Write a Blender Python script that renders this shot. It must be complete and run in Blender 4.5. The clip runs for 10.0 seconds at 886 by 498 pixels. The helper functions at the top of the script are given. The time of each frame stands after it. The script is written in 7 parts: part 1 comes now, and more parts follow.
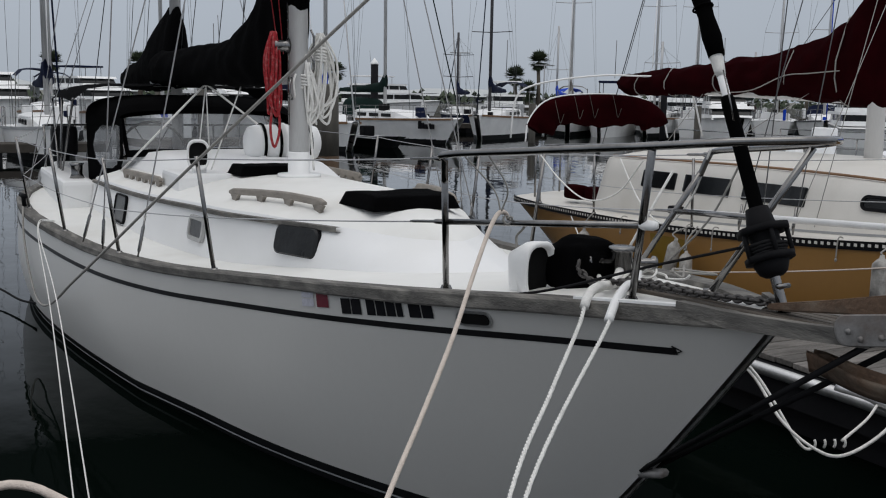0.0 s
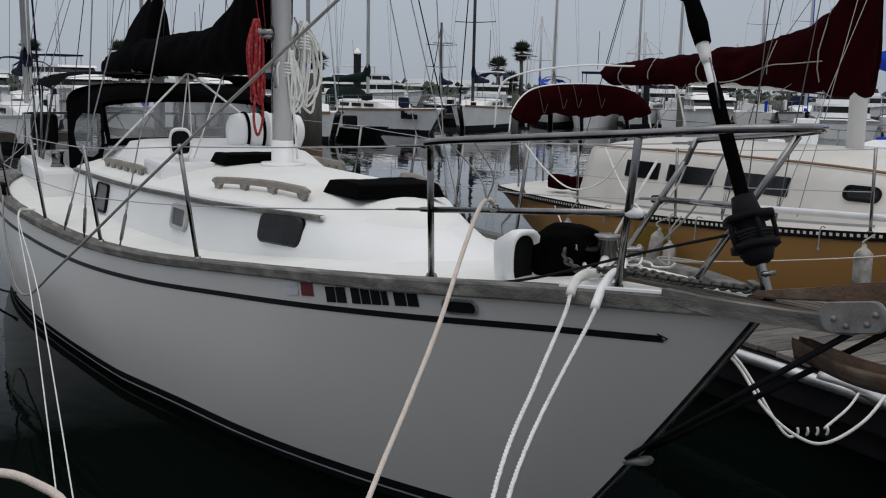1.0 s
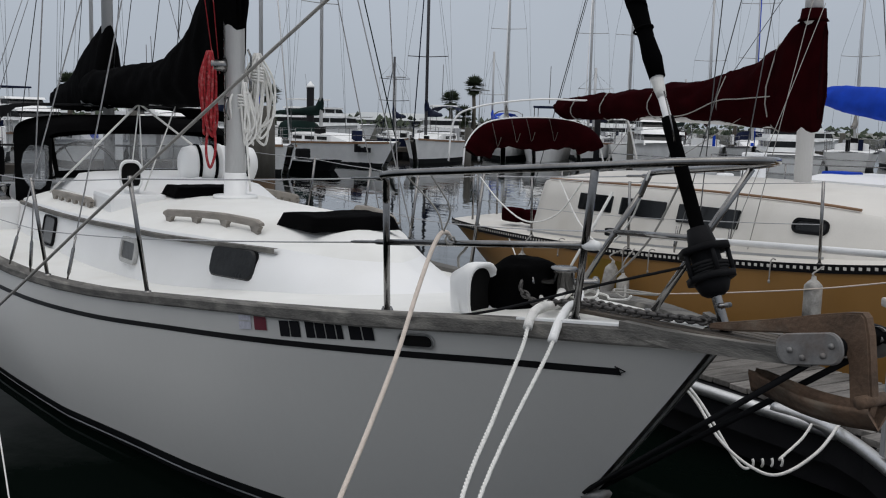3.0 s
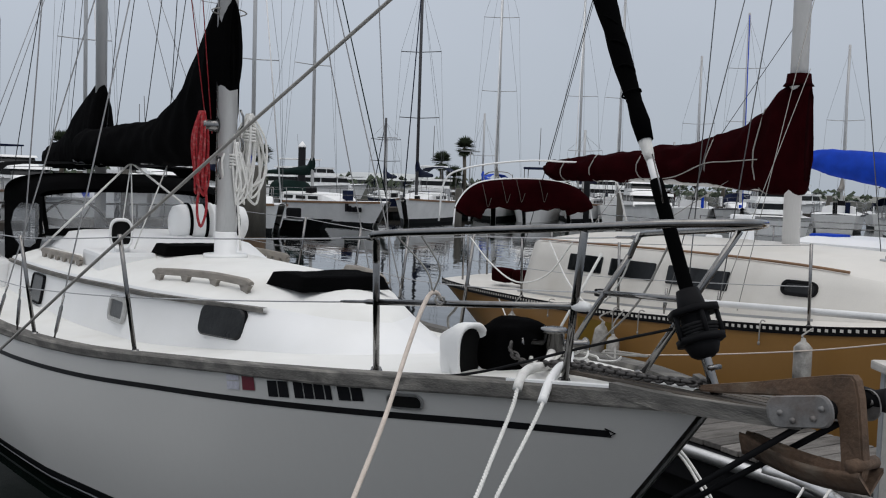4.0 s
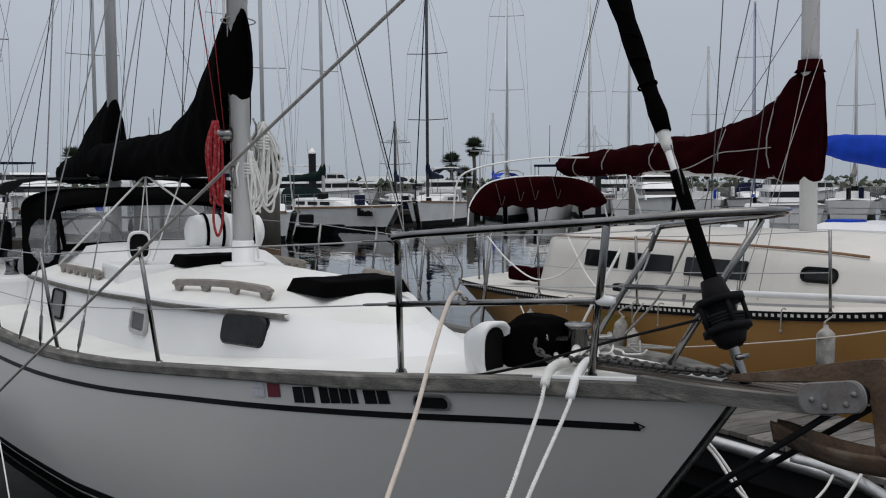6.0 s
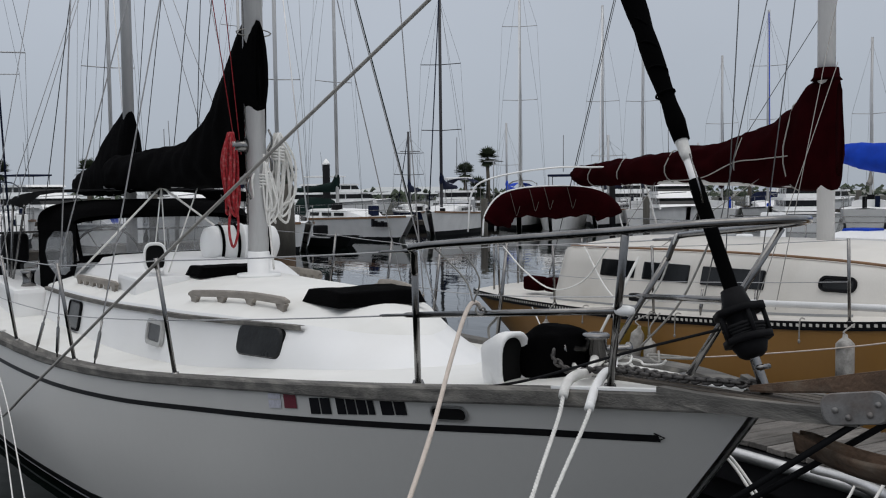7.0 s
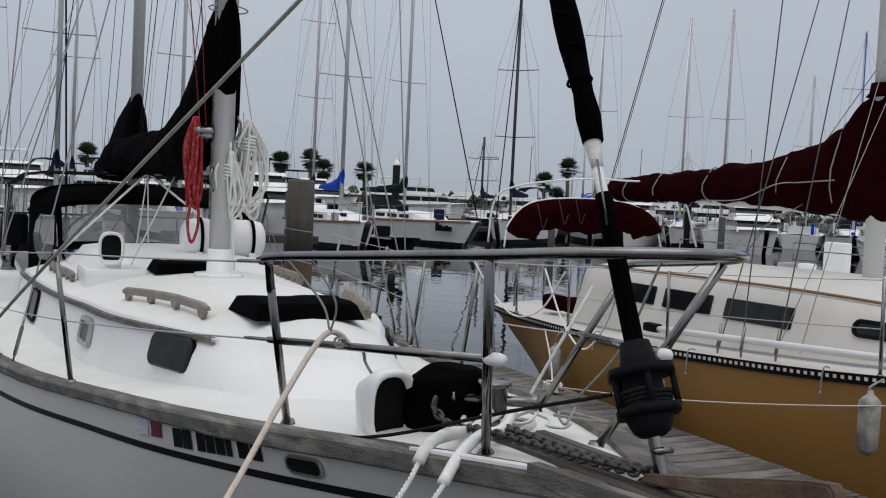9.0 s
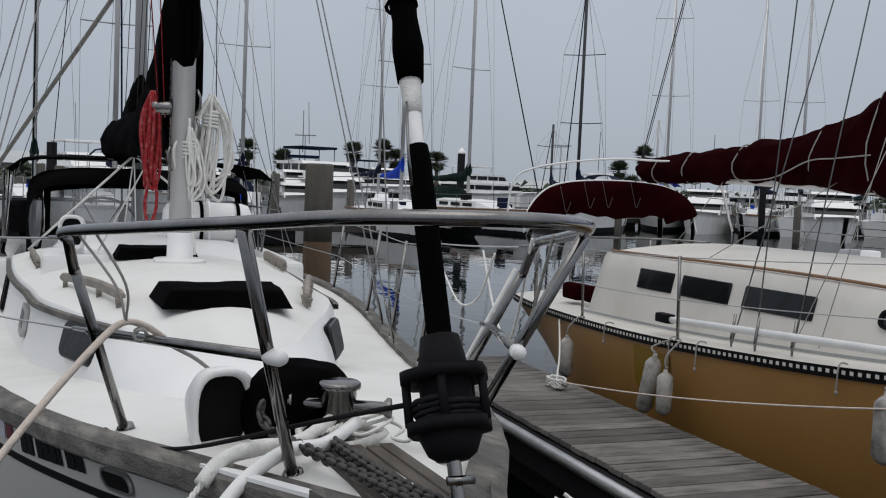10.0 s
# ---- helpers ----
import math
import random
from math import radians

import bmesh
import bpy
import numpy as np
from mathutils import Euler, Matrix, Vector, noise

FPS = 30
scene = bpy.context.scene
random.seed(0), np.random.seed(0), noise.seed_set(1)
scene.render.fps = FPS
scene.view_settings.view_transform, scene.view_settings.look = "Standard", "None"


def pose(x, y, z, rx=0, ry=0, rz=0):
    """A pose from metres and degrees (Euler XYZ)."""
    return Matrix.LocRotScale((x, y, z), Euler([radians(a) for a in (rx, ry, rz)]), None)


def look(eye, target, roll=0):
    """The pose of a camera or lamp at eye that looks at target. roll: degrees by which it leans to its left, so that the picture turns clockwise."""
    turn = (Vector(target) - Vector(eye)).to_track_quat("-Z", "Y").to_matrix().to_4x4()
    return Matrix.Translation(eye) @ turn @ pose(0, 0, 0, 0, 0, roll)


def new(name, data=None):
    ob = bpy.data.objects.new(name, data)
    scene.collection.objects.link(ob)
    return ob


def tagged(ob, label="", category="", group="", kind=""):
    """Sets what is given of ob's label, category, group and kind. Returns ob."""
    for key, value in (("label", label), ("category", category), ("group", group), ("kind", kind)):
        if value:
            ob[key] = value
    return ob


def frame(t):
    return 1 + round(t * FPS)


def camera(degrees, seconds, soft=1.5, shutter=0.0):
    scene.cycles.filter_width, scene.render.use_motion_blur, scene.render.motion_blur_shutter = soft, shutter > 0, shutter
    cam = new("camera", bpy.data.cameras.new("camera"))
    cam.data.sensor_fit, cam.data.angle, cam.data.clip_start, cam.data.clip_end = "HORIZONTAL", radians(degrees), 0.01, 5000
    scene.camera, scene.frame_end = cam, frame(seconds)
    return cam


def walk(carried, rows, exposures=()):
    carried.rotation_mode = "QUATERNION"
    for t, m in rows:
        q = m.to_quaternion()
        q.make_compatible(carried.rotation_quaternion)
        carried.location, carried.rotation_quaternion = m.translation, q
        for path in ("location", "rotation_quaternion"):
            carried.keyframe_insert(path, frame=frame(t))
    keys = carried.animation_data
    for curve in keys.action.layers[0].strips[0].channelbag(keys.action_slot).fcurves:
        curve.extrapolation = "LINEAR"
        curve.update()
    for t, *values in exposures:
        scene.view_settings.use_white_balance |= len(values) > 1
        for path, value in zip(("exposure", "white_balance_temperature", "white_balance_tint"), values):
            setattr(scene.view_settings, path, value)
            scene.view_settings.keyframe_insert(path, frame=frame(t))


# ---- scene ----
cam = camera(48.0, 10.0, soft=1.1)
PATH = [
    (0, (0.793, 0.206, 2.016), (0.432, 2.149, 1.712), 1.0),
    (0.5, (0.792, 0.223, 2.013), (0.439, 2.166, 1.695), 1.4),
    (1, (0.78, 0.215, 2.003), (0.454, 2.162, 1.681), 1.2),
    (1.5, (0.794, 0.251, 2.0), (0.501, 2.202, 1.673), 1.5),
    (2, (0.793, 0.266, 1.995), (0.524, 2.221, 1.667), 1.9),
    (2.5, (0.769, 0.251, 1.991), (0.524, 2.215, 1.699), 1.6),
    (3.8, (0.764, 0.24, 2.009), (0.534, 2.22, 1.841), 1.7),
    (4, (0.765, 0.242, 1.999), (0.544, 2.225, 1.865), 1.8),
    (4.5, (0.764, 0.238, 2.004), (0.58, 2.228, 1.937), 1.7),
    (5, (0.751, 0.23, 2.002), (0.589, 2.222, 1.914), 1.4),
    (5.5, (0.743, 0.23, 1.996), (0.515, 2.212, 1.857), -0.0),
    (7, (0.719, 0.252, 1.993), (0.445, 2.23, 1.882), -0.7),
    (7.5, (0.786, 0.294, 1.985), (0.383, 2.249, 1.856), 0.5),
    (8, (0.893, 0.492, 1.968), (0.46, 2.433, 1.753), 1.4),
    (8.5, (1.023, 0.825, 1.993), (0.692, 2.792, 1.857), 2.0),
    (9, (1.277, 1.137, 1.999), (0.845, 3.087, 1.897), 2.8),
    (9.5, (1.52, 1.489, 1.97), (0.999, 3.419, 1.929), 3.4),
    (10, (1.776, 1.848, 1.954), (1.193, 3.757, 1.825), 2.4),
]
BASE = pose(-1.65, 7.37, 0, 0, 0, -52.19).inverted()   # the plan is laid along the white ketch: x to her bow, y to port, origin under her mast
walk(cam, [(t, BASE @ look(eye, target, roll)) for t, eye, target, roll in PATH],
     exposures=[(0, -0.06), (1, -0.09), (2, -0.13), (2.7, -0.08), (3.8, 0.08), (4.5, 0.08), (5, 0.0), (5.5, -0.06), (7, -0.03), (8, -0.07), (8.5, -0.02), (9, 0.0), (9.5, 0.05), (10, -0.05)])

# ---- world and light: an even overcast, brighter overhead than at the horizon ----
world = bpy.data.worlds.new("overcast")
scene.world = world
world.use_nodes = True
wn, wl = world.node_tree.nodes, world.node_tree.links
sky = wn.new("ShaderNodeTexSky")
sky.sky_type, sky.sun_disc, sky.sun_elevation, sky.sun_rotation = "NISHITA", False, radians(70), radians(104)
wtc = wn.new("ShaderNodeTexCoord")
wsep = wn.new("ShaderNodeSeparateXYZ")
wramp = wn.new("ShaderNodeValToRGB")
wl.new(wtc.outputs["Generated"], wsep.inputs[0])
wl.new(wsep.outputs["Z"], wramp.inputs[0])
els = wramp.color_ramp.elements
els[0].position, els[0].color = 0.0, (0.385, 0.43, 0.495, 1)
els[1].position, els[1].color = 1.0, (1.10, 1.10, 1.12, 1)
e_mid = els.new(0.28)
e_mid.color = (0.535, 0.58, 0.655, 1)
wnoise = wn.new("ShaderNodeTexNoise")
wnoise.inputs["Scale"].default_value, wnoise.inputs["Detail"].default_value = 2.2, 5
wl.new(wtc.outputs["Generated"], wnoise.inputs["Vector"])
wcl = wn.new("ShaderNodeMapRange")
wcl.inputs["To Min"].default_value, wcl.inputs["To Max"].default_value = 0.86, 1.14
wl.new(wnoise.outputs["Fac"], wcl.inputs["Value"])
wmul = wn.new("ShaderNodeMix")
wmul.data_type, wmul.blend_type, wmul.inputs["Factor"].default_value = "RGBA", "MULTIPLY", 1.0
wl.new(wramp.outputs["Color"], wmul.inputs["A"])
wl.new(wcl.outputs["Result"], wmul.inputs["B"])
bg_sky, bg_cloud, wmix = wn.new("ShaderNodeBackground"), wn.new("ShaderNodeBackground"), wn.new("ShaderNodeMixShader")
bg_sky.inputs["Strength"].default_value = 0.06
wl.new(sky.outputs["Color"], bg_sky.inputs["Color"])
wl.new(wmul.outputs["Result"], bg_cloud.inputs["Color"])
wmix.inputs["Fac"].default_value = 0.93
wl.new(bg_sky.outputs[0], wmix.inputs[1])
wl.new(bg_cloud.outputs[0], wmix.inputs[2])
wl.new(wmix.outputs[0], wn["World Output"].inputs["Surface"])
sun = new("sun", bpy.data.lights.new("sun", "SUN"))
sun.data.energy, sun.data.angle, sun.data.color = 0.5, radians(50), (1.0, 0.97, 0.92)
sun.matrix_world = look((6, -1.5, 17), (0, 0, 0))


# ---- materials ----
def material(name, color, rough=0.5, metal=0.0, scale=8.0, spread=0.15, bump=0.1, fine=90.0, stain=None, stain_amount=0.0, coat=0.0, stretch=(1, 1, 1), per_piece=0.0, spec=0.5):
    """A surface with blotches at one scale and grain at a finer one, some stains and relief."""
    m = bpy.data.materials.new(name)
    m.use_nodes = True
    n, l = m.node_tree.nodes, m.node_tree.links
    p = n["Principled BSDF"]
    tc = n.new("ShaderNodeTexCoord")
    mp = n.new("ShaderNodeMapping")
    mp.inputs["Scale"].default_value = stretch
    l.new(tc.outputs["Object"], mp.inputs["Vector"])
    big, small = n.new("ShaderNodeTexNoise"), n.new("ShaderNodeTexNoise")
    for tex, s, d in ((big, scale, 4), (small, fine, 3)):
        tex.inputs["Scale"].default_value, tex.inputs["Detail"].default_value = s, d
        l.new(mp.outputs[0], tex.inputs["Vector"])
    add = n.new("ShaderNodeMath")
    add.operation = "MULTIPLY_ADD"
    add.inputs[1].default_value = 0.45
    l.new(small.outputs["Fac"], add.inputs[0])
    l.new(big.outputs["Fac"], add.inputs[2])
    rng = n.new("ShaderNodeMapRange")
    rng.inputs["From Min"].default_value, rng.inputs["From Max"].default_value = 0.4, 1.05
    rng.inputs["To Min"].default_value, rng.inputs["To Max"].default_value = 1 - spread, 1 + spread
    l.new(add.outputs[0], rng.inputs["Value"])
    value = rng.outputs["Result"]
    if per_piece:
        info = n.new("ShaderNodeObjectInfo")
        r2 = n.new("ShaderNodeMapRange")
        r2.inputs["To Min"].default_value, r2.inputs["To Max"].default_value = 1 - per_piece, 1 + per_piece
        l.new(info.outputs["Random"], r2.inputs["Value"])
        mm = n.new("ShaderNodeMath")
        mm.operation = "MULTIPLY"
        l.new(value, mm.inputs[0])
        l.new(r2.outputs["Result"], mm.inputs[1])
        value = mm.outputs[0]
    mix = n.new("ShaderNodeMix")
    mix.data_type, mix.blend_type, mix.inputs["Factor"].default_value = "RGBA", "MULTIPLY", 1.0
    mix.inputs["A"].default_value = (*color, 1)
    l.new(value, mix.inputs["B"])
    out = mix.outputs["Result"]
    if stain:
        st = n.new("ShaderNodeTexNoise")
        st.inputs["Scale"].default_value, st.inputs["Detail"].default_value = scale * 0.6, 6
        l.new(mp.outputs[0], st.inputs["Vector"])
        sr = n.new("ShaderNodeMapRange")
        sr.inputs["From Min"].default_value, sr.inputs["From Max"].default_value = 0.5, 0.72
        sr.inputs["To Max"].default_value = stain_amount
        l.new(st.outputs["Fac"], sr.inputs["Value"])
        sm = n.new("ShaderNodeMix")
        sm.data_type = "RGBA"
        l.new(sr.outputs["Result"], sm.inputs["Factor"])
        l.new(out, sm.inputs["A"])
        sm.inputs["B"].default_value = (*stain, 1)
        out = sm.outputs["Result"]
    l.new(out, p.inputs["Base Color"])
    rr = n.new("ShaderNodeMapRange")
    rr.inputs["To Min"].default_value, rr.inputs["To Max"].default_value = max(0.02, rough - 0.08), min(1, rough + 0.1)
    l.new(big.outputs["Fac"], rr.inputs["Value"])
    l.new(rr.outputs["Result"], p.inputs["Roughness"])
    p.inputs["Metallic"].default_value, p.inputs["Coat Weight"].default_value = metal, coat
    p.inputs["Specular IOR Level"].default_value = spec
    if bump:
        b = n.new("ShaderNodeBump")
        b.inputs["Strength"].default_value, b.inputs["Distance"].default_value = bump, 0.01
        l.new(add.outputs[0], b.inputs["Height"])
        l.new(b.outputs[0], p.inputs["Normal"])
    return m


# topsides kept below the gelcoat white: their weaker side light is in this base
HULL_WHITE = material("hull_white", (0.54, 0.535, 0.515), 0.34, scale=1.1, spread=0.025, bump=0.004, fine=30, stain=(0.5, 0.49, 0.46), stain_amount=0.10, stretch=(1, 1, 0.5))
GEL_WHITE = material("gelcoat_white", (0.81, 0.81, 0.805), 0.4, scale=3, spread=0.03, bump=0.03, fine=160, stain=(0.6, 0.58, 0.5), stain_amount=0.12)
SLOOP_WHITE = material("chalky_gelcoat", (0.66, 0.635, 0.59), 0.55, scale=3, spread=0.07, bump=0.05, fine=120, stain=(0.42, 0.38, 0.31), stain_amount=0.3, stretch=(1, 1, 0.6))
DECK_CREAM = material("deck_cream", (0.76, 0.757, 0.73), 0.6, scale=4, spread=0.05, bump=0.12, fine=240, stain=(0.5, 0.46, 0.38), stain_amount=0.2)
PLASTIC_WHITE = material("plastic_white", (0.84, 0.84, 0.83), 0.3, scale=6, spread=0.03, bump=0.01)
BOTTOM_BLACK = material("bottom_black", (0.012, 0.013, 0.014), 0.5, scale=5, spread=0.4, bump=0.05, spec=0.08)
STRIPE_BLACK = material("stripe_black", (0.012, 0.012, 0.013), 0.35, spread=0.3, bump=0.0, spec=0.08)
TEAK_GREY = material("weathered_teak", (0.105, 0.10, 0.092), 0.85, scale=9, spread=0.5, bump=0.8, fine=55, stain=(0.30, 0.285, 0.255), stain_amount=0.7, stretch=(0.6, 3, 3))
TEAK_PALE = material("sun_bleached_teak", (0.27, 0.245, 0.215), 0.85, scale=8, spread=0.3, bump=0.5, fine=70, stain=(0.16, 0.145, 0.125), stain_amount=0.5, stretch=(0.6, 3, 3))
TEAK_BROWN = material("varnished_teak", (0.22, 0.12, 0.06), 0.5, scale=6, spread=0.3, bump=0.2, fine=70, stretch=(0.5, 4, 4))
CANVAS_BLACK = material("black_canvas", (0.0018, 0.0018, 0.002), 0.98, scale=7, spread=0.5, bump=0.5, fine=300, spec=0.02)
CANVAS_MAROON = material("maroon_canvas", (0.0155, 0.0011, 0.002), 0.97, scale=6, spread=0.35, bump=0.5, fine=300, spec=0.02)
CANVAS_BLUE = material("blue_canvas", (0.008, 0.05, 0.42), 0.9, scale=5, spread=0.3, bump=0.4, fine=260, spec=0.2)
CANVAS_NAVY = material("navy_canvas", (0.006, 0.01, 0.03), 0.95, scale=6, spread=0.35, bump=0.4, fine=260, spec=0.15)
CANVAS_GREEN = material("green_canvas", (0.004, 0.014, 0.012), 0.95, scale=6, spread=0.3, bump=0.4, fine=260, spec=0.15)
CANVAS_TAN = material("tan_canvas", (0.20, 0.19, 0.175), 0.95, scale=6, spread=0.2, bump=0.4, fine=260, spec=0.15)
STAINLESS = material("stainless_steel", (0.21, 0.206, 0.203), 0.14, metal=1.0, scale=12, spread=0.3, bump=0.02, fine=120)
GALVANISED = material("galvanised_steel", (0.22, 0.215, 0.21), 0.6, metal=0.6, scale=14, spread=0.35, bump=0.25, fine=90, stain=(0.14, 0.07, 0.035), stain_amount=0.45)
RUST = material("rusty_iron", (0.105, 0.066, 0.043), 0.9, scale=11, spread=0.55, bump=0.8, fine=70, stain=(0.22, 0.19, 0.15), stain_amount=0.7)
CHAIN = material("galvanised_chain", (0.085, 0.08, 0.077), 0.55, metal=0.7, scale=30, spread=0.4, bump=0.2)
ALLOY = material("mast_alloy", (0.46, 0.465, 0.47), 0.45, metal=0.35, scale=6, spread=0.12, bump=0.04, stretch=(1, 1, 0.2), stain=(0.33, 0.33, 0.33), stain_amount=0.4)
MAST_PALE = material("weathered_mast_alloy", (0.56, 0.565, 0.57), 0.45, metal=0.15, scale=6, spread=0.12, bump=0.05, stretch=(1, 1, 0.2), stain=(0.38, 0.38, 0.38), stain_amount=0.5)
ALLOY_WHITE = material("white_mast_paint", (0.72, 0.72, 0.72), 0.4, scale=5, spread=0.08, bump=0.02, stretch=(1, 1, 0.2))
MAST_DARK = material("dark_mast", (0.06, 0.06, 0.065), 0.5, scale=5, spread=0.2, bump=0.02, spec=0.2)
WIRE = material("rigging_wire", (0.16, 0.165, 0.17), 0.45, metal=0.7, scale=40, spread=0.2, bump=0.0)
WIRE_PALE = material("pale_rigging", (0.42, 0.42, 0.43), 0.5, metal=0.3, scale=40, spread=0.2, bump=0.0)
ROPE_WHITE = material("white_rope", (0.74, 0.73, 0.70), 0.9, scale=30, spread=0.14, bump=0.6, fine=220)
ROPE_PINK = material("faded_pink_rope", (0.62, 0.54, 0.475), 0.9, scale=30, spread=0.15, bump=0.6, fine=220)
ROPE_RED = material("red_rope", (0.30, 0.012, 0.018), 0.9, scale=60, spread=0.5, bump=0.6, fine=220, stain=(0.55, 0.24, 0.23), stain_amount=0.5)
ROPE_GREY = material("grey_rope", (0.30, 0.29, 0.27), 0.9, scale=30, spread=0.2, bump=0.6, fine=220)
ROPE_BLACK = material("black_line", (0.015, 0.015, 0.016), 0.8, scale=30, spread=0.3, bump=0.3, spec=0.08)
RUBBER_BLACK = material("black_plastic", (0.006, 0.006, 0.007), 0.65, scale=12, spread=0.3, bump=0.05, spec=0.10)
# near-black that stands in for the shade inside the vent and hawse openings
HOLE_SHADE = material("hole_shade", (0.008, 0.008, 0.008), 0.9, spread=0.2, bump=0.0, spec=0.08)
SMOKED = material("smoked_acrylic", (0.008, 0.009, 0.010), 0.12, scale=3, spread=0.2, bump=0.0, spec=0.3)
CURTAIN = material("grey_vinyl_cover", (0.018, 0.019, 0.020), 0.3, scale=9, spread=0.4, bump=0.4, fine=40, spec=0.2)
PORT_FRAME = material("chalky_grey_frame", (0.40, 0.40, 0.39), 0.6, scale=20, spread=0.2, bump=0.1)
PORT_PANE = material("hazy_grey_pane", (0.085, 0.088, 0.09), 0.35, scale=12, spread=0.35, bump=0.35, fine=60, spec=0.3)
BUFF = material("buff_hull", (0.335, 0.176, 0.052), 0.3, scale=1.2, spread=0.06, bump=0.01, fine=30, stain=(0.31, 0.155, 0.045), stain_amount=0.35, stretch=(1, 1, 0.35))
BUFF_PATCH = material("ochre_patch", (0.215, 0.128, 0.005), 0.4, scale=4, spread=0.12, bump=0.02)
PLANK = material("dock_plank", (0.15, 0.14, 0.13), 0.85, scale=5, spread=0.55, bump=0.8, fine=60, stain=(0.03, 0.026, 0.022), stain_amount=0.95, stretch=(5, 0.8, 5), per_piece=0.4)
PLANK_DARK = material("wet_dark_teak", (0.075, 0.062, 0.05), 0.8, scale=8, spread=0.5, bump=0.7, fine=60, stain=(0.17, 0.155, 0.135), stain_amount=0.6, stretch=(0.6, 4, 4))
TIMBER_DARK = material("dock_timber", (0.06, 0.053, 0.046), 0.85, scale=4, spread=0.3, bump=0.5, fine=60, spec=0.2)
ALUMINIUM = material("dock_aluminium", (0.55, 0.55, 0.55), 0.35, metal=0.85, scale=10, spread=0.2, bump=0.05)
CONCRETE = material("pale_concrete", (0.52, 0.50, 0.47), 0.85, scale=5, spread=0.2, bump=0.4, fine=80, stain=(0.3, 0.28, 0.25), stain_amount=0.4)
PILE_WOOD = material("weathered_pile", (0.105, 0.098, 0.085), 0.9, scale=4, spread=0.35, bump=0.7, fine=40, stretch=(3, 3, 0.5), stain=(0.09, 0.08, 0.06), stain_amount=0.6)
WET_WOOD = material("weed_stained_pile", (0.07, 0.042, 0.022), 0.8, scale=5, spread=0.4, bump=0.6, fine=40, stretch=(3, 3, 0.5))
PILE_BLACK = material("black_pile_sleeve", (0.015, 0.015, 0.017), 0.75, scale=4, spread=0.3, bump=0.1, spec=0.1)
FENDER = material("scuffed_fender", (0.36, 0.345, 0.32), 0.6, scale=14, spread=0.4, bump=0.2, stain=(0.06, 0.055, 0.05), stain_amount=0.85)
FAR_WHITE = material("far_white", (0.86, 0.86, 0.85), 0.45, scale=1.5, spread=0.12, bump=0.0)
FAR_GREY = material("far_grey", (0.33, 0.34, 0.35), 0.6, scale=1.5, spread=0.2, bump=0.0)
FAR_ROOF = material("pale_metal_roof", (0.44, 0.46, 0.46), 0.6, scale=0.5, spread=0.1, bump=0.0)
LETTER = material("lettering_black", (0.01, 0.01, 0.012), 0.5, spread=0.2, bump=0.0, spec=0.08)
STICKER_RED = material("sticker_red", (0.13, 0.012, 0.025), 0.5, scale=60, spread=0.3, bump=0.0)
STICKER_PALE = material("sticker_pale", (0.50, 0.50, 0.56), 0.5, scale=60, spread=0.2, bump=0.0)
INK_BLUE = material("lettering_blue", (0.02, 0.07, 0.25), 0.5, spread=0.2, bump=0.0)
PALM_LEAF = material("palm_leaf", (0.045, 0.06, 0.03), 0.8, scale=2, spread=0.4, bump=0.0)
PALM_TRUNK = material("palm_trunk", (0.13, 0.11, 0.085), 0.9, scale=3, spread=0.3, bump=0.3)
FOLIAGE = material("far_foliage", (0.05, 0.065, 0.04), 0.9, scale=1, spread=0.4, bump=0.0)
LAND = material("far_shore", (0.16, 0.16, 0.14), 0.9, scale=0.2, spread=0.3, bump=0.0)


def clear_vinyl():
    m = bpy.data.materials.new("clear_vinyl")
    m.use_nodes = True
    n, l = m.node_tree.nodes, m.node_tree.links
    p = n["Principled BSDF"]
    tr, mx = n.new("ShaderNodeBsdfTransparent"), n.new("ShaderNodeMixShader")
    tr.inputs["Color"].default_value = (0.72, 0.74, 0.76, 1)
    p.inputs["Base Color"].default_value = (0.30, 0.31, 0.32, 1)
    p.inputs["Roughness"].default_value = 0.22
    ns = n.new("ShaderNodeTexNoise")
    ns.inputs["Scale"].default_value, ns.inputs["Detail"].default_value = 5, 4
    tc = n.new("ShaderNodeTexCoord")
    l.new(tc.outputs["Object"], ns.inputs["Vector"])
    bp = n.new("ShaderNodeBump")
    bp.inputs["Strength"].default_value, bp.inputs["Distance"].default_value = 0.6, 0.05
    l.new(ns.outputs["Fac"], bp.inputs["Height"])
    l.new(bp.outputs[0], p.inputs["Normal"])
    mr = n.new("ShaderNodeMapRange")
    mr.inputs["To Min"].default_value, mr.inputs["To Max"].default_value = 0.15, 0.6
    l.new(ns.outputs["Fac"], mr.inputs["Value"])
    l.new(mr.outputs["Result"], mx.inputs["Fac"])
    l.new(tr.outputs[0], mx.inputs[1])
    l.new(p.outputs[0], mx.inputs[2])
    l.new(mx.outputs[0], n["Material Output"].inputs["Surface"])
    return m


VINYL = clear_vinyl()


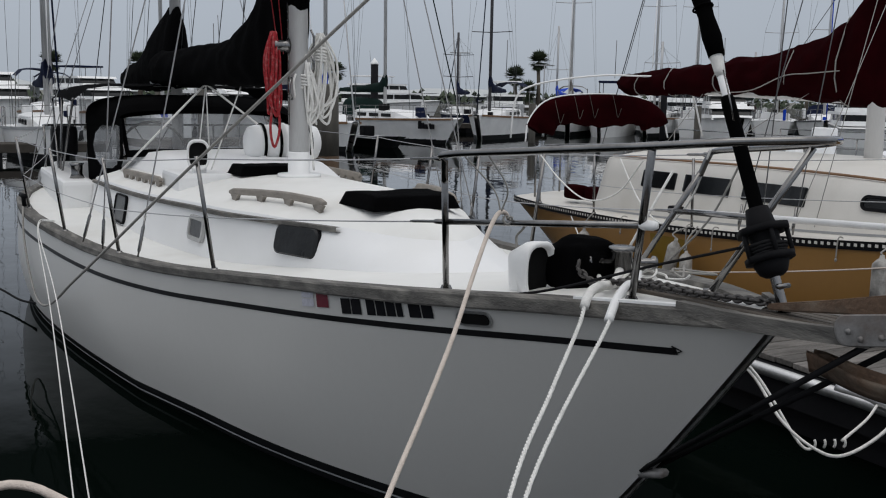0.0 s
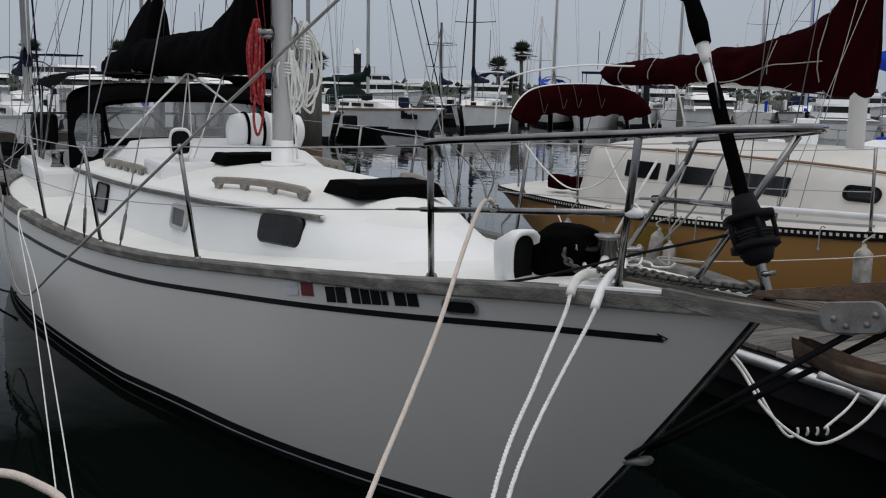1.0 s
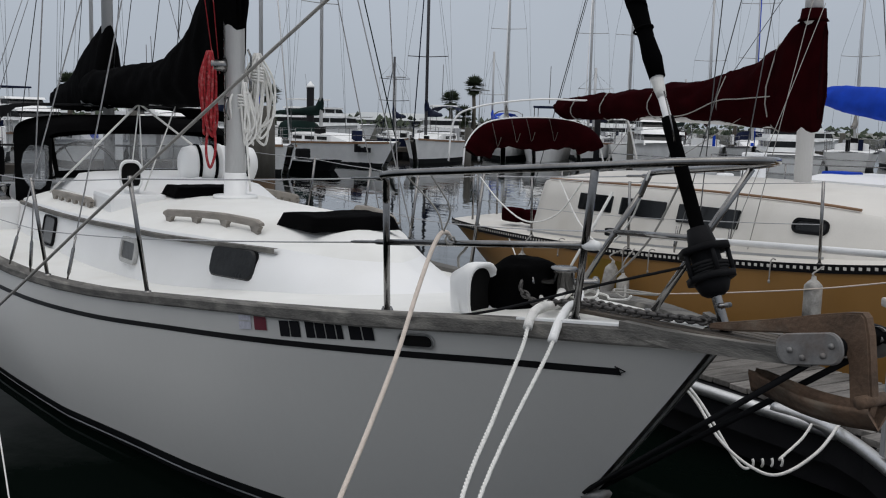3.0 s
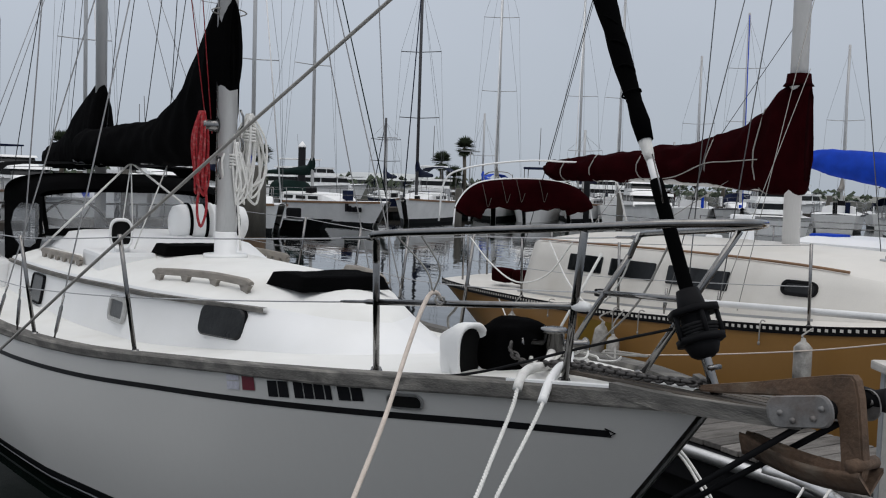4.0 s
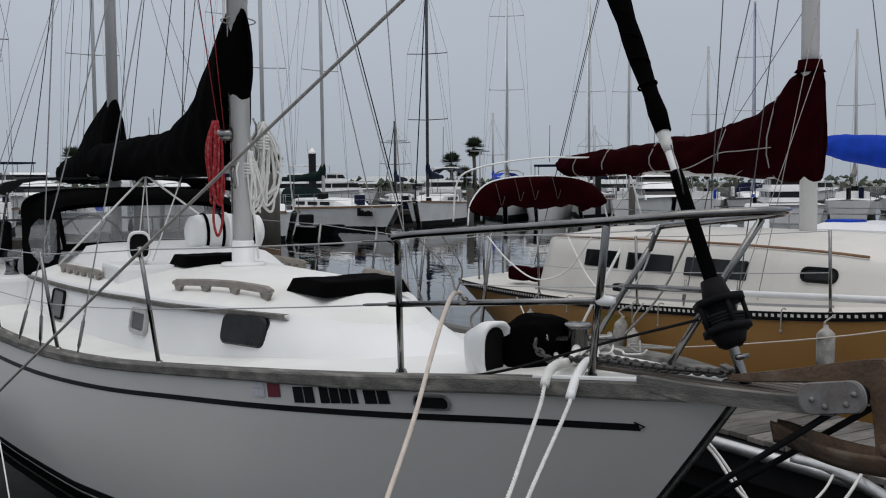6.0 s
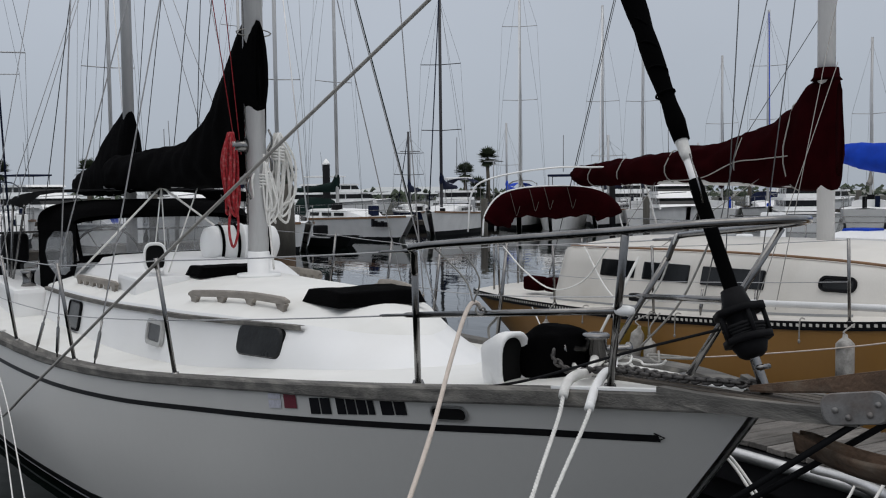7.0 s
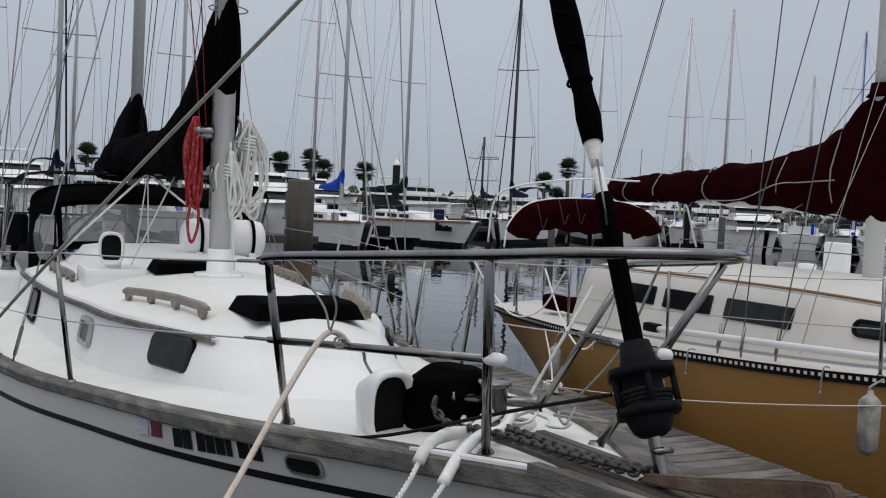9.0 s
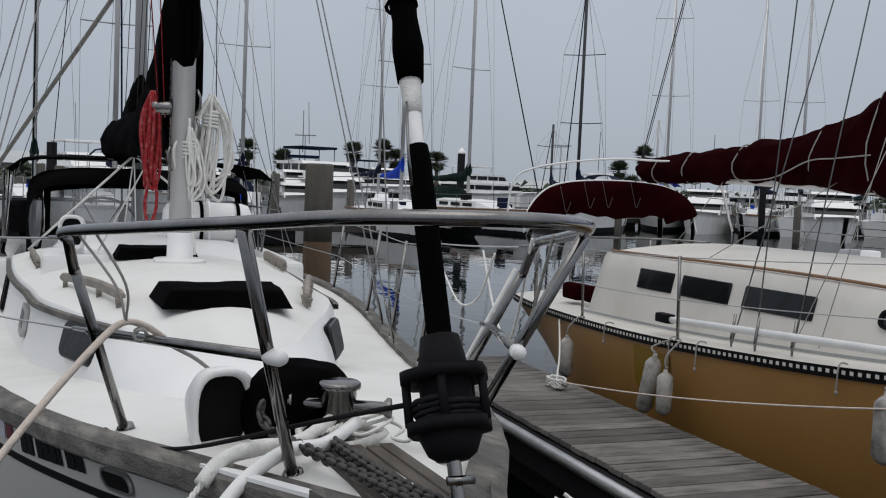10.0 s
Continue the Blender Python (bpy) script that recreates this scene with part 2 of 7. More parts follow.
def water_material():
    m = bpy.data.materials.new("harbour_water")
    m.use_nodes = True
    n, l = m.node_tree.nodes, m.node_tree.links
    p = n["Principled BSDF"]
    p.inputs["Base Color"].default_value = (0.0016, 0.0034, 0.0026, 1)
    p.inputs["Roughness"].default_value = 0.03
    p.inputs["IOR"].default_value = 1.33
    tc = n.new("ShaderNodeTexCoord")
    mp = n.new("ShaderNodeMapping")
    mp.inputs["Scale"].default_value = (1.0, 1.6, 1.0)
    l.new(tc.outputs["Object"], mp.inputs["Vector"])
    a, b = n.new("ShaderNodeTexNoise"), n.new("ShaderNodeTexNoise")
    p.inputs["Specular IOR Level"].default_value = 0.0
    for tex, s, d in ((a, 0.9, 2), (b, 5.0, 2)):
        tex.inputs["Scale"].default_value, tex.inputs["Detail"].default_value = s, d
        l.new(mp.outputs[0], tex.inputs["Vector"])
    ad = n.new("ShaderNodeMath")
    ad.operation = "MULTIPLY_ADD"
    ad.inputs[1].default_value = 0.12
    l.new(b.outputs["Fac"], ad.inputs[0])
    l.new(a.outputs["Fac"], ad.inputs[2])
    bp = n.new("ShaderNodeBump")
    bp.inputs["Strength"].default_value, bp.inputs["Distance"].default_value = 0.13, 0.06
    l.new(ad.outputs[0], bp.inputs["Height"])
    l.new(bp.outputs[0], p.inputs["Normal"])
    gl, fr, fm, mx = n.new("ShaderNodeBsdfGlossy"), n.new("ShaderNodeFresnel"), n.new("ShaderNodeMapRange"), n.new("ShaderNodeMixShader")
    gl.inputs["Roughness"].default_value, fr.inputs["IOR"].default_value = 0.012, 1.33
    fm.inputs["From Min"].default_value, fm.inputs["From Max"].default_value = 0.145, 0.60
    fm.inputs["To Min"].default_value, fm.inputs["To Max"].default_value = 0.004, 0.85
    l.new(bp.outputs[0], gl.inputs["Normal"])
    l.new(bp.outputs[0], fr.inputs["Normal"])
    l.new(fr.outputs[0], fm.inputs["Value"])
    l.new(fm.outputs["Result"], mx.inputs["Fac"])
    l.new(p.outputs[0], mx.inputs[1])
    l.new(gl.outputs[0], mx.inputs[2])
    l.new(mx.outputs[0], n["Material Output"].inputs["Surface"])
    return m


WATER = water_material()


# ---- building helpers ----
def mk(name, verts, faces, mat, parent=None, label="", smooth=False, kind=""):
    me = bpy.data.meshes.new(name)
    me.from_pydata([tuple(v) for v in verts], [], faces)
    me.update()
    if smooth:
        me.polygons.foreach_set("use_smooth", [True] * len(me.polygons))
    me.materials.append(mat)
    ob = new(name, me)
    if parent is not None:
        ob.parent = parent
    if label or kind:
        tagged(ob, label, kind=kind)
    return ob


def thing(name, label, category, group="", kind="", at=None):
    """An empty that carries the parts of one thing."""
    ob = new(name)
    ob.empty_display_size = 0.1
    if at is not None:
        ob.matrix_basis = at
    return tagged(ob, label, category, group, kind)


def box_geo(x0, x1, y0, y1, z0, z1, bevel=0.0):
    bm = bmesh.new()
    bmesh.ops.create_cube(bm, size=1)
    for v in bm.verts:
        v.co = Vector(((x0 + x1) / 2 + v.co.x * (x1 - x0), (y0 + y1) / 2 + v.co.y * (y1 - y0), (z0 + z1) / 2 + v.co.z * (z1 - z0)))
    if bevel:
        bmesh.ops.bevel(bm, geom=bm.edges[:], offset=bevel, segments=2, affect="EDGES", profile=0.6)
    vs, fs = [v.co.copy() for v in bm.verts], [[v.index for v in f.verts] for f in bm.faces]
    bm.verts.index_update()
    fs = [[v.index for v in f.verts] for f in bm.faces]
    bm.free()
    return vs, fs


def box(name, x0, x1, y0, y1, z0, z1, mat, parent=None, bevel=0.0, label="", turn=None, smooth=False):
    vs, fs = box_geo(x0, x1, y0, y1, z0, z1, bevel)
    if turn is not None:
        vs = [turn @ Vector(v) for v in vs]
    return mk(name, vs, fs, mat, parent, label, smooth)


def curve_points(ctrl, n):
    """A smooth run through the control points (Catmull-Rom)."""
    c = [Vector(p) for p in ctrl]
    if len(c) < 3:
        return [c[0].lerp(c[1], i / n) for i in range(n + 1)]
    c = [c[0] * 2 - c[1], *c, c[-1] * 2 - c[-2]]
    out = []
    k = len(c) - 3
    for i in range(n + 1):
        u = min(i / n * k, k - 1e-6)
        j, f = int(u), u - int(u)
        a, b, d, e = c[j:j + 4]
        out.append(0.5 * (2 * b + (d - a) * f + (2 * a - 5 * b + 4 * d - e) * f * f + (3 * b - a - 3 * d + e) * f ** 3))
    return out


def tube_geo(pts, radius, sides=8, caps=True, base=0):
    """A tube along the points; radius is one number or one for each point, or a pair (wide, high)."""
    pts = [Vector(p) for p in pts]
    vs, fs, up = [], [], None
    for i, p in enumerate(pts):
        d = (pts[min(i + 1, len(pts) - 1)] - pts[max(i - 1, 0)]).normalized()
        if up is None:
            up = Vector((0, 0, 1)) if abs(d.z) < 0.9 else Vector((1, 0, 0))
        side = d.cross(up).normalized()
        up = side.cross(d).normalized()
        r = radius[i] if isinstance(radius, list) else radius
        rw, rh = r if isinstance(r, tuple) else (r, r)
        for k in range(sides):
            a = 2 * math.pi * k / sides
            vs.append(p + side * (rw * math.cos(a)) + up * (rh * math.sin(a)))
    for i in range(len(pts) - 1):
        for k in range(sides):
            k2 = (k + 1) % sides
            fs.append([base + i * sides + k, base + i * sides + k2, base + (i + 1) * sides + k2, base + (i + 1) * sides + k])
    if caps:
        fs.append([base + k for k in range(sides)][::-1])
        fs.append([base + (len(pts) - 1) * sides + k for k in range(sides)])
    return vs, fs


def tube(name, pts, radius, mat, parent=None, sides=8, label="", smooth=True):
    vs, fs = tube_geo(pts, radius, sides)
    return mk(name, vs, fs, mat, parent, label, smooth)


def joined(name, geos, mat, parent=None, label="", smooth=False, kind=""):
    vs, fs = [], []
    for v, f in geos:
        b = len(vs)
        vs += list(v)
        fs += [[i + b for i in q] for q in f]
    return mk(name, vs, fs, mat, parent, label, smooth, kind)


def rope(name, ctrl, r, mat, parent=None, n=40, label="", twist=None):
    """A laid rope: three strands wound round the run of the points."""
    pts = curve_points(ctrl, n)
    if not twist:
        return tube(name, pts, r, mat, parent, 6, label)
    length = sum((b - a).length for a, b in zip(pts, pts[1:]))
    m = max(n, min(420, int(length / twist * 8)))
    pts = curve_points(ctrl, m)
    geos = []
    for s in range(3):
        run, up, dist = [], None, 0.0
        for i, p in enumerate(pts):
            d = (pts[min(i + 1, m)] - pts[max(i - 1, 0)]).normalized()
            if up is None:
                up = Vector((0, 0, 1)) if abs(d.z) < 0.9 else Vector((1, 0, 0))
            side = d.cross(up).normalized()
            up = side.cross(d).normalized()
            if i:
                dist += (p - pts[i - 1]).length
            a = dist / twist * 2 * math.pi + s * 2.094
            run.append(p + (side * math.cos(a) + up * math.sin(a)) * r * 0.5)
        geos.append(tube_geo(run, r * 0.56, 5))
    return joined(name, geos, mat, parent, label, True)


def grid_faces(rows, cols, flip=False):
    fs = []
    for i in range(rows - 1):
        for j in range(cols - 1):
            q = [i * cols + j, i * cols + j + 1, (i + 1) * cols + j + 1, (i + 1) * cols + j]
            fs.append(q[::-1] if flip else q)
    return fs


def interp(table, x):
    """Smooth value from a table of (x, value), x rising."""
    xs = [a for a, _ in table]
    ys = [b for _, b in table]
    if x <= xs[0]:
        return ys[0]
    if x >= xs[-1]:
        return ys[-1]
    for i in range(len(xs) - 1):
        if x <= xs[i + 1]:
            break
    slope = lambda k: 0.0 if k < 0 or k >= len(xs) - 1 else (ys[k + 1] - ys[k]) / (xs[k + 1] - xs[k])
    m0 = (slope(i - 1) + slope(i)) / 2 if i > 0 else slope(0)
    m1 = (slope(i) + slope(i + 1)) / 2 if i + 2 < len(xs) else slope(i)
    h = xs[i + 1] - xs[i]
    t = (x - xs[i]) / h
    return (2 * t**3 - 3 * t**2 + 1) * ys[i] + (t**3 - 2 * t**2 + t) * h * m0 + (-2 * t**3 + 3 * t**2) * ys[i + 1] + (t**3 - t**2) * h * m1


# ---- water ----
W = 1500
water = mk("water", [(-W, -W, 0), (W, -W, 0), (W, W, 0), (-W, W, 0)], [[0, 1, 2, 3]], WATER)
tagged(water, "dark green still harbour water with soft ripples", "water", kind="structure")

# ---- the white ketch ----
SHEER = [(-5.0, 1.0), (-3.5, 0.94), (-1.5, 0.91), (0.0, 0.90), (1.0, 0.945), (2.0, 1.036), (2.8, 1.119), (3.5, 1.192), (4.1, 1.257), (4.85, 1.316)]
HALF = [(0.0, 0.03), (0.3, 0.214), (0.6, 0.365), (1.1, 0.583), (1.75, 0.815), (2.5, 1.0), (3.5, 1.245), (4.5, 1.45), (6.0, 1.67), (7.3, 1.74), (8.5, 1.62), (9.75, 1.15)]


def sheer(x):
    return interp(SHEER, x)


def stem_x(z):
    return 4.83 - 0.80 * (1.31 - z) - 0.06 * (1.31 - z) ** 2


def half(x, z):
    """The hull's half breadth at height z."""
    top = sheer(x)
    v = max(0.0, min(1.0, z / top))
    h = interp(HALF, max(0.0, stem_x(z) - x)) * (1 + 0.16 * (1 - v))
    deck = interp(HALF, max(0.0, stem_x(top) - x)) + 0.03 * math.sin(math.pi * v)
    turn_in = 0.08 * max(0.0, 1 - v / 0.6) ** 2 * max(0.0, min(1.0, (4.0 - x) / 2.0))
    y = max(0.004, min(h, deck) - turn_in)
    return y if z >= 0 else y * (1 + z * 0.9)


def boot(x):
    return 0.085 + 0.008 * max(0.0, x)


def ketch_hull(parent):
    levels = 16
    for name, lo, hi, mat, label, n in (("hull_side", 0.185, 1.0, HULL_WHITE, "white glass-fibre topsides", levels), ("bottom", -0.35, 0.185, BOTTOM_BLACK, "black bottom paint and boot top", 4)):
        cols = 64
        vs, fs = [], []
        for side in (-1, 1):
            b = len(vs)
            for i in range(cols + 1):
                u = (i / cols) ** 1.35
                for j in range(n + 1):
                    v = j / n
                    x_top = 4.83 - u * 9.75
                    z = boot(x_top) + (sheer(x_top) - boot(x_top)) * v if name == "hull_side" else lo + (boot(x_top) - lo) * v
                    x = stem_x(z) - u * (stem_x(z) + 4.92 - 0.25 * (1 - z))
                    vs.append((x, side * half(x, z), z))
            fs += [[b + q for q in f] for f in grid_faces(cols + 1, n + 1, side > 0)]
        # transom
        b = len(vs)
        last = cols * (n + 1)
        per = (cols + 1) * (n + 1)
        for j in range(n):
            fs.append([last + j, last + j + 1, per + last + j + 1, per + last + j])
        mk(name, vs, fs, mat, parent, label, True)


def hull_strip(name, x0, x1, drop, height, proud, mat, parent, label, sides=(-1, 1), n=70):
    for side in sides:
        vs = []
        for i in range(n + 1):
            x = x0 + (x1 - x0) * i / n
            for dz, off in ((0, 0.0), (0, proud), (-height, proud), (-height, 0.0)):
                z = sheer(x) - drop + dz
                vs.append((x, side * (half(x, z) + off - 0.001), z))
        mk(name, vs, grid_faces(n + 1, 4, side < 0), mat, parent, label)


def cap_rail(parent):
    for side in (-1, 1):
        vs = []
        n = 80
        for i in range(n + 1):
            x = -4.9 + 9.67 * i / n
            z = sheer(x)
            h = half(x, z)
            w = 0.0025 * math.sin(i * 1.7)
            low = -0.032 - 0.012 * max(0.0, min(1.0, (x - 2.6) / 0.8))
            for off, dz in ((0.016, low), (0.021, low + 0.008), (0.022, 0.012), (0.012, 0.02), (-0.085, 0.02), (-0.09, -0.03)):
                vs.append((x, side * max(0.01, h + off + w), z + dz))
        mk("cap_rail", vs, grid_faces(n + 1, 6, side > 0), TEAK_GREY, parent, "weathered grey teak cap rail")


def ketch_deck(parent):
    n, m = 60, 8
    vs = []
    for i in range(n + 1):
        x = -4.85 + 9.6 * i / n
        h = max(0.01, half(x, sheer(x)) - 0.03)
        for j in range(m + 1):
            y = h * (2 * j / m - 1)
            vs.append((x, y, sheer(x) - 0.012 + 0.04 * (1 - (y / h) ** 2)))
    mk("deck", vs, grid_faces(n + 1, m + 1, True), DECK_CREAM, parent, "cream non-slip deck", True)


ROOF_HALF = [(-2.6, 1.11), (-1.4, 1.045), (-0.6, 0.975), (0.25, 0.875), (1.05, 0.785), (1.6, 0.62), (1.9, 0.485), (2.2, 0.36), (2.45, 0.23), (2.62, 0.0)]
BASE_HALF = [(-2.6, 1.17), (-1.4, 1.10), (-0.6, 1.04), (0.25, 0.935), (1.05, 0.83), (1.6, 0.672), (1.9, 0.585), (2.2, 0.51), (2.5, 0.445), (2.95, 0.25), (3.2, 0.0)]


def outline(table, n):
    """Points from the aft end to the nose along one side, evenly spread."""
    fine = []
    x0, x1 = table[0][0], table[-1][0]
    for i in range(401):
        x = x0 + (x1 - x0) * (1 - (1 - i / 400) ** 2)
        fine.append(Vector((x, max(0.0, interp(table, x)))))
    fine[-1].y = 0
    run = [0.0]
    for a, b in zip(fine, fine[1:]):
        run.append(run[-1] + (b - a).length)
    out, k = [], 0
    for i in range(n + 1):
        d = run[-1] * i / n
        while k < len(run) - 2 and run[k + 1] < d:
            k += 1
        f = (d - run[k]) / max(1e-9, run[k + 1] - run[k])
        out.append(fine[k].lerp(fine[k + 1], min(1, f)))
    return out


def roof_edge(x):
    return interp([(-2.1, 1.20), (-0.5, 1.225), (0.5, 1.255), (1.5, 1.283), (2.6, 1.285)], x)


def roof_z(x, y):
    edge = roof_edge(x)
    h = max(0.05, interp(ROOF_HALF, x))
    nose = max(0.0, x - 1.3)
    return edge - 0.03 * nose + (0.125 + 0.7 * (1.285 - edge)) * min(1.0, h / 0.45) * max(0, 1 - (y / h) ** 2)


def cabin_side(x, z):
    """The trunk's half breadth at a place on its side."""
    v = (z - sheer(x)) / (roof_edge(x) - sheer(x))
    return interp(BASE_HALF, x) * (1 - v) + interp(ROOF_HALF, x) * v


def port_in(s):
    """The trunk reaches a little less far to port than to starboard."""
    return 0.93 if s > 0 else -1.0


def ketch_cabin(parent):
    n = 60
    ro, ba = outline(ROOF_HALF, n), outline(BASE_HALF, n)
    vs, rows = [], []
    ring = [(ro[i], ba[i], -1) for i in range(n + 1)] + [(ro[i], ba[i], 1) for i in range(n - 1, -1, -1)]
    for r, b, s in ring:
        zr = roof_z(r.x, r.y)
        zb = sheer(b.x) - 0.02
        prof = []
        for v in (0, 0.25, 0.5, 0.75, 0.92):
            p = b.lerp(r, v)
            prof.append((p.x, port_in(s) * p.y, zb + (zr - 0.02 - zb) * (v / 0.95)))
        p = r
        prof.append((p.x - 0.012, port_in(s) * max(0, p.y - 0.02), roof_z(p.x, max(0, p.y - 0.02)) + 0.004))
        vs += prof
    k = 6
    fs = grid_faces(len(ring), k, True)
    # the aft bulkhead
    a, z = 0, (len(ring) - 1) * k
    for j in range(k - 1):
        fs.append([a + j, a + j + 1, z + j + 1, z + j])
    mk("cabin_trunk", vs, fs, GEL_WHITE, parent, "white moulded cabin trunk", True)
    m = 10
    vs = []
    for i in range(n + 1):
        r = ro[i]
        for j in range(m + 1):
            y = (2 * j / m - 1) * max(0.0, r.y - 0.02)
            vs.append((r.x - 0.012, abs(y) * port_in(1 if y > 0 else -1), roof_z(r.x, y) + 0.004))
    mk("cabin_roof", vs, grid_faces(n + 1, m + 1), DECK_CREAM, parent, "off-white cabin roof", True)
    for s in (-1, 1):
        vs = []
        m = 50
        for i in range(m + 1):
            x = -2.55 + (4.55 if s < 0 else 3.7) * i / m
            y = interp(ROOF_HALF, x) * abs(port_in(s))
            for off, dz in ((0.0, -0.016), (0.03, -0.014), (0.03, 0.012), (0.0, 0.014)):
                vs.append((x, s * (y + off), roof_edge(x) - 0.018 + dz))
        mk("rub_strip", vs, grid_faces(m + 1, 4, s > 0), TEAK_GREY, parent, "grey teak strip along the roof edge")


ketch = thing("sailing_ketch", "white ketch with grey teak rail and black sail covers", "sailboat")
ketch_hull(ketch)
cap_rail(ketch)
ketch_deck(ketch)
ketch_cabin(ketch)
for side in (-1, 1):
    vs = []
    for i in range(61):
        x = -4.2 + 7.4 * i / 60
        for dz in (0.0, -0.012):
            z = boot(x) - 0.045 + dz
            vs.append((x, side * (half(x, z) + 0.005), z))
    mk("water_line", vs, grid_faces(61, 2), FAR_GREY, ketch, "thin pale line in the boot top")
hull_strip("cove_stripe", -4.6, 4.50, 0.139, 0.027, 0.004, STRIPE_BLACK, ketch, "black cove stripe")


def sausage(name, stations, y0, mat, parent, label="", wrinkle=0.012, sides=20, seed=0.0, sub=6, boxy=1.0, pinch=0.35, swing=0.0):
    """A stuffed canvas cover along x: stations of (x, top, bottom, half width), with creases."""
    n = (len(stations) - 1) * sub
    vs = []
    for i in range(n + 1):
        u = min(i / sub, len(stations) - 1 - 1e-6)
        k, f = int(u), u - int(u)
        a, b = stations[k], stations[k + 1]
        f2 = f
        x, top, bot, w = (a[j] + (b[j] - a[j]) * f2 for j in range(4))
        for s in range(sides):
            t = 2 * math.pi * s / sides
            c, sn = math.cos(t), math.sin(t)
            r = 1 + wrinkle / 0.1 * noise.noise(Vector((x * 5 + seed, c * 2.2, sn * 2.2)))
            h = (top - bot) / 2
            squash = 1 - pinch * max(0, sn)
            c, sn = math.copysign(abs(c) ** boxy, c), math.copysign(abs(sn) ** boxy, sn)
            vs.append((x, y0 + swing * x + c * w * r * squash, (top + bot) / 2 + sn * (h + (r - 1) * 0.12)))
    fs = []
    for i in range(n):
        for s in range(sides):
            s2 = (s + 1) % sides
            fs.append([i * sides + s, i * sides + s2, (i + 1) * sides + s2, (i + 1) * sides + s])
    fs.append(list(range(sides)))
    fs.append([n * sides + s for s in range(sides)][::-1])
    return mk(name, vs, fs, mat, parent, label, True)


def cover_cord(parent, x, top, bot, w, y0, mat, r=0.006):
    pts = []
    for i in range(17):
        t = 2 * math.pi * i / 16
        pts.append((x + 0.015 * math.sin(3 * t), y0 + math.cos(t) * (w + 0.008) * (1 - 0.3 * max(0, math.sin(t))), (top + bot) / 2 + math.sin(t) * ((top - bot) / 2 + 0.008)))
    tube("lashing", pts, r, mat, parent, 5)


def rounded_plate(name, w, h, depth, r, mat, parent, m, label="", seg=5, hole=None):
    """A plate with rounded corners in the local xz plane, standing depth proud along -y; hole: the width of a frame."""
    def ring(ww, hh, rr):
        out = []
        for cx, cz, a0 in ((ww / 2 - rr, hh / 2 - rr, 0), (-ww / 2 + rr, hh / 2 - rr, 90), (-ww / 2 + rr, -hh / 2 + rr, 180), (ww / 2 - rr, -hh / 2 + rr, 270)):
            for i in range(seg + 1):
                a = radians(a0 + 90 * i / seg)
                out.append((cx + rr * math.cos(a), cz + rr * math.sin(a)))
        return out
    o = ring(w, h, r)
    n = len(o)
    vs, fs = [], []
    if hole:
        i_ = ring(w - 2 * hole, h - 2 * hole, max(0.003, r - hole))
        loops = [[(x, 0, z) for x, z in o], [(x, -depth, z) for x, z in o], [(x, -depth, z) for x, z in i_], [(x, 0, z) for x, z in i_]]
    else:
        loops = [[(x, 0, z) for x, z in o], [(x, -depth * 0.7, z) for x, z in o], [(x * 0.93, -depth, z * 0.93) for x, z in o]]
    for lp in loops:
        vs += lp
    for k in range(len(loops) - 1):
        for i in range(n):
            j = (i + 1) % n
            fs.append([k * n + i, k * n + j, (k + 1) * n + j, (k + 1) * n + i][::-1])
    if not hole:
        fs.append([(len(loops) - 1) * n + i for i in range(n)][::-1])
    return mk(name, [m @ Vector(v) for v in vs], fs, mat, parent, label)


def on_cabin(x, z, s=-1):
    """A pose on the trunk's side, its -y looking out."""
    y = cabin_side(x, z)
    dy = (cabin_side(x + 0.1, z) - cabin_side(x - 0.1, z)) / 0.2
    lean = (cabin_side(x, z - 0.05) - cabin_side(x, z + 0.05)) / 0.1
    turn = math.degrees(math.atan(dy))
    if s < 0:
        return pose(x, -y, z, -math.degrees(math.atan(lean)), 0, -turn)
    return pose(x, y * 0.93, z, -math.degrees(math.atan(lean)), 0, 180 + turn)


def on_hull(x, z):
    y = half(x, z)
    dy = (half(x + 0.1, z) - half(x - 0.1, z)) / 0.2
    lean = (half(x, z - 0.05) - half(x, z + 0.05)) / 0.1
    return pose(x, -y, z, -math.degrees(math.atan(lean)), 0, -math.degrees(math.atan(dy)))


# portlights with their covers
for s in (-1, 1):
    for x, z, w, h, cover in ((1.72, 1.170, 0.385, 0.175, True), (0.465, 1.10, 0.30, 0.17, False), (-1.38, 1.045, 0.36, 0.235, False)):
        m = on_cabin(x, z, s)
        port = rounded_plate("portlight", w, h, 0.022, 0.05, RUBBER_BLACK if cover or x < 0 else PORT_FRAME, ketch, m, "portlight in the cabin side", hole=0.028 if x > 0 else 0.012)
        if cover:
            rounded_plate("port_cover", w - 0.004, h - 0.004, 0.034, 0.05, CURTAIN, port, m, "creased black vinyl port cover")
        else:
            rounded_plate("pane", w - (0.05 if x > 0 else 0.02), h - (0.05 if x > 0 else 0.02), 0.012, 0.03, PORT_PANE, port, m, "hazy grey pane")

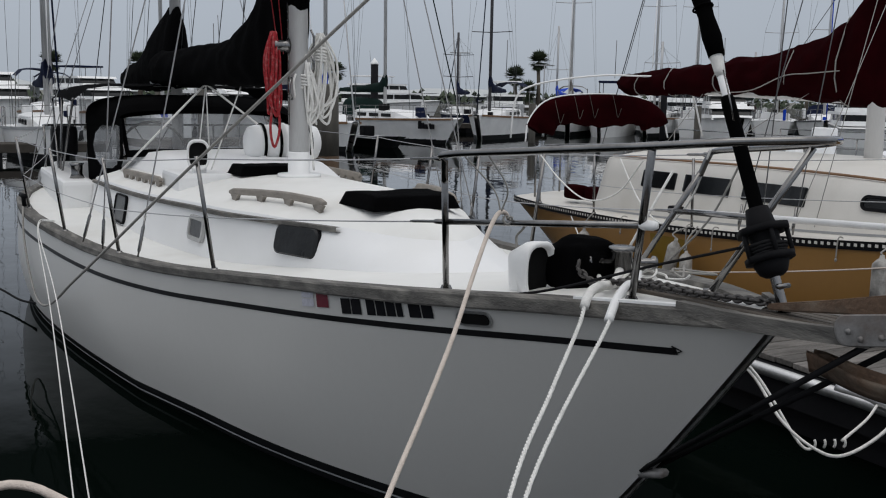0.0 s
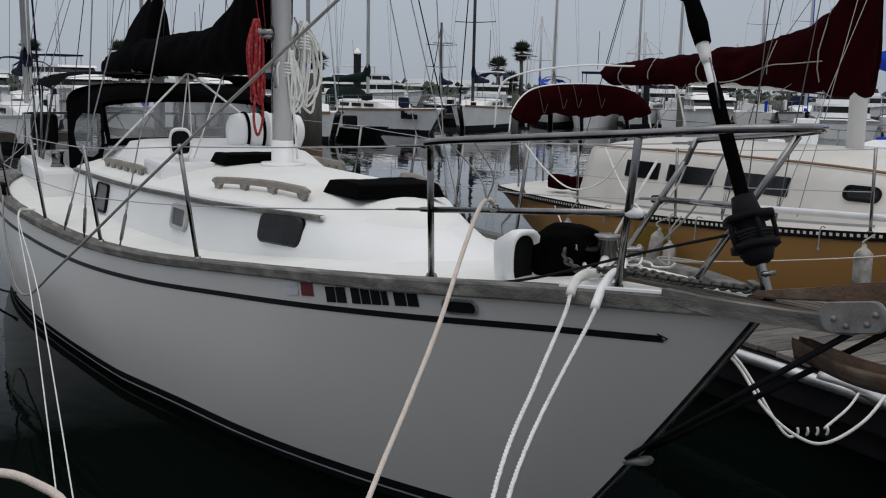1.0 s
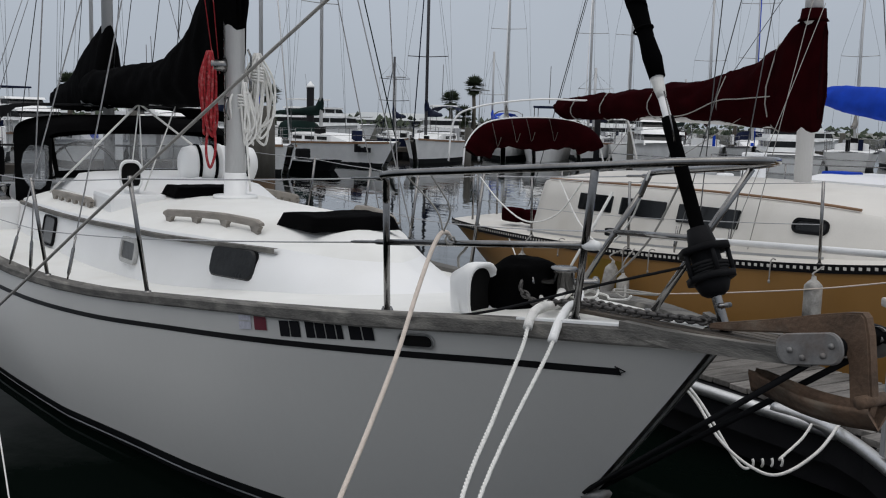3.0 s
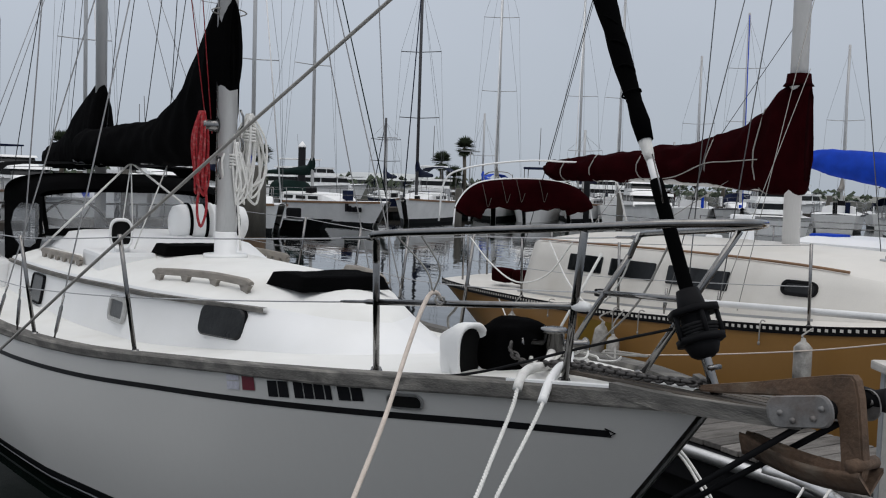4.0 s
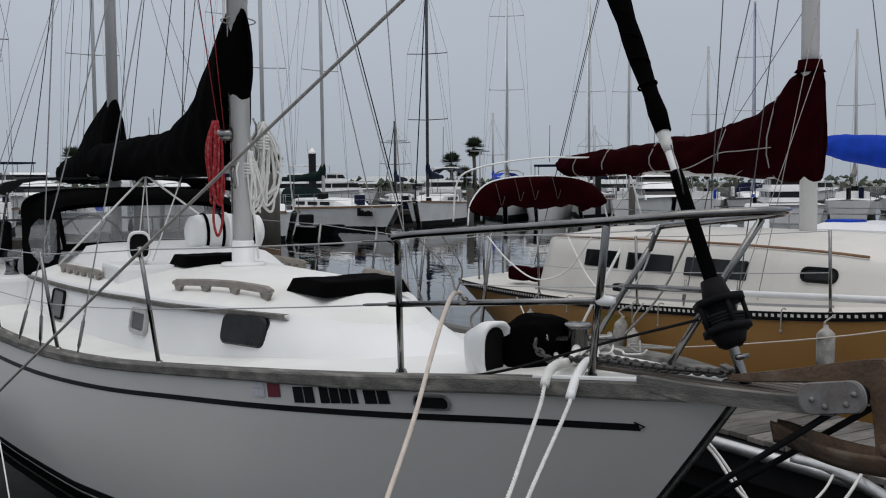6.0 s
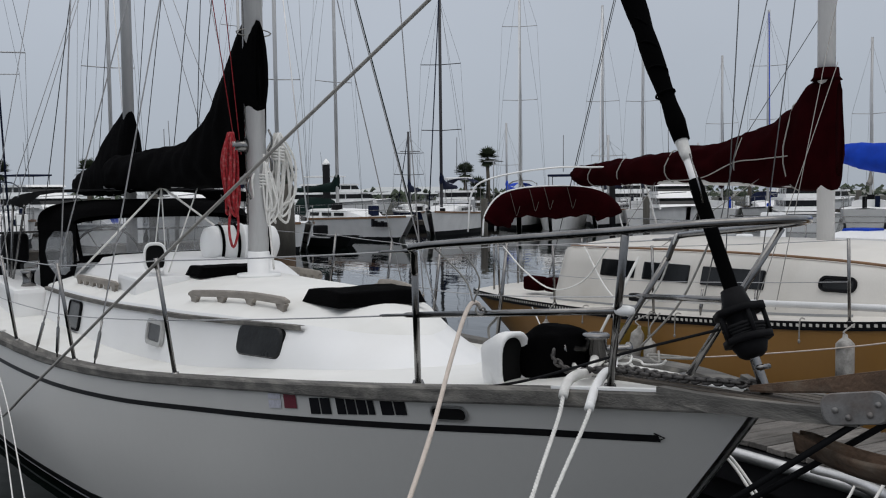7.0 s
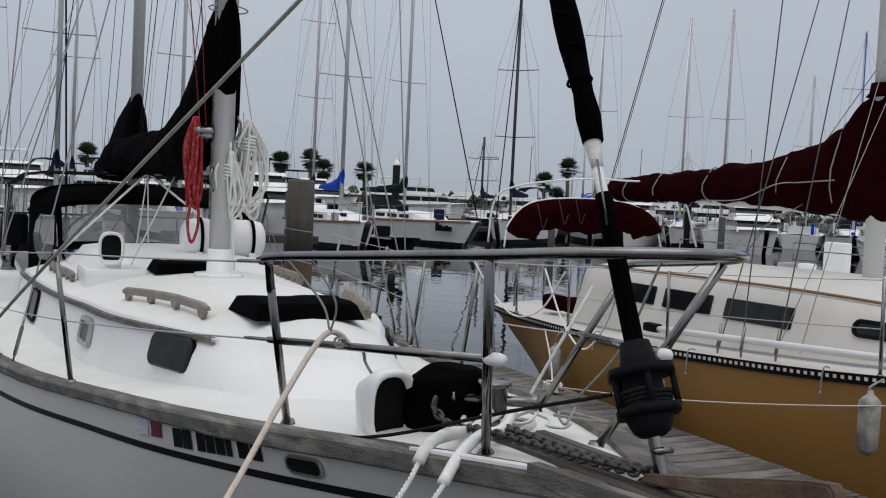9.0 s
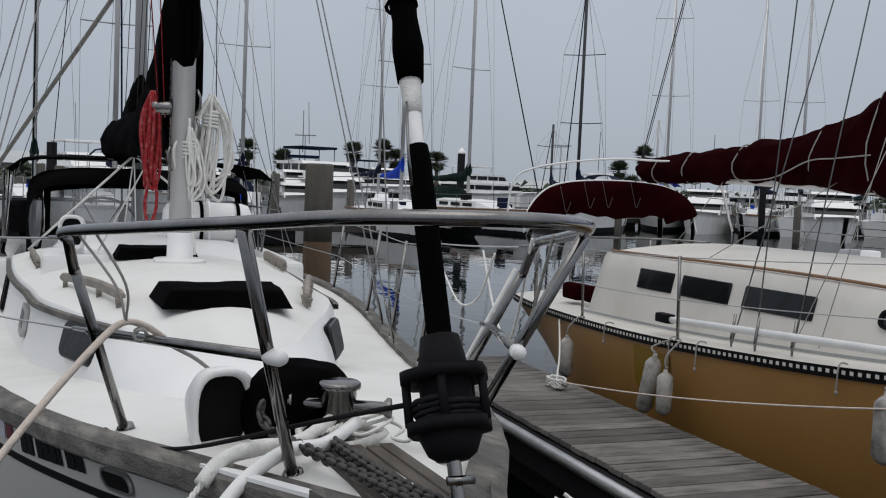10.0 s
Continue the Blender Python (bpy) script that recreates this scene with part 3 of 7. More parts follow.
# fore hatch and mid hatch under black canvas
def canvas_lid(name, x0, x1, w0, w1, z0, h, label, mid=0.0):
    n, m = 12, 14
    vs = []
    for i in range(n + 1):
        u = i / n
        for j in range(m + 1):
            v = 2 * j / m - 1
            e = min(1.0, min(u, 1 - u) * 7, (1 - abs(v)) * 7)
            x = x0 + (x1 - x0) * u
            w = w0 + (w1 - w0) * u
            y = mid + v * w
            z = z0 + h * e ** 0.16 + (0.006 * noise.noise(Vector((x * 7, y * 7, 3))) + 0.004 * noise.noise(Vector((x * 17, y * 17, 8)))) * e
            vs.append((x, y, max(z, roof_z(x, y) - 0.01) if e < 0.02 else z))
    return mk(name, vs, grid_faces(n + 1, m + 1, True), CANVAS_BLACK, ketch, label, True)


canvas_lid("hatch_cover", 1.57, 2.08, 0.31, 0.285, 1.37, 0.078, "black canvas cover over the fore hatch")
canvas_lid("hatch_cover", -0.66, -0.24, 0.27, 0.27, 1.385, 0.075, "black canvas cover over the mid hatch", -0.11)

# handrails
def handrail(x0, y0, x1, y1, s, legs=4):
    geos = []
    n = 24
    pts = []
    for i in range(n + 1):
        u = i / n
        x, y = x0 + (x1 - x0) * u, y0 + (y1 - y0) * u
        pts.append(Vector((x, s * y, roof_z(x, y) + 0.058)))
    vs = []
    for i, p in enumerate(pts):
        end = 0.012 * (i in (0, n))
        for dy, dz in ((-0.015, -0.024 + end), (-0.015, 0.012 - end), (-0.009, 0.02 - end), (0.009, 0.02 - end), (0.015, 0.012 - end), (0.015, -0.024 + end)):
            vs.append(p + Vector((0, dy, dz)))
    fs = []
    for i in range(n):
        for k in range(6):
            fs.append([i * 6 + k, i * 6 + (k + 1) % 6, (i + 1) * 6 + (k + 1) % 6, (i + 1) * 6 + k])
    fs += [list(range(6)), [n * 6 + k for k in range(6)][::-1]]
    rail = mk("handrail", vs, fs, TEAK_PALE, ketch, "sun-bleached teak handrail")
    for k in range(legs):
        u = 0.055 + 0.89 * k / (legs - 1)
        x, y = x0 + (x1 - x0) * u, y0 + (y1 - y0) * u
        zb = roof_z(x, y)
        vs2 = []
        for z, w in ((zb - 0.006, 0.052), (zb + 0.012, 0.05), (zb + 0.04, 0.085)):
            vs2 += [(x - w, s * y - 0.0125, z), (x + w, s * y - 0.0125, z), (x + w, s * y + 0.0125, z), (x - w, s * y + 0.0125, z)]
        fs2 = [[r * 4 + a, r * 4 + (a + 1) % 4, r * 4 + 4 + (a + 1) % 4, r * 4 + 4 + a] for r in (0, 1) for a in range(4)]
        mk("handrail_foot", vs2, fs2 + [[8, 9, 10, 11]], TEAK_PALE, rail)


for s in (-1, 1):
    handrail(0.62, 0.69, 1.70, 0.43, s, 4)
    handrail(-2.05, 0.93, -0.85, 0.85, s, 6)

# raised companion hood
def hood():
    vs = []
    n, m = 10, 12
    for i in range(n + 1):
        u = i / n
        x = -2.55 + 1.82 * u
        for j in range(m + 1):
            v = 2 * j / m - 1
            w = 0.78 - 0.10 * u
            e = min(1, (1 - abs(v)) * 5, (1 - u) * 5)
            vs.append((x, v * w, 1.30 + (0.15 - 0.03 * u) * max(0.0, e) ** 0.5 + 0.03 * (1 - v * v)))
    mk("companion_hood", vs, grid_faces(n + 1, m + 1, True), GEL_WHITE, ketch, "white raised companion hood", True)


hood()


def cowl(name, base, heading, size, mat_label):
    """A cowl vent: an upright neck that bends into a wide rounded mouth."""
    sx, sz = size
    rows, sides = [], 24
    prof = [(0.0, 0.0, 0.42, 0.36), (0.0, 0.25, 0.42, 0.36), (0.02, 0.45, 0.46, 0.40), (0.12, 0.62, 0.5, 0.44)]
    bx, by, bz = base
    rot = Matrix.Rotation(radians(heading), 4, "Z")
    vs = []
    def ring(center, normal_pitch, w, h, sq=2.0):
        out = []
        for k in range(sides):
            a = 2 * math.pi * k / sides
            c, s = math.cos(a), math.sin(a)
            c = math.copysign(abs(c) ** (2 / sq), c)
            s = math.copysign(abs(s) ** (2 / sq), s)
            p = Vector((-math.sin(normal_pitch) * s * h, c * w, math.cos(normal_pitch) * s * h))
            out.append(Vector(base) + rot @ (Vector(center) + p))
        return out
    steps = [((0, 0, 0), math.pi / 2, 0.34 * sx, 0.34 * sx, 2.0), ((0, 0, 0.16 * sz), math.pi / 2, 0.34 * sx, 0.34 * sx, 2.0),
             ((0.0, 0, 0.30 * sz), math.pi * 0.42, 0.40 * sx, 0.40 * sx, 2.1), ((0.05 * sz, 0, 0.50 * sz), math.pi * 0.22, 0.47 * sx, 0.43 * sz, 2.4),
             ((0.16 * sz, 0, 0.55 * sz), 0.05, 0.50 * sx, 0.46 * sz, 2.9), ((0.34 * sz, 0, 0.56 * sz), 0.0, 0.50 * sx, 0.47 * sz, 3.0), ((0.37 * sz, 0, 0.56 * sz), 0.0, 0.48 * sx, 0.45 * sz, 3.0)]
    for st in steps:
        vs += ring(*st)
    fs = []
    for i in range(len(steps) - 1):
        for k in range(sides):
            k2 = (k + 1) % sides
            fs.append([i * sides + k, i * sides + k2, (i + 1) * sides + k2, (i + 1) * sides + k])
    # the lip and the inside
    b = len(vs)
    vs += ring((0.365 * sz, 0, 0.56 * sz), 0.0, 0.42 * sx, 0.39 * sz, 3.0)
    vs += ring((0.22 * sz, 0, 0.55 * sz), 0.0, 0.40 * sx, 0.37 * sz, 3.0)
    for k in range(sides):
        k2 = (k + 1) % sides
        fs.append([b - sides + k, b - sides + k2, b + k2, b + k])
        fs.append([b + k, b + k2, b + sides + k2, b + sides + k])
    vent = mk(name, vs, fs, PLASTIC_WHITE, ketch, mat_label, True)
    # a flat black disc paints the shade down the vent's neck
    mk("throat_shade", ring((0.24 * sz, 0, 0.55 * sz), 0.0, 0.42 * sx, 0.39 * sz, 3.0), [list(range(sides))], HOLE_SHADE, vent, "flat black disc for the shade in the vent's throat")
    return vent


cowl("cowl_vent", (3.69, -0.285, 1.165), 10, (0.175, 0.265), "white cowl vent with a wide dark mouth")
box("dorade_box", -0.98, -0.38, -0.82, -0.40, 1.20, 1.40, GEL_WHITE, ketch, 0.03, "white dorade box")
cowl("cowl_vent", (-0.55, -0.62, 1.40), -18, (0.17, 0.25), "white cowl vent on its dorade box")


def liferaft():
    raft = thing("liferaft_canister", "white liferaft canister with black straps on the cabin roof", "liferaft")
    prof = [(-0.34, 0.0), (-0.335, 0.10), (-0.31, 0.145), (-0.25, 0.16), (-0.012, 0.165), (-0.011, 0.178), (0.011, 0.178), (0.012, 0.165), (0.25, 0.16), (0.31, 0.145), (0.335, 0.10), (0.34, 0.0)]
    sides = 28
    vs, fs = [], []
    for y, r in prof:
        for k in range(sides):
            a = 2 * math.pi * k / sides
            vs.append((-1.5 + r * math.cos(a), 0.36 + y, 1.575 + r * math.sin(a)))
    for i in range(len(prof) - 1):
        for k in range(sides):
            k2 = (k + 1) % sides
            fs.append([i * sides + k, i * sides + k2, (i + 1) * sides + k2, (i + 1) * sides + k])
    mk("canister", vs, fs, PLASTIC_WHITE, raft, "", True)
    for y in (-0.20, -0.06, 0.22):
        pts = [(-1.5 + 0.172 * math.cos(2 * math.pi * i / 24), 0.36 + y, 1.575 + 0.172 * math.sin(2 * math.pi * i / 24)) for i in range(25)]
        tube("strap", pts, (0.014, 0.004), CANVAS_BLACK, raft, 6, "black webbing strap")
    for y in (0.14, 0.58):
        box("cradle", -1.65, -1.35, y - 0.03, y + 0.03, 1.36, 1.47, PLASTIC_WHITE, raft, 0.01)


liferaft()


# the dodger
def dodger():
    d = thing("spray_dodger", "black canvas spray dodger with clear vinyl windows", "dodger", at=Matrix.Translation((-0.92, -0.02, 0.0)) @ Matrix.Diagonal((1.0, 0.85, 1.0, 1.0)))
    st = [(-1.70, 0.99, 1.835), (-1.80, 1.05, 1.905), (-2.0, 1.10, 1.955), (-2.4, 1.16, 1.98), (-2.8, 1.18, 1.975)]
    m = 28
    def arch(x, w, top, z0, lo=0.0):
        out = []
        for j in range(m + 1):
            a = math.pi * j / m
            c, s = math.cos(a), math.sin(a)
            out.append(Vector((x, -math.copysign(abs(c) ** 0.55, c) * w, z0 + (top - z0) * abs(s) ** 0.5)))
        return out
    vs = []
    for x, w, top in st:
        vs += [p + Vector((0, 0, 0.008 * noise.noise(p * 5))) for p in arch(x, w, top, 1.68 if x < -1.75 else 1.73)]
    mk("canopy", vs, grid_faces(len(st), m + 1), CANVAS_BLACK, d, "black canvas canopy", True)
    # the front: black borders and two clear panes
    def front(u, v):
        # u across, v up
        w = 0.99
        x = -1.38 - 0.32 * v - 0.20 * u * u
        z = 1.435 - 0.02 * u * u + (0.41 - 0.05 * u ** 4) * v
        return Vector((x, u * w, z))
    def patch(name, us, vs_, mat, off, label=""):
        pts = [front(u, v) + Vector((off, 0, 0)) for u in us for v in vs_]
        return mk(name, pts, grid_faces(len(us), len(vs_)), mat, d, label, True)
    lin = lambda a, b, n: [a + (b - a) * i / n for i in range(n + 1)]
    patch("front_border", lin(-1, 1, 16), lin(-0.05, 0.12, 2), CANVAS_BLACK, 0.0, "black canvas border")
    patch("front_border", lin(-1, 1, 16), lin(0.90, 1.06, 2), CANVAS_BLACK, 0.0, "black canvas border")
    for a, b in ((-1.0, -0.93), (0.93, 1.0)):
        patch("front_border", lin(a, b, 2), lin(0.0, 1.0, 6), CANVAS_BLACK, 0.003, "black canvas border")
    for a, b in ((-0.93, 0.93),):
        patch("window", lin(a, b, 12), lin(0.12, 0.90, 6), VINYL, 0.0, "creased clear vinyl window")
    for s in (-1, 1):
        tube("frame_tube", [front(s * 0.985, v) + Vector((0.01, 0, 0)) for v in lin(0, 1, 6)], 0.014, STAINLESS, d, 6)
        # side: a clear D-shaped pane in black canvas
        def side(u, v):
            return Vector((-1.60 - 1.1 * u, s * (0.99 + 0.19 * u), 1.27 + 0.45 * v))
        def spatch(name, pts, mat, label=""):
            k = len(pts)
            return mk(name, [side(*p) + Vector((0, s * 0.006 * (name == "side_window"), 0)) for p in pts], [list(range(k))], mat, d, label)
        cloth = [(0.0, 1.0), (0.0, 0.35), (0.12, 0.1), (0.25, -0.05), (1.0, -0.55), (1.0, 1.0)]
        spatch("side_window", [(0.06, 0.92), (0.06, 0.30), (0.15, 0.12), (0.3, 0.0), (0.55, -0.02), (0.75, 0.15), (0.82, 0.45), (0.74, 0.72), (0.55, 0.9), (0.3, 0.97)], VINYL, "creased clear vinyl side window")
        rim = [(0.06, 0.92), (0.06, 0.30), (0.15, 0.12), (0.3, 0.0), (0.55, -0.02), (0.75, 0.15), (0.82, 0.45), (0.74, 0.72), (0.55, 0.9), (0.3, 0.97)]
        out = [(-0.02, 1.08), (-0.02, 0.25), (0.08, -0.05), (0.3, -0.22), (0.62, -0.4), (1.0, -0.6), (1.02, 0.4), (1.02, 1.0), (0.7, 1.1), (0.3, 1.12)]
        pts = [side(*p) for p in rim] + [side(*p) for p in out]
        mk("side_panel", pts, [[i, (i + 1) % 10, 10 + (i + 1) % 10, 10 + i] for i in range(10)], CANVAS_BLACK, d, "black canvas side panel")
    return d


dodger()


def bimini():
    b = thing("bimini_top", "black canvas bimini top over the cockpit", "bimini")
    vs = []
    n, m = 8, 16
    for i in range(n + 1):
        x = -3.15 - 1.9 * i / n
        for j in range(m + 1):
            v = 2 * j / m - 1
            e = max(0.0, 1 - abs(v) ** 6) ** 0.5
            vs.append((x, v * 1.22, 1.90 + 0.16 * e + 0.03 * math.sin(math.pi * i / n) + 0.01 * noise.noise(Vector((x * 3, v * 4, 0)))))
    mk("canopy", vs, grid_faces(n + 1, m + 1), CANVAS_BLACK, b, "", True)
    for x in (-3.2, -4.1, -5.0):
        for s in (-1, 1):
            tube("bow_tube", [(-4.1, s * 1.25, 1.0), (x, s * 1.2, 1.93)], 0.012, STAINLESS, b, 6)


bimini()

# coaming, wheel and gear in the cockpit
box("coaming", -4.6, -2.6, -1.40, -1.10, 0.88, 1.175, GEL_WHITE, ketch, 0.04, "white cockpit coaming")
box("coaming", -4.6, -2.6, 1.10, 1.40, 0.88, 1.175, GEL_WHITE, ketch, 0.04, "white cockpit coaming")
box("cockpit_bulkhead", -4.75, -4.6, -1.25, 1.25, 0.92, 1.22, GEL_WHITE, ketch, 0.03, "white aft coaming")
wheel = thing("steering_wheel", "black-rimmed steering wheel in the cockpit", "wheel")
tube("rim", [(-3.75, -0.35 + 0.36 * math.cos(2 * math.pi * i / 28), 1.33 + 0.36 * math.sin(2 * math.pi * i / 28)) for i in range(29)], 0.014, RUBBER_BLACK, wheel, 6)
for i in range(6):
    a = math.pi * i / 3
    tube("spoke", [(-3.75, -0.35, 1.33), (-3.75, -0.35 + 0.36 * math.cos(a), 1.33 + 0.36 * math.sin(a))], 0.007, STAINLESS, wheel, 5)
tube("pedestal", [(-3.62, -0.35, 0.9), (-3.66, -0.35, 1.33), (-3.76, -0.35, 1.33)], 0.05, PLASTIC_WHITE, wheel, 8)
outb = thing("outboard_motor", "black outboard motor clamped to the stern rail", "outboard")
box("cowling", -4.95, -4.65, -1.25, -0.98, 1.28, 1.62, RUBBER_BLACK, outb, 0.06, smooth=True)
tube("leg", [(-4.85, -1.1, 1.3), (-4.9, -1.1, 0.85)], 0.045, RUBBER_BLACK, outb, 8)
ring = thing("winch", "chromed sheet winch on the coaming", "winch")
tube("drum", [(-2.95, -1.22, 1.175), (-2.95, -1.22, 1.22), (-2.95, -1.22, 1.29), (-2.95, -1.22, 1.32)], [0.07, 0.05, 0.055, 0.07], STAINLESS, ring, 12)

# mainmast, boom and covers
RAKE = 0.012
def mast_tube(name, x, y, z0, z1, rx, ry, mat, parent, label="", rake=RAKE):
    pts = [(x - rake * (z - z0), y, z) for z in (z0, z0 + (z1 - z0) * 0.5, z1)]
    return tube(name, pts, [(ry, rx)] * 3, mat, parent, 14, label)


mast = mast_tube("mainmast", 0.0, 0.0, 1.40, 11.6, 0.092, 0.072, MAST_PALE, ketch, "grey alloy mainmast")
tube("mast_boot", [(0, 0, 1.395), (0, 0, 1.42), (0, 0, 1.425), (0, 0, 1.575), (0, 0, 1.585)], [0.165, 0.16, (0.082, 0.10), (0.080, 0.098), (0.074, 0.093)], PLASTIC_WHITE, ketch, 24, "white mast collar")
tube("sail_track", [(-0.004, -0.075, 1.78), (-0.03, -0.075, 4.2)], (0.008, 0.006), STAINLESS, ketch, 6)
for k in range(14):
    tube("track_bolt", [(0.012 - 0.001 * k, -0.078, 1.8 + 0.062 * k), (0.012 - 0.001 * k, -0.086, 1.8 + 0.062 * k)], 0.006, MAST_DARK, ketch, 6)
win = tube("mast_winch", [(-0.02, -0.07, 2.36), (-0.02, -0.10, 2.36), (-0.02, -0.16, 2.36), (-0.02, -0.19, 2.36)], [0.06, 0.045, 0.048, 0.062], STAINLESS, ketch, 14, "halyard winch on the mast")
for z, s in ((2.05, -1), (2.22, 1), (2.40, 1)):
    tube("cleat", [(0.06, s * 0.07, z - 0.08), (0.07, s * 0.095, z - 0.03), (0.07, s * 0.095, z + 0.03), (0.06, s * 0.075, z + 0.08)], 0.009, STAINLESS, ketch, 6)
for z, w in ((6.3, 1.05),):
    for s in (-1, 1):
        tube("spreader", [(-0.06, s * 0.06, z), (-0.10, s * w, z + 0.06)], 0.02, ALLOY, ketch, 8)
miz = mast_tube("mizzenmast", -4.10, 0.0, 0.95, 8.6, 0.075, 0.06, ALLOY, ketch, "grey alloy mizzenmast", 0.0)
for s in (-1, 1):
    tube("spreader", [(-4.1, s * 0.05, 5.4), (-4.12, s * 0.7, 5.44)], 0.015, ALLOY, ketch, 6)
tube("main_boom", [(-0.1, -0.007, 2.13), (-3.9, -0.28, 2.11)], 0.05, ALLOY, ketch, 10)
tube("mizzen_boom", [(-4.15, 0, 2.06), (-7.0, 0, 2.08)], 0.04, ALLOY, ketch, 10)

main_cover = thing("mainsail_cover", "black canvas cover over the furled mainsail", "sail cover")
sausage("cover", [(0.098, 3.24, 2.63, 0.035), (0.085, 3.27, 2.61, 0.07), (-0.02, 3.29, 2.60, 0.10), (-0.11, 3.29, 2.60, 0.12), (-0.14, 3.29, 2.14, 0.13), (-0.24, 3.22, 2.10, 0.14), (-0.42, 2.99, 2.08, 0.15), (-0.66, 2.77, 2.07, 0.16), (-0.95, 2.61, 2.06, 0.16), (-1.29, 2.48, 2.06, 0.15), (-1.7, 2.44, 2.07, 0.14), (-2.2, 2.45, 2.07, 0.14), (-2.7, 2.43, 2.06, 0.14), (-3.3, 2.42, 2.07, 0.13), (-3.75, 2.41, 2.09, 0.11), (-3.9, 2.36, 2.12, 0.06)], 0, CANVAS_BLACK, main_cover, "", 0.022, 22, boxy=0.7, pinch=0.5, swing=0.072)
cover_cord(main_cover, 0.0, 3.21, 3.17, 0.125, 0, ROPE_GREY, 0.005)
miz_cover = thing("mizzen_cover", "black canvas cover over the furled mizzen", "sail cover")
sausage("cover", [(-3.84, 2.52, 2.12, 0.05), (-3.93, 2.86, 2.07, 0.09), (-4.0, 2.93, 2.05, 0.11), (-4.2, 2.94, 2.03, 0.12), (-4.5, 2.90, 2.02, 0.14), (-5.0, 2.76, 2.02, 0.15), (-5.5, 2.58, 2.02, 0.14), (-6.1, 2.40, 2.02, 0.13), (-6.7, 2.35, 2.03, 0.11), (-7.2, 2.31, 2.05, 0.09), (-7.35, 2.25, 2.1, 0.05)], 0, CANVAS_BLACK, miz_cover, "", 0.022, 18, 4.0, boxy=0.75, pinch=0.5)


# coils of line hung on the mast
def coil(name, x, y, z_top, length, width, mat, turns, label, r=0.008, seed=1, tail=None):
    rnd = random.Random(seed)
    c = thing(name, label, "rope coil")
    for k in range(turns):
        w = width * rnd.uniform(0.45, 1.0)
        l = length * rnd.uniform(0.72, 1.0)
        dx, dy = rnd.uniform(-0.04, 0.04), rnd.uniform(-0.5, 0.5) * width
        j1, j2, j3 = (rnd.uniform(-0.3, 0.3) * width for _ in range(3))
        pts = [(x + dx, y, z_top), (x + dx + 0.02, y + dy - w / 2 + j1, z_top - l * 0.35), (x + dx + 0.01, y + dy - w * 0.5 + j2, z_top - l * 0.8), (x + dx, y + dy + j3, z_top - l), (x + dx, y + dy + w * 0.5 - j1, z_top - l * 0.8), (x + dx - 0.01, y + dy + w / 2 - j2, z_top - l * 0.35), (x + dx, y + 0.01, z_top)]
        rope("loop", pts, r, mat, c, 26)
    pts = []
    for i in range(50):
        a = i * 0.62
        pts.append((x + 0.05 * math.cos(a), y + width * 0.35 * math.sin(a), z_top - length * 0.16 - 0.0022 * i))
    tube("wrap", pts, r, mat, c, 5)
    if tail:
        rope("tail", tail, r, mat, c, 20)
    return c


coil("red_line_coil", -0.02, -0.19, 2.46, 0.62, 0.062, ROPE_RED, 15, "red and white flecked halyard coil on the mast", 0.010, 3, [(-0.02, -0.19, 1.95), (0.0, -0.22, 1.75), (0.0, -0.19, 1.62), (0.0, -0.15, 1.75), (0.0, -0.16, 1.95)])
coil("white_line_coil", 0.07, 0.03, 2.24, 0.46, 0.10, ROPE_WHITE, 7, "white braided halyard coil on the mast", 0.009, 5, [(0.07, 0.03, 2.3), (0.09, 0.05, 1.9), (0.1, 0.08, 1.45)])
coil("white_line_coil", -0.02, 0.17, 2.46, 0.68, 0.14, ROPE_WHITE, 13, "long white braided halyard coil on the mast", 0.010, 8)

# standing rigging
def stay(p, q, r=0.0055, mat=WIRE, parent=None, name="stay", n=1, sag=0.0):
    p, q = Vector(p), Vector(q)
    pts = [p.lerp(q, i / n) - Vector((0, 0, sag * 4 * (i / n) * (1 - i / n))) for i in range(n + 1)]
    return tube(name, pts, r, mat, parent if parent else ketch, 5)


def turnbuckle(foot, head):
    f, h = Vector(foot), Vector(head)
    d = (h - f).normalized()
    tb = tube("turnbuckle", [f, f + d * 0.05, f + d * 0.07, f + d * 0.22, f + d * 0.24, f + d * 0.30], [0.006, 0.006, 0.012, 0.012, 0.006, 0.008], STAINLESS, ketch, 7, "stainless turnbuckle")
    box("chain_plate", f.x - 0.018, f.x + 0.018, f.y - 0.006, f.y + 0.006, f.z - 0.10, f.z + 0.02, STAINLESS, ketch)


for s in (-1, 1):
    for x, y, top in ((-0.45, 1.51, (-0.10, 0.08, 6.2)), (-0.03, 1.43, (-0.10, 1.05, 6.36)), (0.50, 1.29, (-0.06, 0.08, 6.2))):
        foot = (x, s * y, sheer(x) - 0.005)
        head = (top[0], s * top[1], top[2])
        turnbuckle(foot, head)
        stay(foot, head, 0.005, WIRE_PALE)
    stay((-0.10, s * 1.05, 6.36), (-0.12, s * 0.07, 11.4), 0.005)
    for x, y, top in ((-3.8, 1.62, (-4.1, 0.06, 5.4)), (-4.1, 1.56, (-4.12, 0.7, 5.44)), (-4.5, 1.42, (-4.1, 0.06, 5.4))):
        stay((x, s * y, sheer(x) + 0.03), (top[0], s * top[1], top[2]), 0.0045, WIRE_PALE)
    stay((-4.12, s * 0.7, 5.44), (-4.1, s * 0.05, 8.5), 0.004)
    stay((-4.9, s * 0.9, 1.05), (-0.12, s * 0.05, 11.5), 0.005)
stay((-0.1, 0, 11.5), (-4.1, 0, 8.55), 0.004)
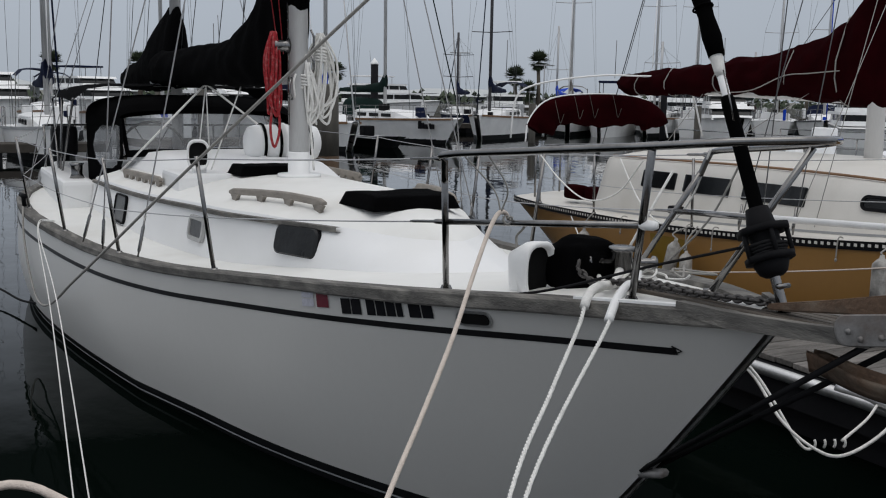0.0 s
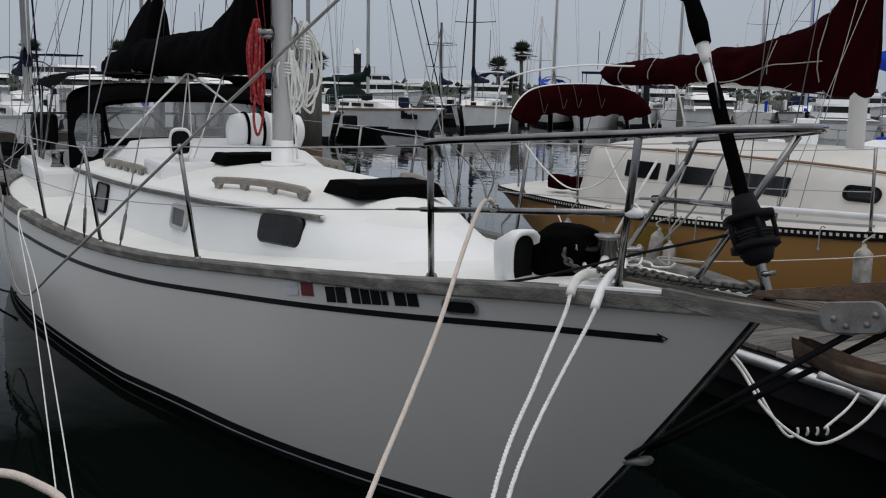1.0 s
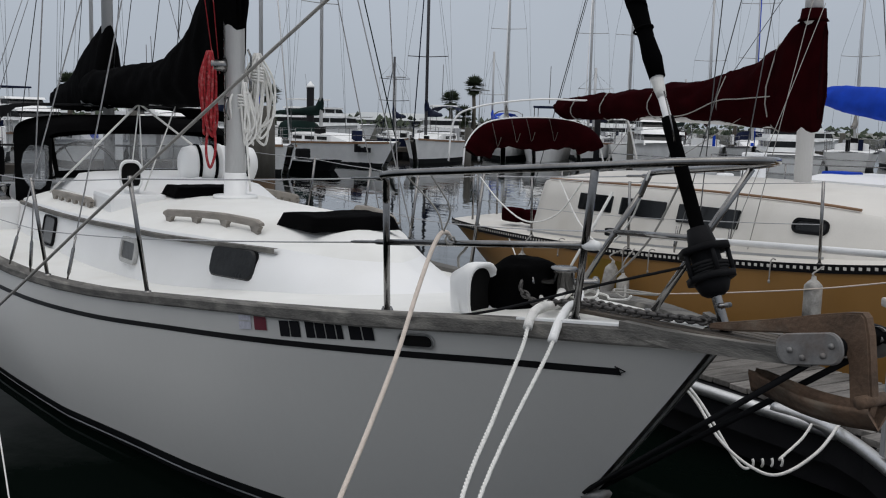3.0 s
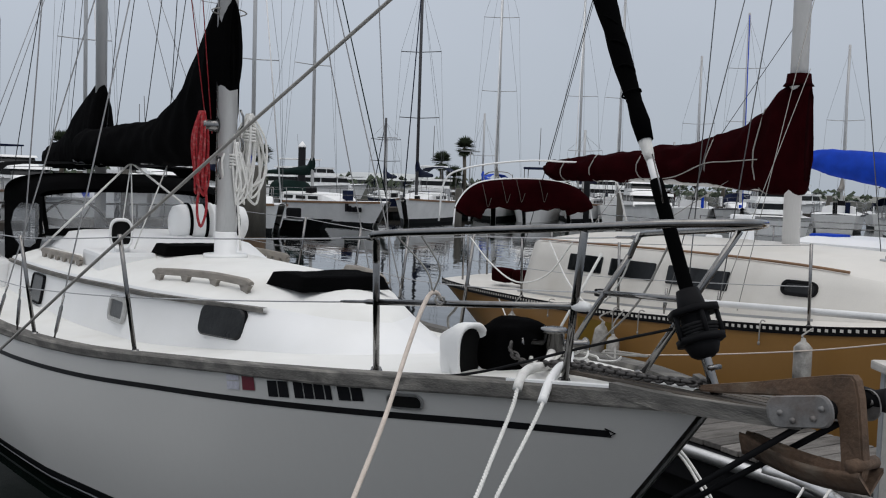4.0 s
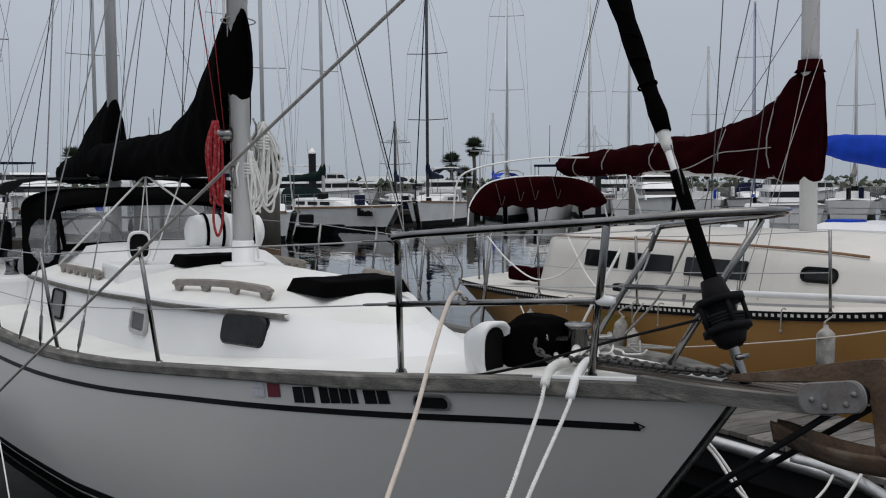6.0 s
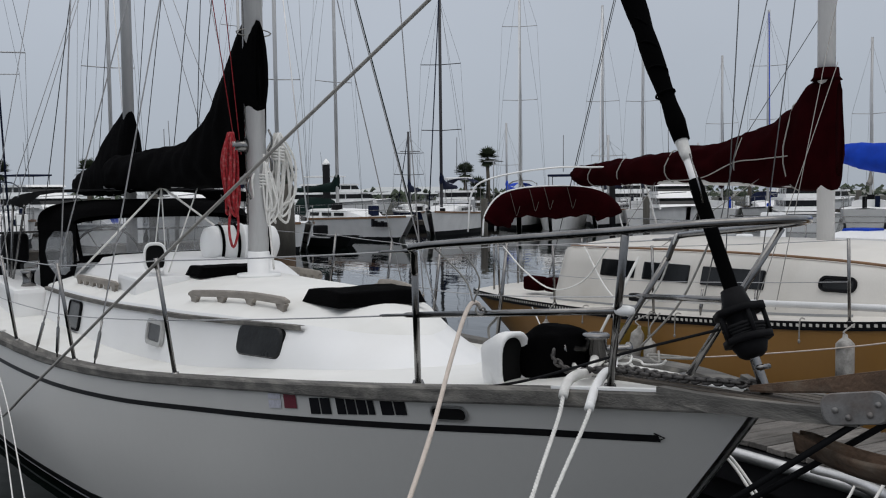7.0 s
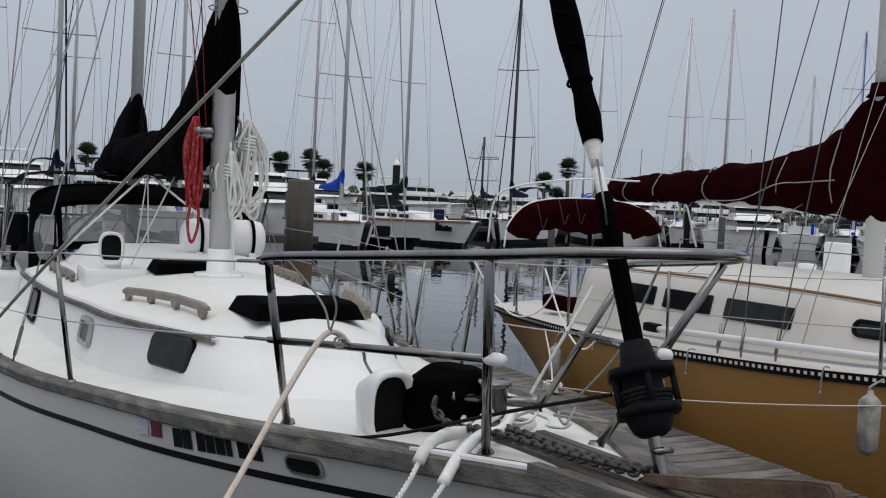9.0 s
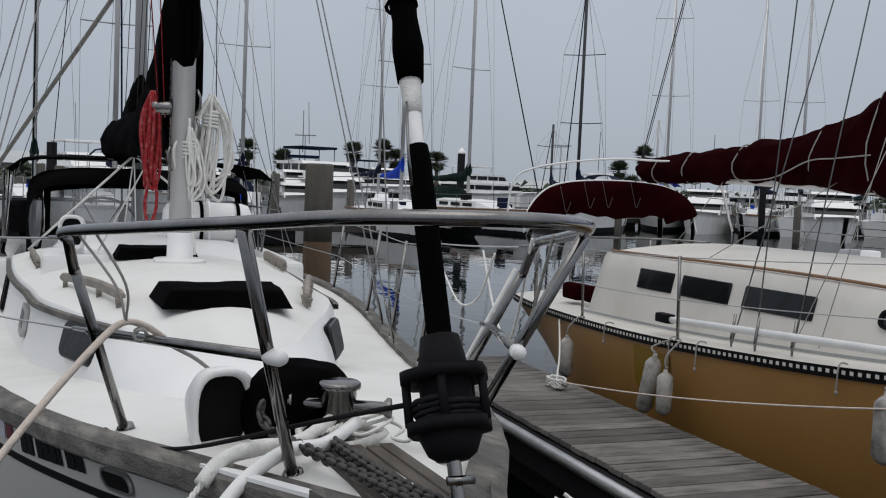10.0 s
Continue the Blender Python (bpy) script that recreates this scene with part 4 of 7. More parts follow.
# lazy lines and topping lifts
for a, b in (((-1.9, -0.1, 2.45), (-0.1, -0.1, 6.2)), ((-1.9, 0.1, 2.45), (-0.1, 0.1, 6.2)), ((-3.0, -0.1, 2.4), (-0.1, -0.1, 7.5)), ((-3.9, 0, 2.3), (-0.15, 0, 11.4)), ((-5.4, -0.08, 2.4), (-4.1, -0.06, 5.4)), ((-7.0, 0, 2.2), (-4.15, 0, 8.5)), ((-0.05, -0.15, 2.4), (-0.6, -0.35, 5.2)), ((-0.02, -0.11, 2.3), (-0.35, -0.25, 5.2))):
    stay(a, b, 0.004, ROPE_RED if a[0] > -0.1 else WIRE, ketch, "running_line")
# boom tackle spread to the roof
for q in ((-2.08, -0.955, 1.30), (-2.0, 0.80, 1.33), (-2.2, -0.23, 1.44), (-2.18, -0.13, 1.44), (-0.75, -0.5, 1.34)):
    stay((-2.15, -0.16, 2.09) if q[0] < -1.5 else (-1.2, -0.09, 2.09), q, 0.010 if abs(q[1]) > 0.7 else 0.006, ROPE_WHITE, ketch, "boom_tackle")

# headstay with the furled jib
def on_stay(z):
    return Vector((4.99 - 0.47 * (z - 1.0), 0.0, z))


jib = thing("furled_jib", "roller-furled jib wrapped in black sun cloth on the headstay", "furled sail")
stay(on_stay(1.37), on_stay(11.4), 0.006, WIRE, jib, "headstay")
n = 90
pts, rad = [], []
for i in range(n + 1):
    z = 2.17 + 6.2 * (i / n)
    a = i * 0.9
    pts.append(on_stay(z) + Vector((0.004 * math.cos(a), 0.005 * math.sin(a * 0.7), 0)))
    rad.append(0.029 + 0.022 * min(1, (z - 2.17) / 0.9) + 0.003 * math.sin(i * 1.9) + 0.004 * noise.noise(Vector((i * 0.7, 0, 0))))
tube("rolled_sail", pts, rad, CANVAS_BLACK, jib, 12)
for k in range(26):
    z = 2.34 + k * 0.085
    c = on_stay(z)
    pts = [c + Vector(((0.033 + 0.017 * min(1, k / 9)) * math.cos(t), (0.033 + 0.017 * min(1, k / 9)) * math.sin(t), 0.035 * math.cos(t + k * 0.4) - 0.02 * math.cos(t))) for t in [2 * math.pi * i / 14 for i in range(15)]]
    tube("wrap_edge", pts, 0.0045, CANVAS_BLACK, jib, 5)
tube("tack_band", [on_stay(2.10), on_stay(2.125), on_stay(2.155), on_stay(2.18)], [0.016, 0.020, 0.022, 0.026], ROPE_WHITE, jib, 14, "white tack band")
tube("foil", [on_stay(1.93), on_stay(2.11)], 0.015, ALLOY_WHITE, jib, 12, "bright bare foil")
tube("foil_sleeve", [on_stay(1.64), on_stay(1.66), on_stay(2.0), on_stay(2.03)], [0.028, 0.025, 0.025, 0.022], CANVAS_BLACK, jib, 12, "black taped foil sleeve")
tube("tack_shackle", [on_stay(2.12) + Vector((0.05, -0.03, 0)), on_stay(2.02) + Vector((0.055, -0.04, 0)), on_stay(1.95) + Vector((0.04, -0.035, 0))], 0.0032, STAINLESS, jib, 6)
drum = tube("drum_core", [on_stay(1.445), on_stay(1.455), on_stay(1.485), on_stay(1.50), on_stay(1.57), on_stay(1.60), on_stay(1.66)], [0.030, 0.046, 0.060, 0.050, 0.050, 0.050, 0.038], RUBBER_BLACK, jib, 16, "black furling drum")
ax = (on_stay(2) - on_stay(1)).normalized()
e1 = Vector((0, 1, 0))
e2 = ax.cross(e1)
for z, r0, r1 in ((1.500, 0.03, 0.080), (1.588, 0.03, 0.084)):
    c = on_stay(z)
    vs, fs = [], []
    for k in range(28):
        a = 2 * math.pi * k / 28
        d = e1 * math.cos(a) + e2 * math.sin(a)
        wob = 1 + 0.05 * math.cos(6 * a)
        vs += [c + d * r0 - ax * 0.008, c + d * r1 * wob - ax * 0.010, c + d * r1 * wob + ax * 0.012, c + d * r0 + ax * 0.010]
    for k in range(28):
        k2 = (k + 1) % 28
        for q in range(4):
            q2 = (q + 1) % 4
            fs.append([k * 4 + q, k2 * 4 + q, k2 * 4 + q2, k * 4 + q2])
    mk("drum_flange", vs, fs, RUBBER_BLACK, drum, "", True)
for k in range(5):
    a = 2 * math.pi * k / 5 + 0.5
    d = (e1 * math.cos(a) + e2 * math.sin(a)) * 0.076
    tube("drum_bar", [on_stay(1.505) + d, on_stay(1.596) + d], (0.009, 0.007), RUBBER_BLACK, drum, 8)
tube("drum_line", [on_stay(1.52) + (e1 * math.cos(t) + e2 * math.sin(t)) * (0.052 + 0.0003 * i) + ax * 0.0008 * i - ax * 0.02 for i, t in enumerate([0.5 * k for k in range(60)])], 0.006, ROPE_BLACK, drum, 5)
tube("toggle", [on_stay(1.31), on_stay(1.36), on_stay(1.44), on_stay(1.47)], [0.022, (0.012, 0.022), (0.012, 0.022), 0.018], STAINLESS, jib, 8, "stainless toggle")
tube("toggle_pin", [(4.82, -0.026, 1.42), (4.82, 0.026, 1.42)], 0.009, STAINLESS, jib, 8)
furl = thing("furling_line", "thin black furling line led aft from the drum", "line")
rope("line", [on_stay(1.53) + Vector((-0.06, -0.06, 0)), (4.35, -0.17, 1.42), (4.02, -0.37, 1.29), (3.78, -0.47, 1.232), (3.55, -0.53, 1.205), (3.40, -0.56, 1.19)], 0.006, ROPE_BLACK, furl, 30)
sheet = thing("jib_sheet", "grey braided jib sheet sagging over the rail", "line")
rope("line", [(3.93, 0.0, 3.38), (3.45, -0.23, 3.0), (2.12, -0.91, 2.0), (1.4, -1.25, 1.48), (0.78, -1.50, 1.06), (0.2, -1.66, 0.74), (-0.5, -1.74, 0.46), (-1.25, -1.76, 0.34), (-1.75, -1.77, 0.46), (-2.1, -1.78, 0.75), (-2.35, -1.76, 0.98)], 0.0088, ROPE_GREY, sheet, 90)

# pulpit, stanchions and lifelines
pulpit = thing("bow_pulpit", "stainless tube bow pulpit with two rails", "pulpit")
R = 0.014
TOP = [(3.74, 0.68, 1.795), (4.15, 0.535, 1.83), (4.57, 0.365, 1.866), (4.80, 0.23, 1.89), (4.93, 0.0, 1.90)]
rail = [Vector((3.66, -0.655, 1.68)), Vector((3.69, -0.672, 1.765)), Vector((3.73, -0.68, 1.793))] + [Vector((x, -y, z)) for x, y, z in TOP[1:]] + [Vector((x, y, z)) for x, y, z in TOP[-2:0:-1]] + [Vector((3.73, 0.68, 1.793)), Vector((3.69, 0.672, 1.765)), Vector((3.66, 0.655, 1.68))]
tube("top_rail", curve_points(rail, 90), R, STAINLESS, pulpit, 12)
for s in (-1, 1):
    tube("post", [(3.39, s * 0.50, 1.17), (3.66, s * 0.655, 1.69)], R, STAINLESS, pulpit, 12)
    tube("post", [(4.27, s * 0.185, 1.27), (4.57, s * 0.365, 1.855)], R, STAINLESS, pulpit, 12)
    tube("mid_rail", [(3.565, s * 0.60, 1.507), (4.43, s * 0.285, 1.585)], R * 0.9, STAINLESS, pulpit, 12)
    tube("end_tape", [(4.425, s * 0.287, 1.585), (4.44, s * 0.28, 1.586), (4.475, s * 0.268, 1.588), (4.49, s * 0.262, 1.59)], [0.012, 0.018, 0.018, 0.012], PLASTIC_WHITE, pulpit, 12, "white tape wrapped on the rail end")
    for x, y in ((3.39, 0.50), (4.27, 0.185)):
        tube("foot", [(x, s * y, sheer(x) - 0.01), (x, s * y, sheer(x) + 0.025)], [0.035, 0.02], STAINLESS, pulpit, 12)


def stanchion(x, s):
    yb = half(x, sheer(x)) - 0.06
    st = thing("stanchion", "stainless lifeline stanchion on the deck edge", "stanchion", "lifeline stanchions")
    z = sheer(x)
    tube("tube", [(x, s * yb, z), (x, s * (yb + 0.09), z + 0.665)], 0.0125, STAINLESS, st, 10)
    tube("base", [(x, s * yb, z - 0.012), (x, s * yb, z + 0.03)], [0.035, 0.018], STAINLESS, st, 10)
    return Vector((x, s * (yb + 0.088), z + 0.65)), Vector((x, s * (yb + 0.045), z + 0.32))


for s in (-1, 1):
    ends = [stanchion(x, s) for x in (1.60, 0.20, -1.05, -2.60)]
    ups = [Vector((3.70, s * 0.675, 1.775))] + [e[0] for e in ends] + [Vector((-4.5, s * 1.35, 1.62))]
    los = [Vector((3.56, s * 0.60, 1.507))] + [e[1] for e in ends] + [Vector((-4.5, s * 1.30, 1.34))]
    line = thing("lifeline", "thin wire lifelines along the deck edge", "lifeline")
    for run in (ups, los):
        for a, b in zip(run, run[1:]):
            stay(a, b, 0.0035, WIRE_PALE, line, "wire", 6, 0.006)
        a, b = run[0], run[1]
        d = (b - a).normalized()
        tube("turnbuckle", [a, a + d * 0.05, a + d * 0.07, a + d * 0.2, a + d * 0.22], [0.012, 0.012, 0.007, 0.007, 0.004], STAINLESS, line, 6)
push = thing("stern_pushpit", "stainless tube stern rail", "pushpit")
tube("top_rail", curve_points([(-4.5, -1.35, 1.62), (-4.85, -1.2, 1.62), (-4.95, 0, 1.62), (-4.85, 1.2, 1.62), (-4.5, 1.35, 1.62)], 30), 0.0125, STAINLESS, push, 8)
for p in ((-4.5, -1.35), (-4.9, -0.6), (-4.9, 0.6), (-4.5, 1.35)):
    tube("post", [(p[0], p[1], 1.0), (p[0], p[1], 1.62)], 0.0125, STAINLESS, push, 8)

# bow platform, roller, anchors, bobstay
sprit = thing("bowsprit_platform", "short weathered bowsprit with a steel roller cheek", "bowsprit")
for s in (-1, 1):
    vs = []
    for x, z0, z1, y in ((4.55, 1.295, 1.335, 0.215), (4.72, 1.268, 1.325, 0.145), (5.0, 1.295, 1.345, 0.125), (5.26, 1.325, 1.375, 0.12)):
        vs += [(x, s * (y - 0.035), z0), (x, s * y, z0), (x, s * y, z1), (x, s * (y - 0.035), z1)]
    fs = [[i * 4 + k, i * 4 + (k + 1) % 4, i * 4 + 4 + (k + 1) % 4, i * 4 + 4 + k] for i in range(3) for k in range(4)] + [[0, 1, 2, 3], [15, 14, 13, 12]]
    mk("side_timber", vs, fs, TEAK_GREY, sprit, "grey weathered timber")
    rounded_plate("roller_cheek", 0.23, 0.092, 0.010, 0.04, GALVANISED, sprit, pose(5.265, -0.125 if s < 0 else 0.075, 1.38, 0, -12 if s < 0 else 12, 0 if s < 0 else 180), "steel roller cheek")
    for x, z in ((5.205, 1.365), (5.25, 1.352), (5.345, 1.405), (5.32, 1.372)):
        y = 0.128 if s < 0 else 0.078
        tube("bolt", [(x, s * y, z), (x, s * (y + 0.014), z)], 0.009, GALVANISED, sprit, 8)
for k in range(5):
    y = -0.10 + 0.041 * k
    tilt = Matrix.Translation((4.12, 0, 1.272)) @ Matrix.Rotation(radians(-2.6), 4, "Y")
    box("platform_plank", 0.0 + 0.02 * (k % 2), 1.02, y, y + 0.035, 0.0, 0.03, PLANK_DARK, sprit, 0.004, "dark weathered platform plank", turn=tilt)
tube("roller", [(5.30, -0.115, 1.385), (5.30, 0.065, 1.385)], 0.028, RUBBER_BLACK, sprit, 14)
vs = []
for i in range(9):
    x = 4.18 + 0.42 * i / 8
    y = half(x, sheer(x)) + 0.012
    e = 0.028 * min(1, i / 1.5, (8 - i) / 1.5)
    vs += [(x, -y, sheer(x) + 0.021), (x, -y, sheer(x) + 0.030), (x, -y + e + 0.004, sheer(x) + 0.031), (x, -y + e + 0.006, sheer(x) + 0.021)]
mk("chafe_strip", vs, grid_faces(9, 4, True), GEL_WHITE, sprit, "pale worn strip on the rail")
for s in (-1, 1):
    stay((4.19, s * 0.035, 0.57), (5.27, s * 0.105, 1.345), 0.011, RUBBER_BLACK, sprit, "bobstay")
tube("bobstay_fitting", [(4.27, 0, 0.58), (4.20, 0, 0.555), (4.12, 0, 0.53)], (0.04, 0.02), GALVANISED, sprit, 8)
# the dark band down the stem
stem = tube("stem_band", [(stem_x(z) + 0.004, 0, z) for z in [0.1 + 0.05 * i for i in range(24)]], (0.006, 0.006), GALVANISED, ketch, 8, "thin worn metal stem band")


def plow_anchor():
    a = thing("plow_anchor", "rusty plow anchor stowed on the bow roller", "anchor")
    edge = [(4.791, 1.358), (5.023, 1.413), (5.20, 1.460), (5.31, 1.487), (5.362, 1.495), (5.376, 1.482), (5.390, 1.435), (5.404, 1.34), (5.416, 1.25), (5.405, 1.195), (5.345, 1.19), (5.342, 1.25), (5.33, 1.345), (5.312, 1.385), (5.26, 1.40), (5.1, 1.385), (4.9, 1.352), (4.792, 1.338)]
    bm = bmesh.new()
    f = bm.faces.new([bm.verts.new((x, -0.042, z)) for x, z in edge])
    ext = bmesh.ops.extrude_face_region(bm, geom=[f])
    for v in ext["geom"]:
        if isinstance(v, bmesh.types.BMVert):
            v.co.y = -0.002
    bmesh.ops.recalc_face_normals(bm, faces=bm.faces[:])
    bmesh.ops.bevel(bm, geom=[e for e in bm.edges if len(e.link_faces) == 2 and e.calc_face_angle() > 1.0], offset=0.006, segments=2, affect="EDGES")
    me = bpy.data.meshes.new("shank")
    bm.to_mesh(me)
    bm.free()
    me.materials.append(RUST)
    shank = new("shank", me)
    shank.parent = a
    tagged(shank, "rusty forged shank plate")
    # the fluke: a curved plough blade
    vs = []
    n = 12
    for i in range(n + 1):
        u = i / n
        x = 5.43 - 0.46 * u
        zc = 1.20 - 0.022 * math.sin(math.pi * min(1, u * 1.1)) + 0.004 * u
        w = 0.052 * math.sin(math.pi * (0.12 + 0.88 * (1 - u)) * 0.62) + 0.006
        for j in range(7):
            v = j / 3 - 1
            vs.append((x, -0.02 + v * w, zc - 0.032 * (1 - abs(v)) + 0.026 * abs(v)))
        for j in range(7):
            v = 1 - j / 3
            vs.append((x, -0.02 + v * w * 0.96, zc - 0.032 * (1 - abs(v)) + 0.026 * abs(v) + 0.014))
    fs = []
    for i in range(n):
        for k in range(14):
            k2 = (k + 1) % 14
            fs.append([i * 14 + k, i * 14 + k2, (i + 1) * 14 + k2, (i + 1) * 14 + k])
    fs += [list(range(14)), [n * 14 + k for k in range(14)][::-1]]
    mk("fluke", vs, fs, RUST, a, "rusty worn plough fluke", True)
    tube("hinge_pin", [(5.40, -0.075, 1.25), (5.40, 0.035, 1.25)], 0.02, RUST, a, 8)
    return a


plow_anchor()
spare = thing("spare_roller", "black rubber spare bow roller", "roller")
tube("drum", [(5.31, 0.095, 1.408), (5.34, 0.105, 1.41), (5.37, 0.115, 1.412)], [0.036, 0.028, 0.036], RUBBER_BLACK, spare, 14)


# anchor chain along the platform
def chain(run, pitch, wire, mat, parent):
    fine = curve_points(run, 400)
    pts, gone = [fine[0]], 0.0
    for a, b in zip(fine, fine[1:]):
        gone += (b - a).length
        if gone >= pitch:
            pts.append(b)
            gone = 0.0
    n = len(pts) - 1
    for i in range(n):
        p, q = pts[i], pts[i + 1]
        c, d = (p + q) / 2, (q - p).normalized()
        side = d.cross(Vector((0, 0, 1))).normalized()
        up = side.cross(d)
        w = side if i % 2 else up
        w = (w + (up if i % 2 else -side) * 0.5).normalized()
        loop = [c + d * (pitch * 0.85 * math.cos(t)) + w * (pitch * 0.48 * math.sin(t)) for t in [2 * math.pi * k / 10 for k in range(11)]]
        tube("link", loop, wire, mat, parent, 5)


ch = thing("anchor_chain", "galvanised anchor chain lying along the bow platform", "chain")
chain([(3.95, -0.20, 1.375), (3.955, -0.205, 1.345), (3.985, -0.19, 1.325), (4.03, -0.17, 1.30), (4.2, -0.17, 1.335), (4.5, -0.10, 1.345), (4.8, -0.05, 1.365)], 0.022, 0.006, CHAIN, ch)
chain([(3.95, -0.05, 1.28), (4.2, -0.07, 1.33), (4.5, -0.04, 1.335), (4.8, 0.0, 1.36)], 0.022, 0.006, CHAIN, ch)

# mooring bitt
bitt = thing("mooring_bitt", "stainless mooring bitt with a cross bar", "bitt")
tube("post", [(3.96, 0.0, 1.22), (3.96, 0.0, 1.41), (3.96, 0.0, 1.412), (3.96, 0.0, 1.425), (3.96, 0.0, 1.43)], [0.045, 0.045, 0.056, 0.056, 0.05], STAINLESS, bitt, 20)
tube("cross_bar", [(3.90, -0.125, 1.365), (3.902, -0.115, 1.365), (3.905, -0.105, 1.365), (4.015, 0.105, 1.365), (4.018, 0.115, 1.365), (4.02, 0.125, 1.365)], [0.026, 0.028, 0.017, 0.017, 0.028, 0.026], STAINLESS, bitt, 14)
box("base", 3.88, 4.04, -0.07, 0.07, 1.19, 1.23, STAINLESS, bitt, 0.01)


# windlass under its canvas bag
def canvas_bag():
    bag = thing("windlass_cover", "black canvas bag over the anchor windlass", "cover")
    bm = bmesh.new()
    bmesh.ops.create_icosphere(bm, subdivisions=4, radius=1)
    for v in bm.verts:
        p = v.co.copy()
        e = 0.72
        q = Vector([math.copysign(abs(c) ** e, c) for c in p])
        k = 1 + 0.09 * noise.noise(p * 2.3) + 0.03 * noise.noise(p * 7)
        v.co = Vector((3.79 + q.x * 0.145 * k, -0.065 + q.y * 0.15 * k, 1.31 + q.z * 0.14 * k))
    me = bpy.data.meshes.new("bag")
    bm.to_mesh(me)
    bm.free()
    me.materials.append(CANVAS_BLACK)
    me.polygons.foreach_set("use_smooth", [True] * len(me.polygons))
    ob = new("bag", me)
    ob.parent = bag


canvas_bag()

# hawse fitting, stickers and registration bars on the topsides
m = on_hull(3.715, 1.128) @ pose(0, -0.004, 0, 0, -6, 0)
hf = rounded_plate("hawse_ring", 0.185, 0.065, 0.008, 0.032, ALUMINIUM, ketch, m, "oval stainless hawse fitting", hole=0.008)
# no opening is cut: a black plate paints its inner shade
rounded_plate("hawse_shade", 0.172, 0.052, 0.006, 0.026, HOLE_SHADE, hf, m, "flat black plate for the shade in the hawse opening")


def hull_bar(name, x0, x1, z0, z1, mat, label):
    vs = []
    for i in range(4):
        x = x0 + (x1 - x0) * i / 3
        dz = 0.137 * (x - 2.93)
        for z in (z0 + dz, z1 + dz):
            vs.append((x, -half(x, z) - 0.004, z))
    return mk(name, vs, grid_faces(4, 2), mat, ketch, label)


x = 2.932
for w in (0.066, 0.064, 0.0, 0.056, 0.056, 0.056, 0.036, 0.0, 0.068, 0.06):
    if w:
        hull_bar("registration_bar", x, x + w, 1.010, 1.084, LETTER, "plain black registration bar")
        x += w + 0.007
    else:
        x += 0.03
hull_bar("sticker", 2.745, 2.838, 1.034, 1.102, STICKER_RED, "small dark red sticker")
for z0, z1, mat in ((1.078, 1.104, STICKER_PALE), (1.034, 1.072, STICKER_PALE)):
    hull_bar("sticker", 2.62, 2.72, z0, z1, mat, "small pale faded sticker")
# rope chock patches and the tip of the cove stripe
tube("stripe_tip", [(4.49, -half(4.49, sheer(4.49) - 0.135) - 0.006, sheer(4.49) - 0.132), (4.52, -half(4.52, sheer(4.52) - 0.145) - 0.006, sheer(4.52) - 0.148), (4.49, -half(4.49, sheer(4.49) - 0.16) - 0.006, sheer(4.49) - 0.163)], 0.003, STRIPE_BLACK, ketch, 5)

# dock lines at the bow
dl = thing("dock_line", "white laid dock line with chafe hose over the rail", "rope")
rope("line", [(3.97, 0.05, 1.33), (4.10, -0.15, 1.305), (4.225, -0.345, 1.305), (4.26, -0.388, 1.27), (4.34, -0.47, 1.215), (4.58, -0.735, 1.083), (4.9, -1.075, 0.91), (5.6, -1.65, 0.58), (5.9, -1.85, 0.475)], 0.0078, ROPE_WHITE, dl, 60, "", 0.05)
tube("chafe_hose", curve_points([(3.98, -0.02, 1.335), (4.10, -0.14, 1.31), (4.17, -0.26, 1.322), (4.225, -0.345, 1.308), (4.262, -0.39, 1.27)], 14), 0.018, ROPE_WHITE, dl, 10, "frayed white chafe wrapping")
dl2 = thing("dock_line", "white laid dock line through a white hose at the bow", "rope")
rope("line", [(4.0, 0.06, 1.33), (4.2, -0.12, 1.32), (4.30, -0.27, 1.325), (4.40, -0.385, 1.235), (4.9, -1.02, 0.905), (5.6, -1.6, 0.58), (5.9, -1.8, 0.475)], 0.0078, ROPE_WHITE, dl2, 60, "", 0.05)
tube("hose", curve_points([(4.03, 0.03, 1.335), (4.18, -0.09, 1.325), (4.26, -0.20, 1.335), (4.33, -0.30, 1.30), (4.385, -0.372, 1.245)], 20), 0.017, PLASTIC_WHITE, dl2, 12, "white chafe hose")
pk = thing("spring_line", "faded pink dock line from the pulpit to the pier", "rope")
rope("line", [(3.80, -0.435, 1.525), (3.865, -0.49, 1.568), (3.905, -0.545, 1.58), (3.95, -0.61, 1.53), (4.073, -0.741, 1.395), (4.235, -0.91, 1.205), (4.42, -1.11, 1.02), (4.65, -1.34, 0.85), (5.1, -1.72, 0.62), (5.85, -2.1, 0.48)], 0.009, ROPE_PINK, pk, 60)
tube("hitch", [Vector((3.89, -0.50, 1.548)) + Vector((0.004 * i - 0.02, 0.016 * math.cos(i * 0.8), 0.016 * math.sin(i * 0.8))) for i in range(12)], 0.0045, ROPE_GREY, pk, 6)
rope("tail", [(3.95, -0.45, 1.54), (3.84, -0.40, 1.50), (3.70, -0.34, 1.45), (3.58, -0.26, 1.38), (3.44, -0.16, 1.325)], 0.0055, ROPE_GREY, pk, 14)
for k in range(3):
    pts = [Vector((4.0, 0, 1.27 + 0.015 * k)) + Vector((0.08 * math.cos(t) * (1 + 0.2 * k), 0.07 * math.sin(t) * (1 + 0.3 * k), 0.008 * math.sin(2 * t))) for t in [2 * math.pi * i / 20 for i in range(21)]]
    tube("turn", pts, 0.010, ROPE_WHITE, dl, 6)
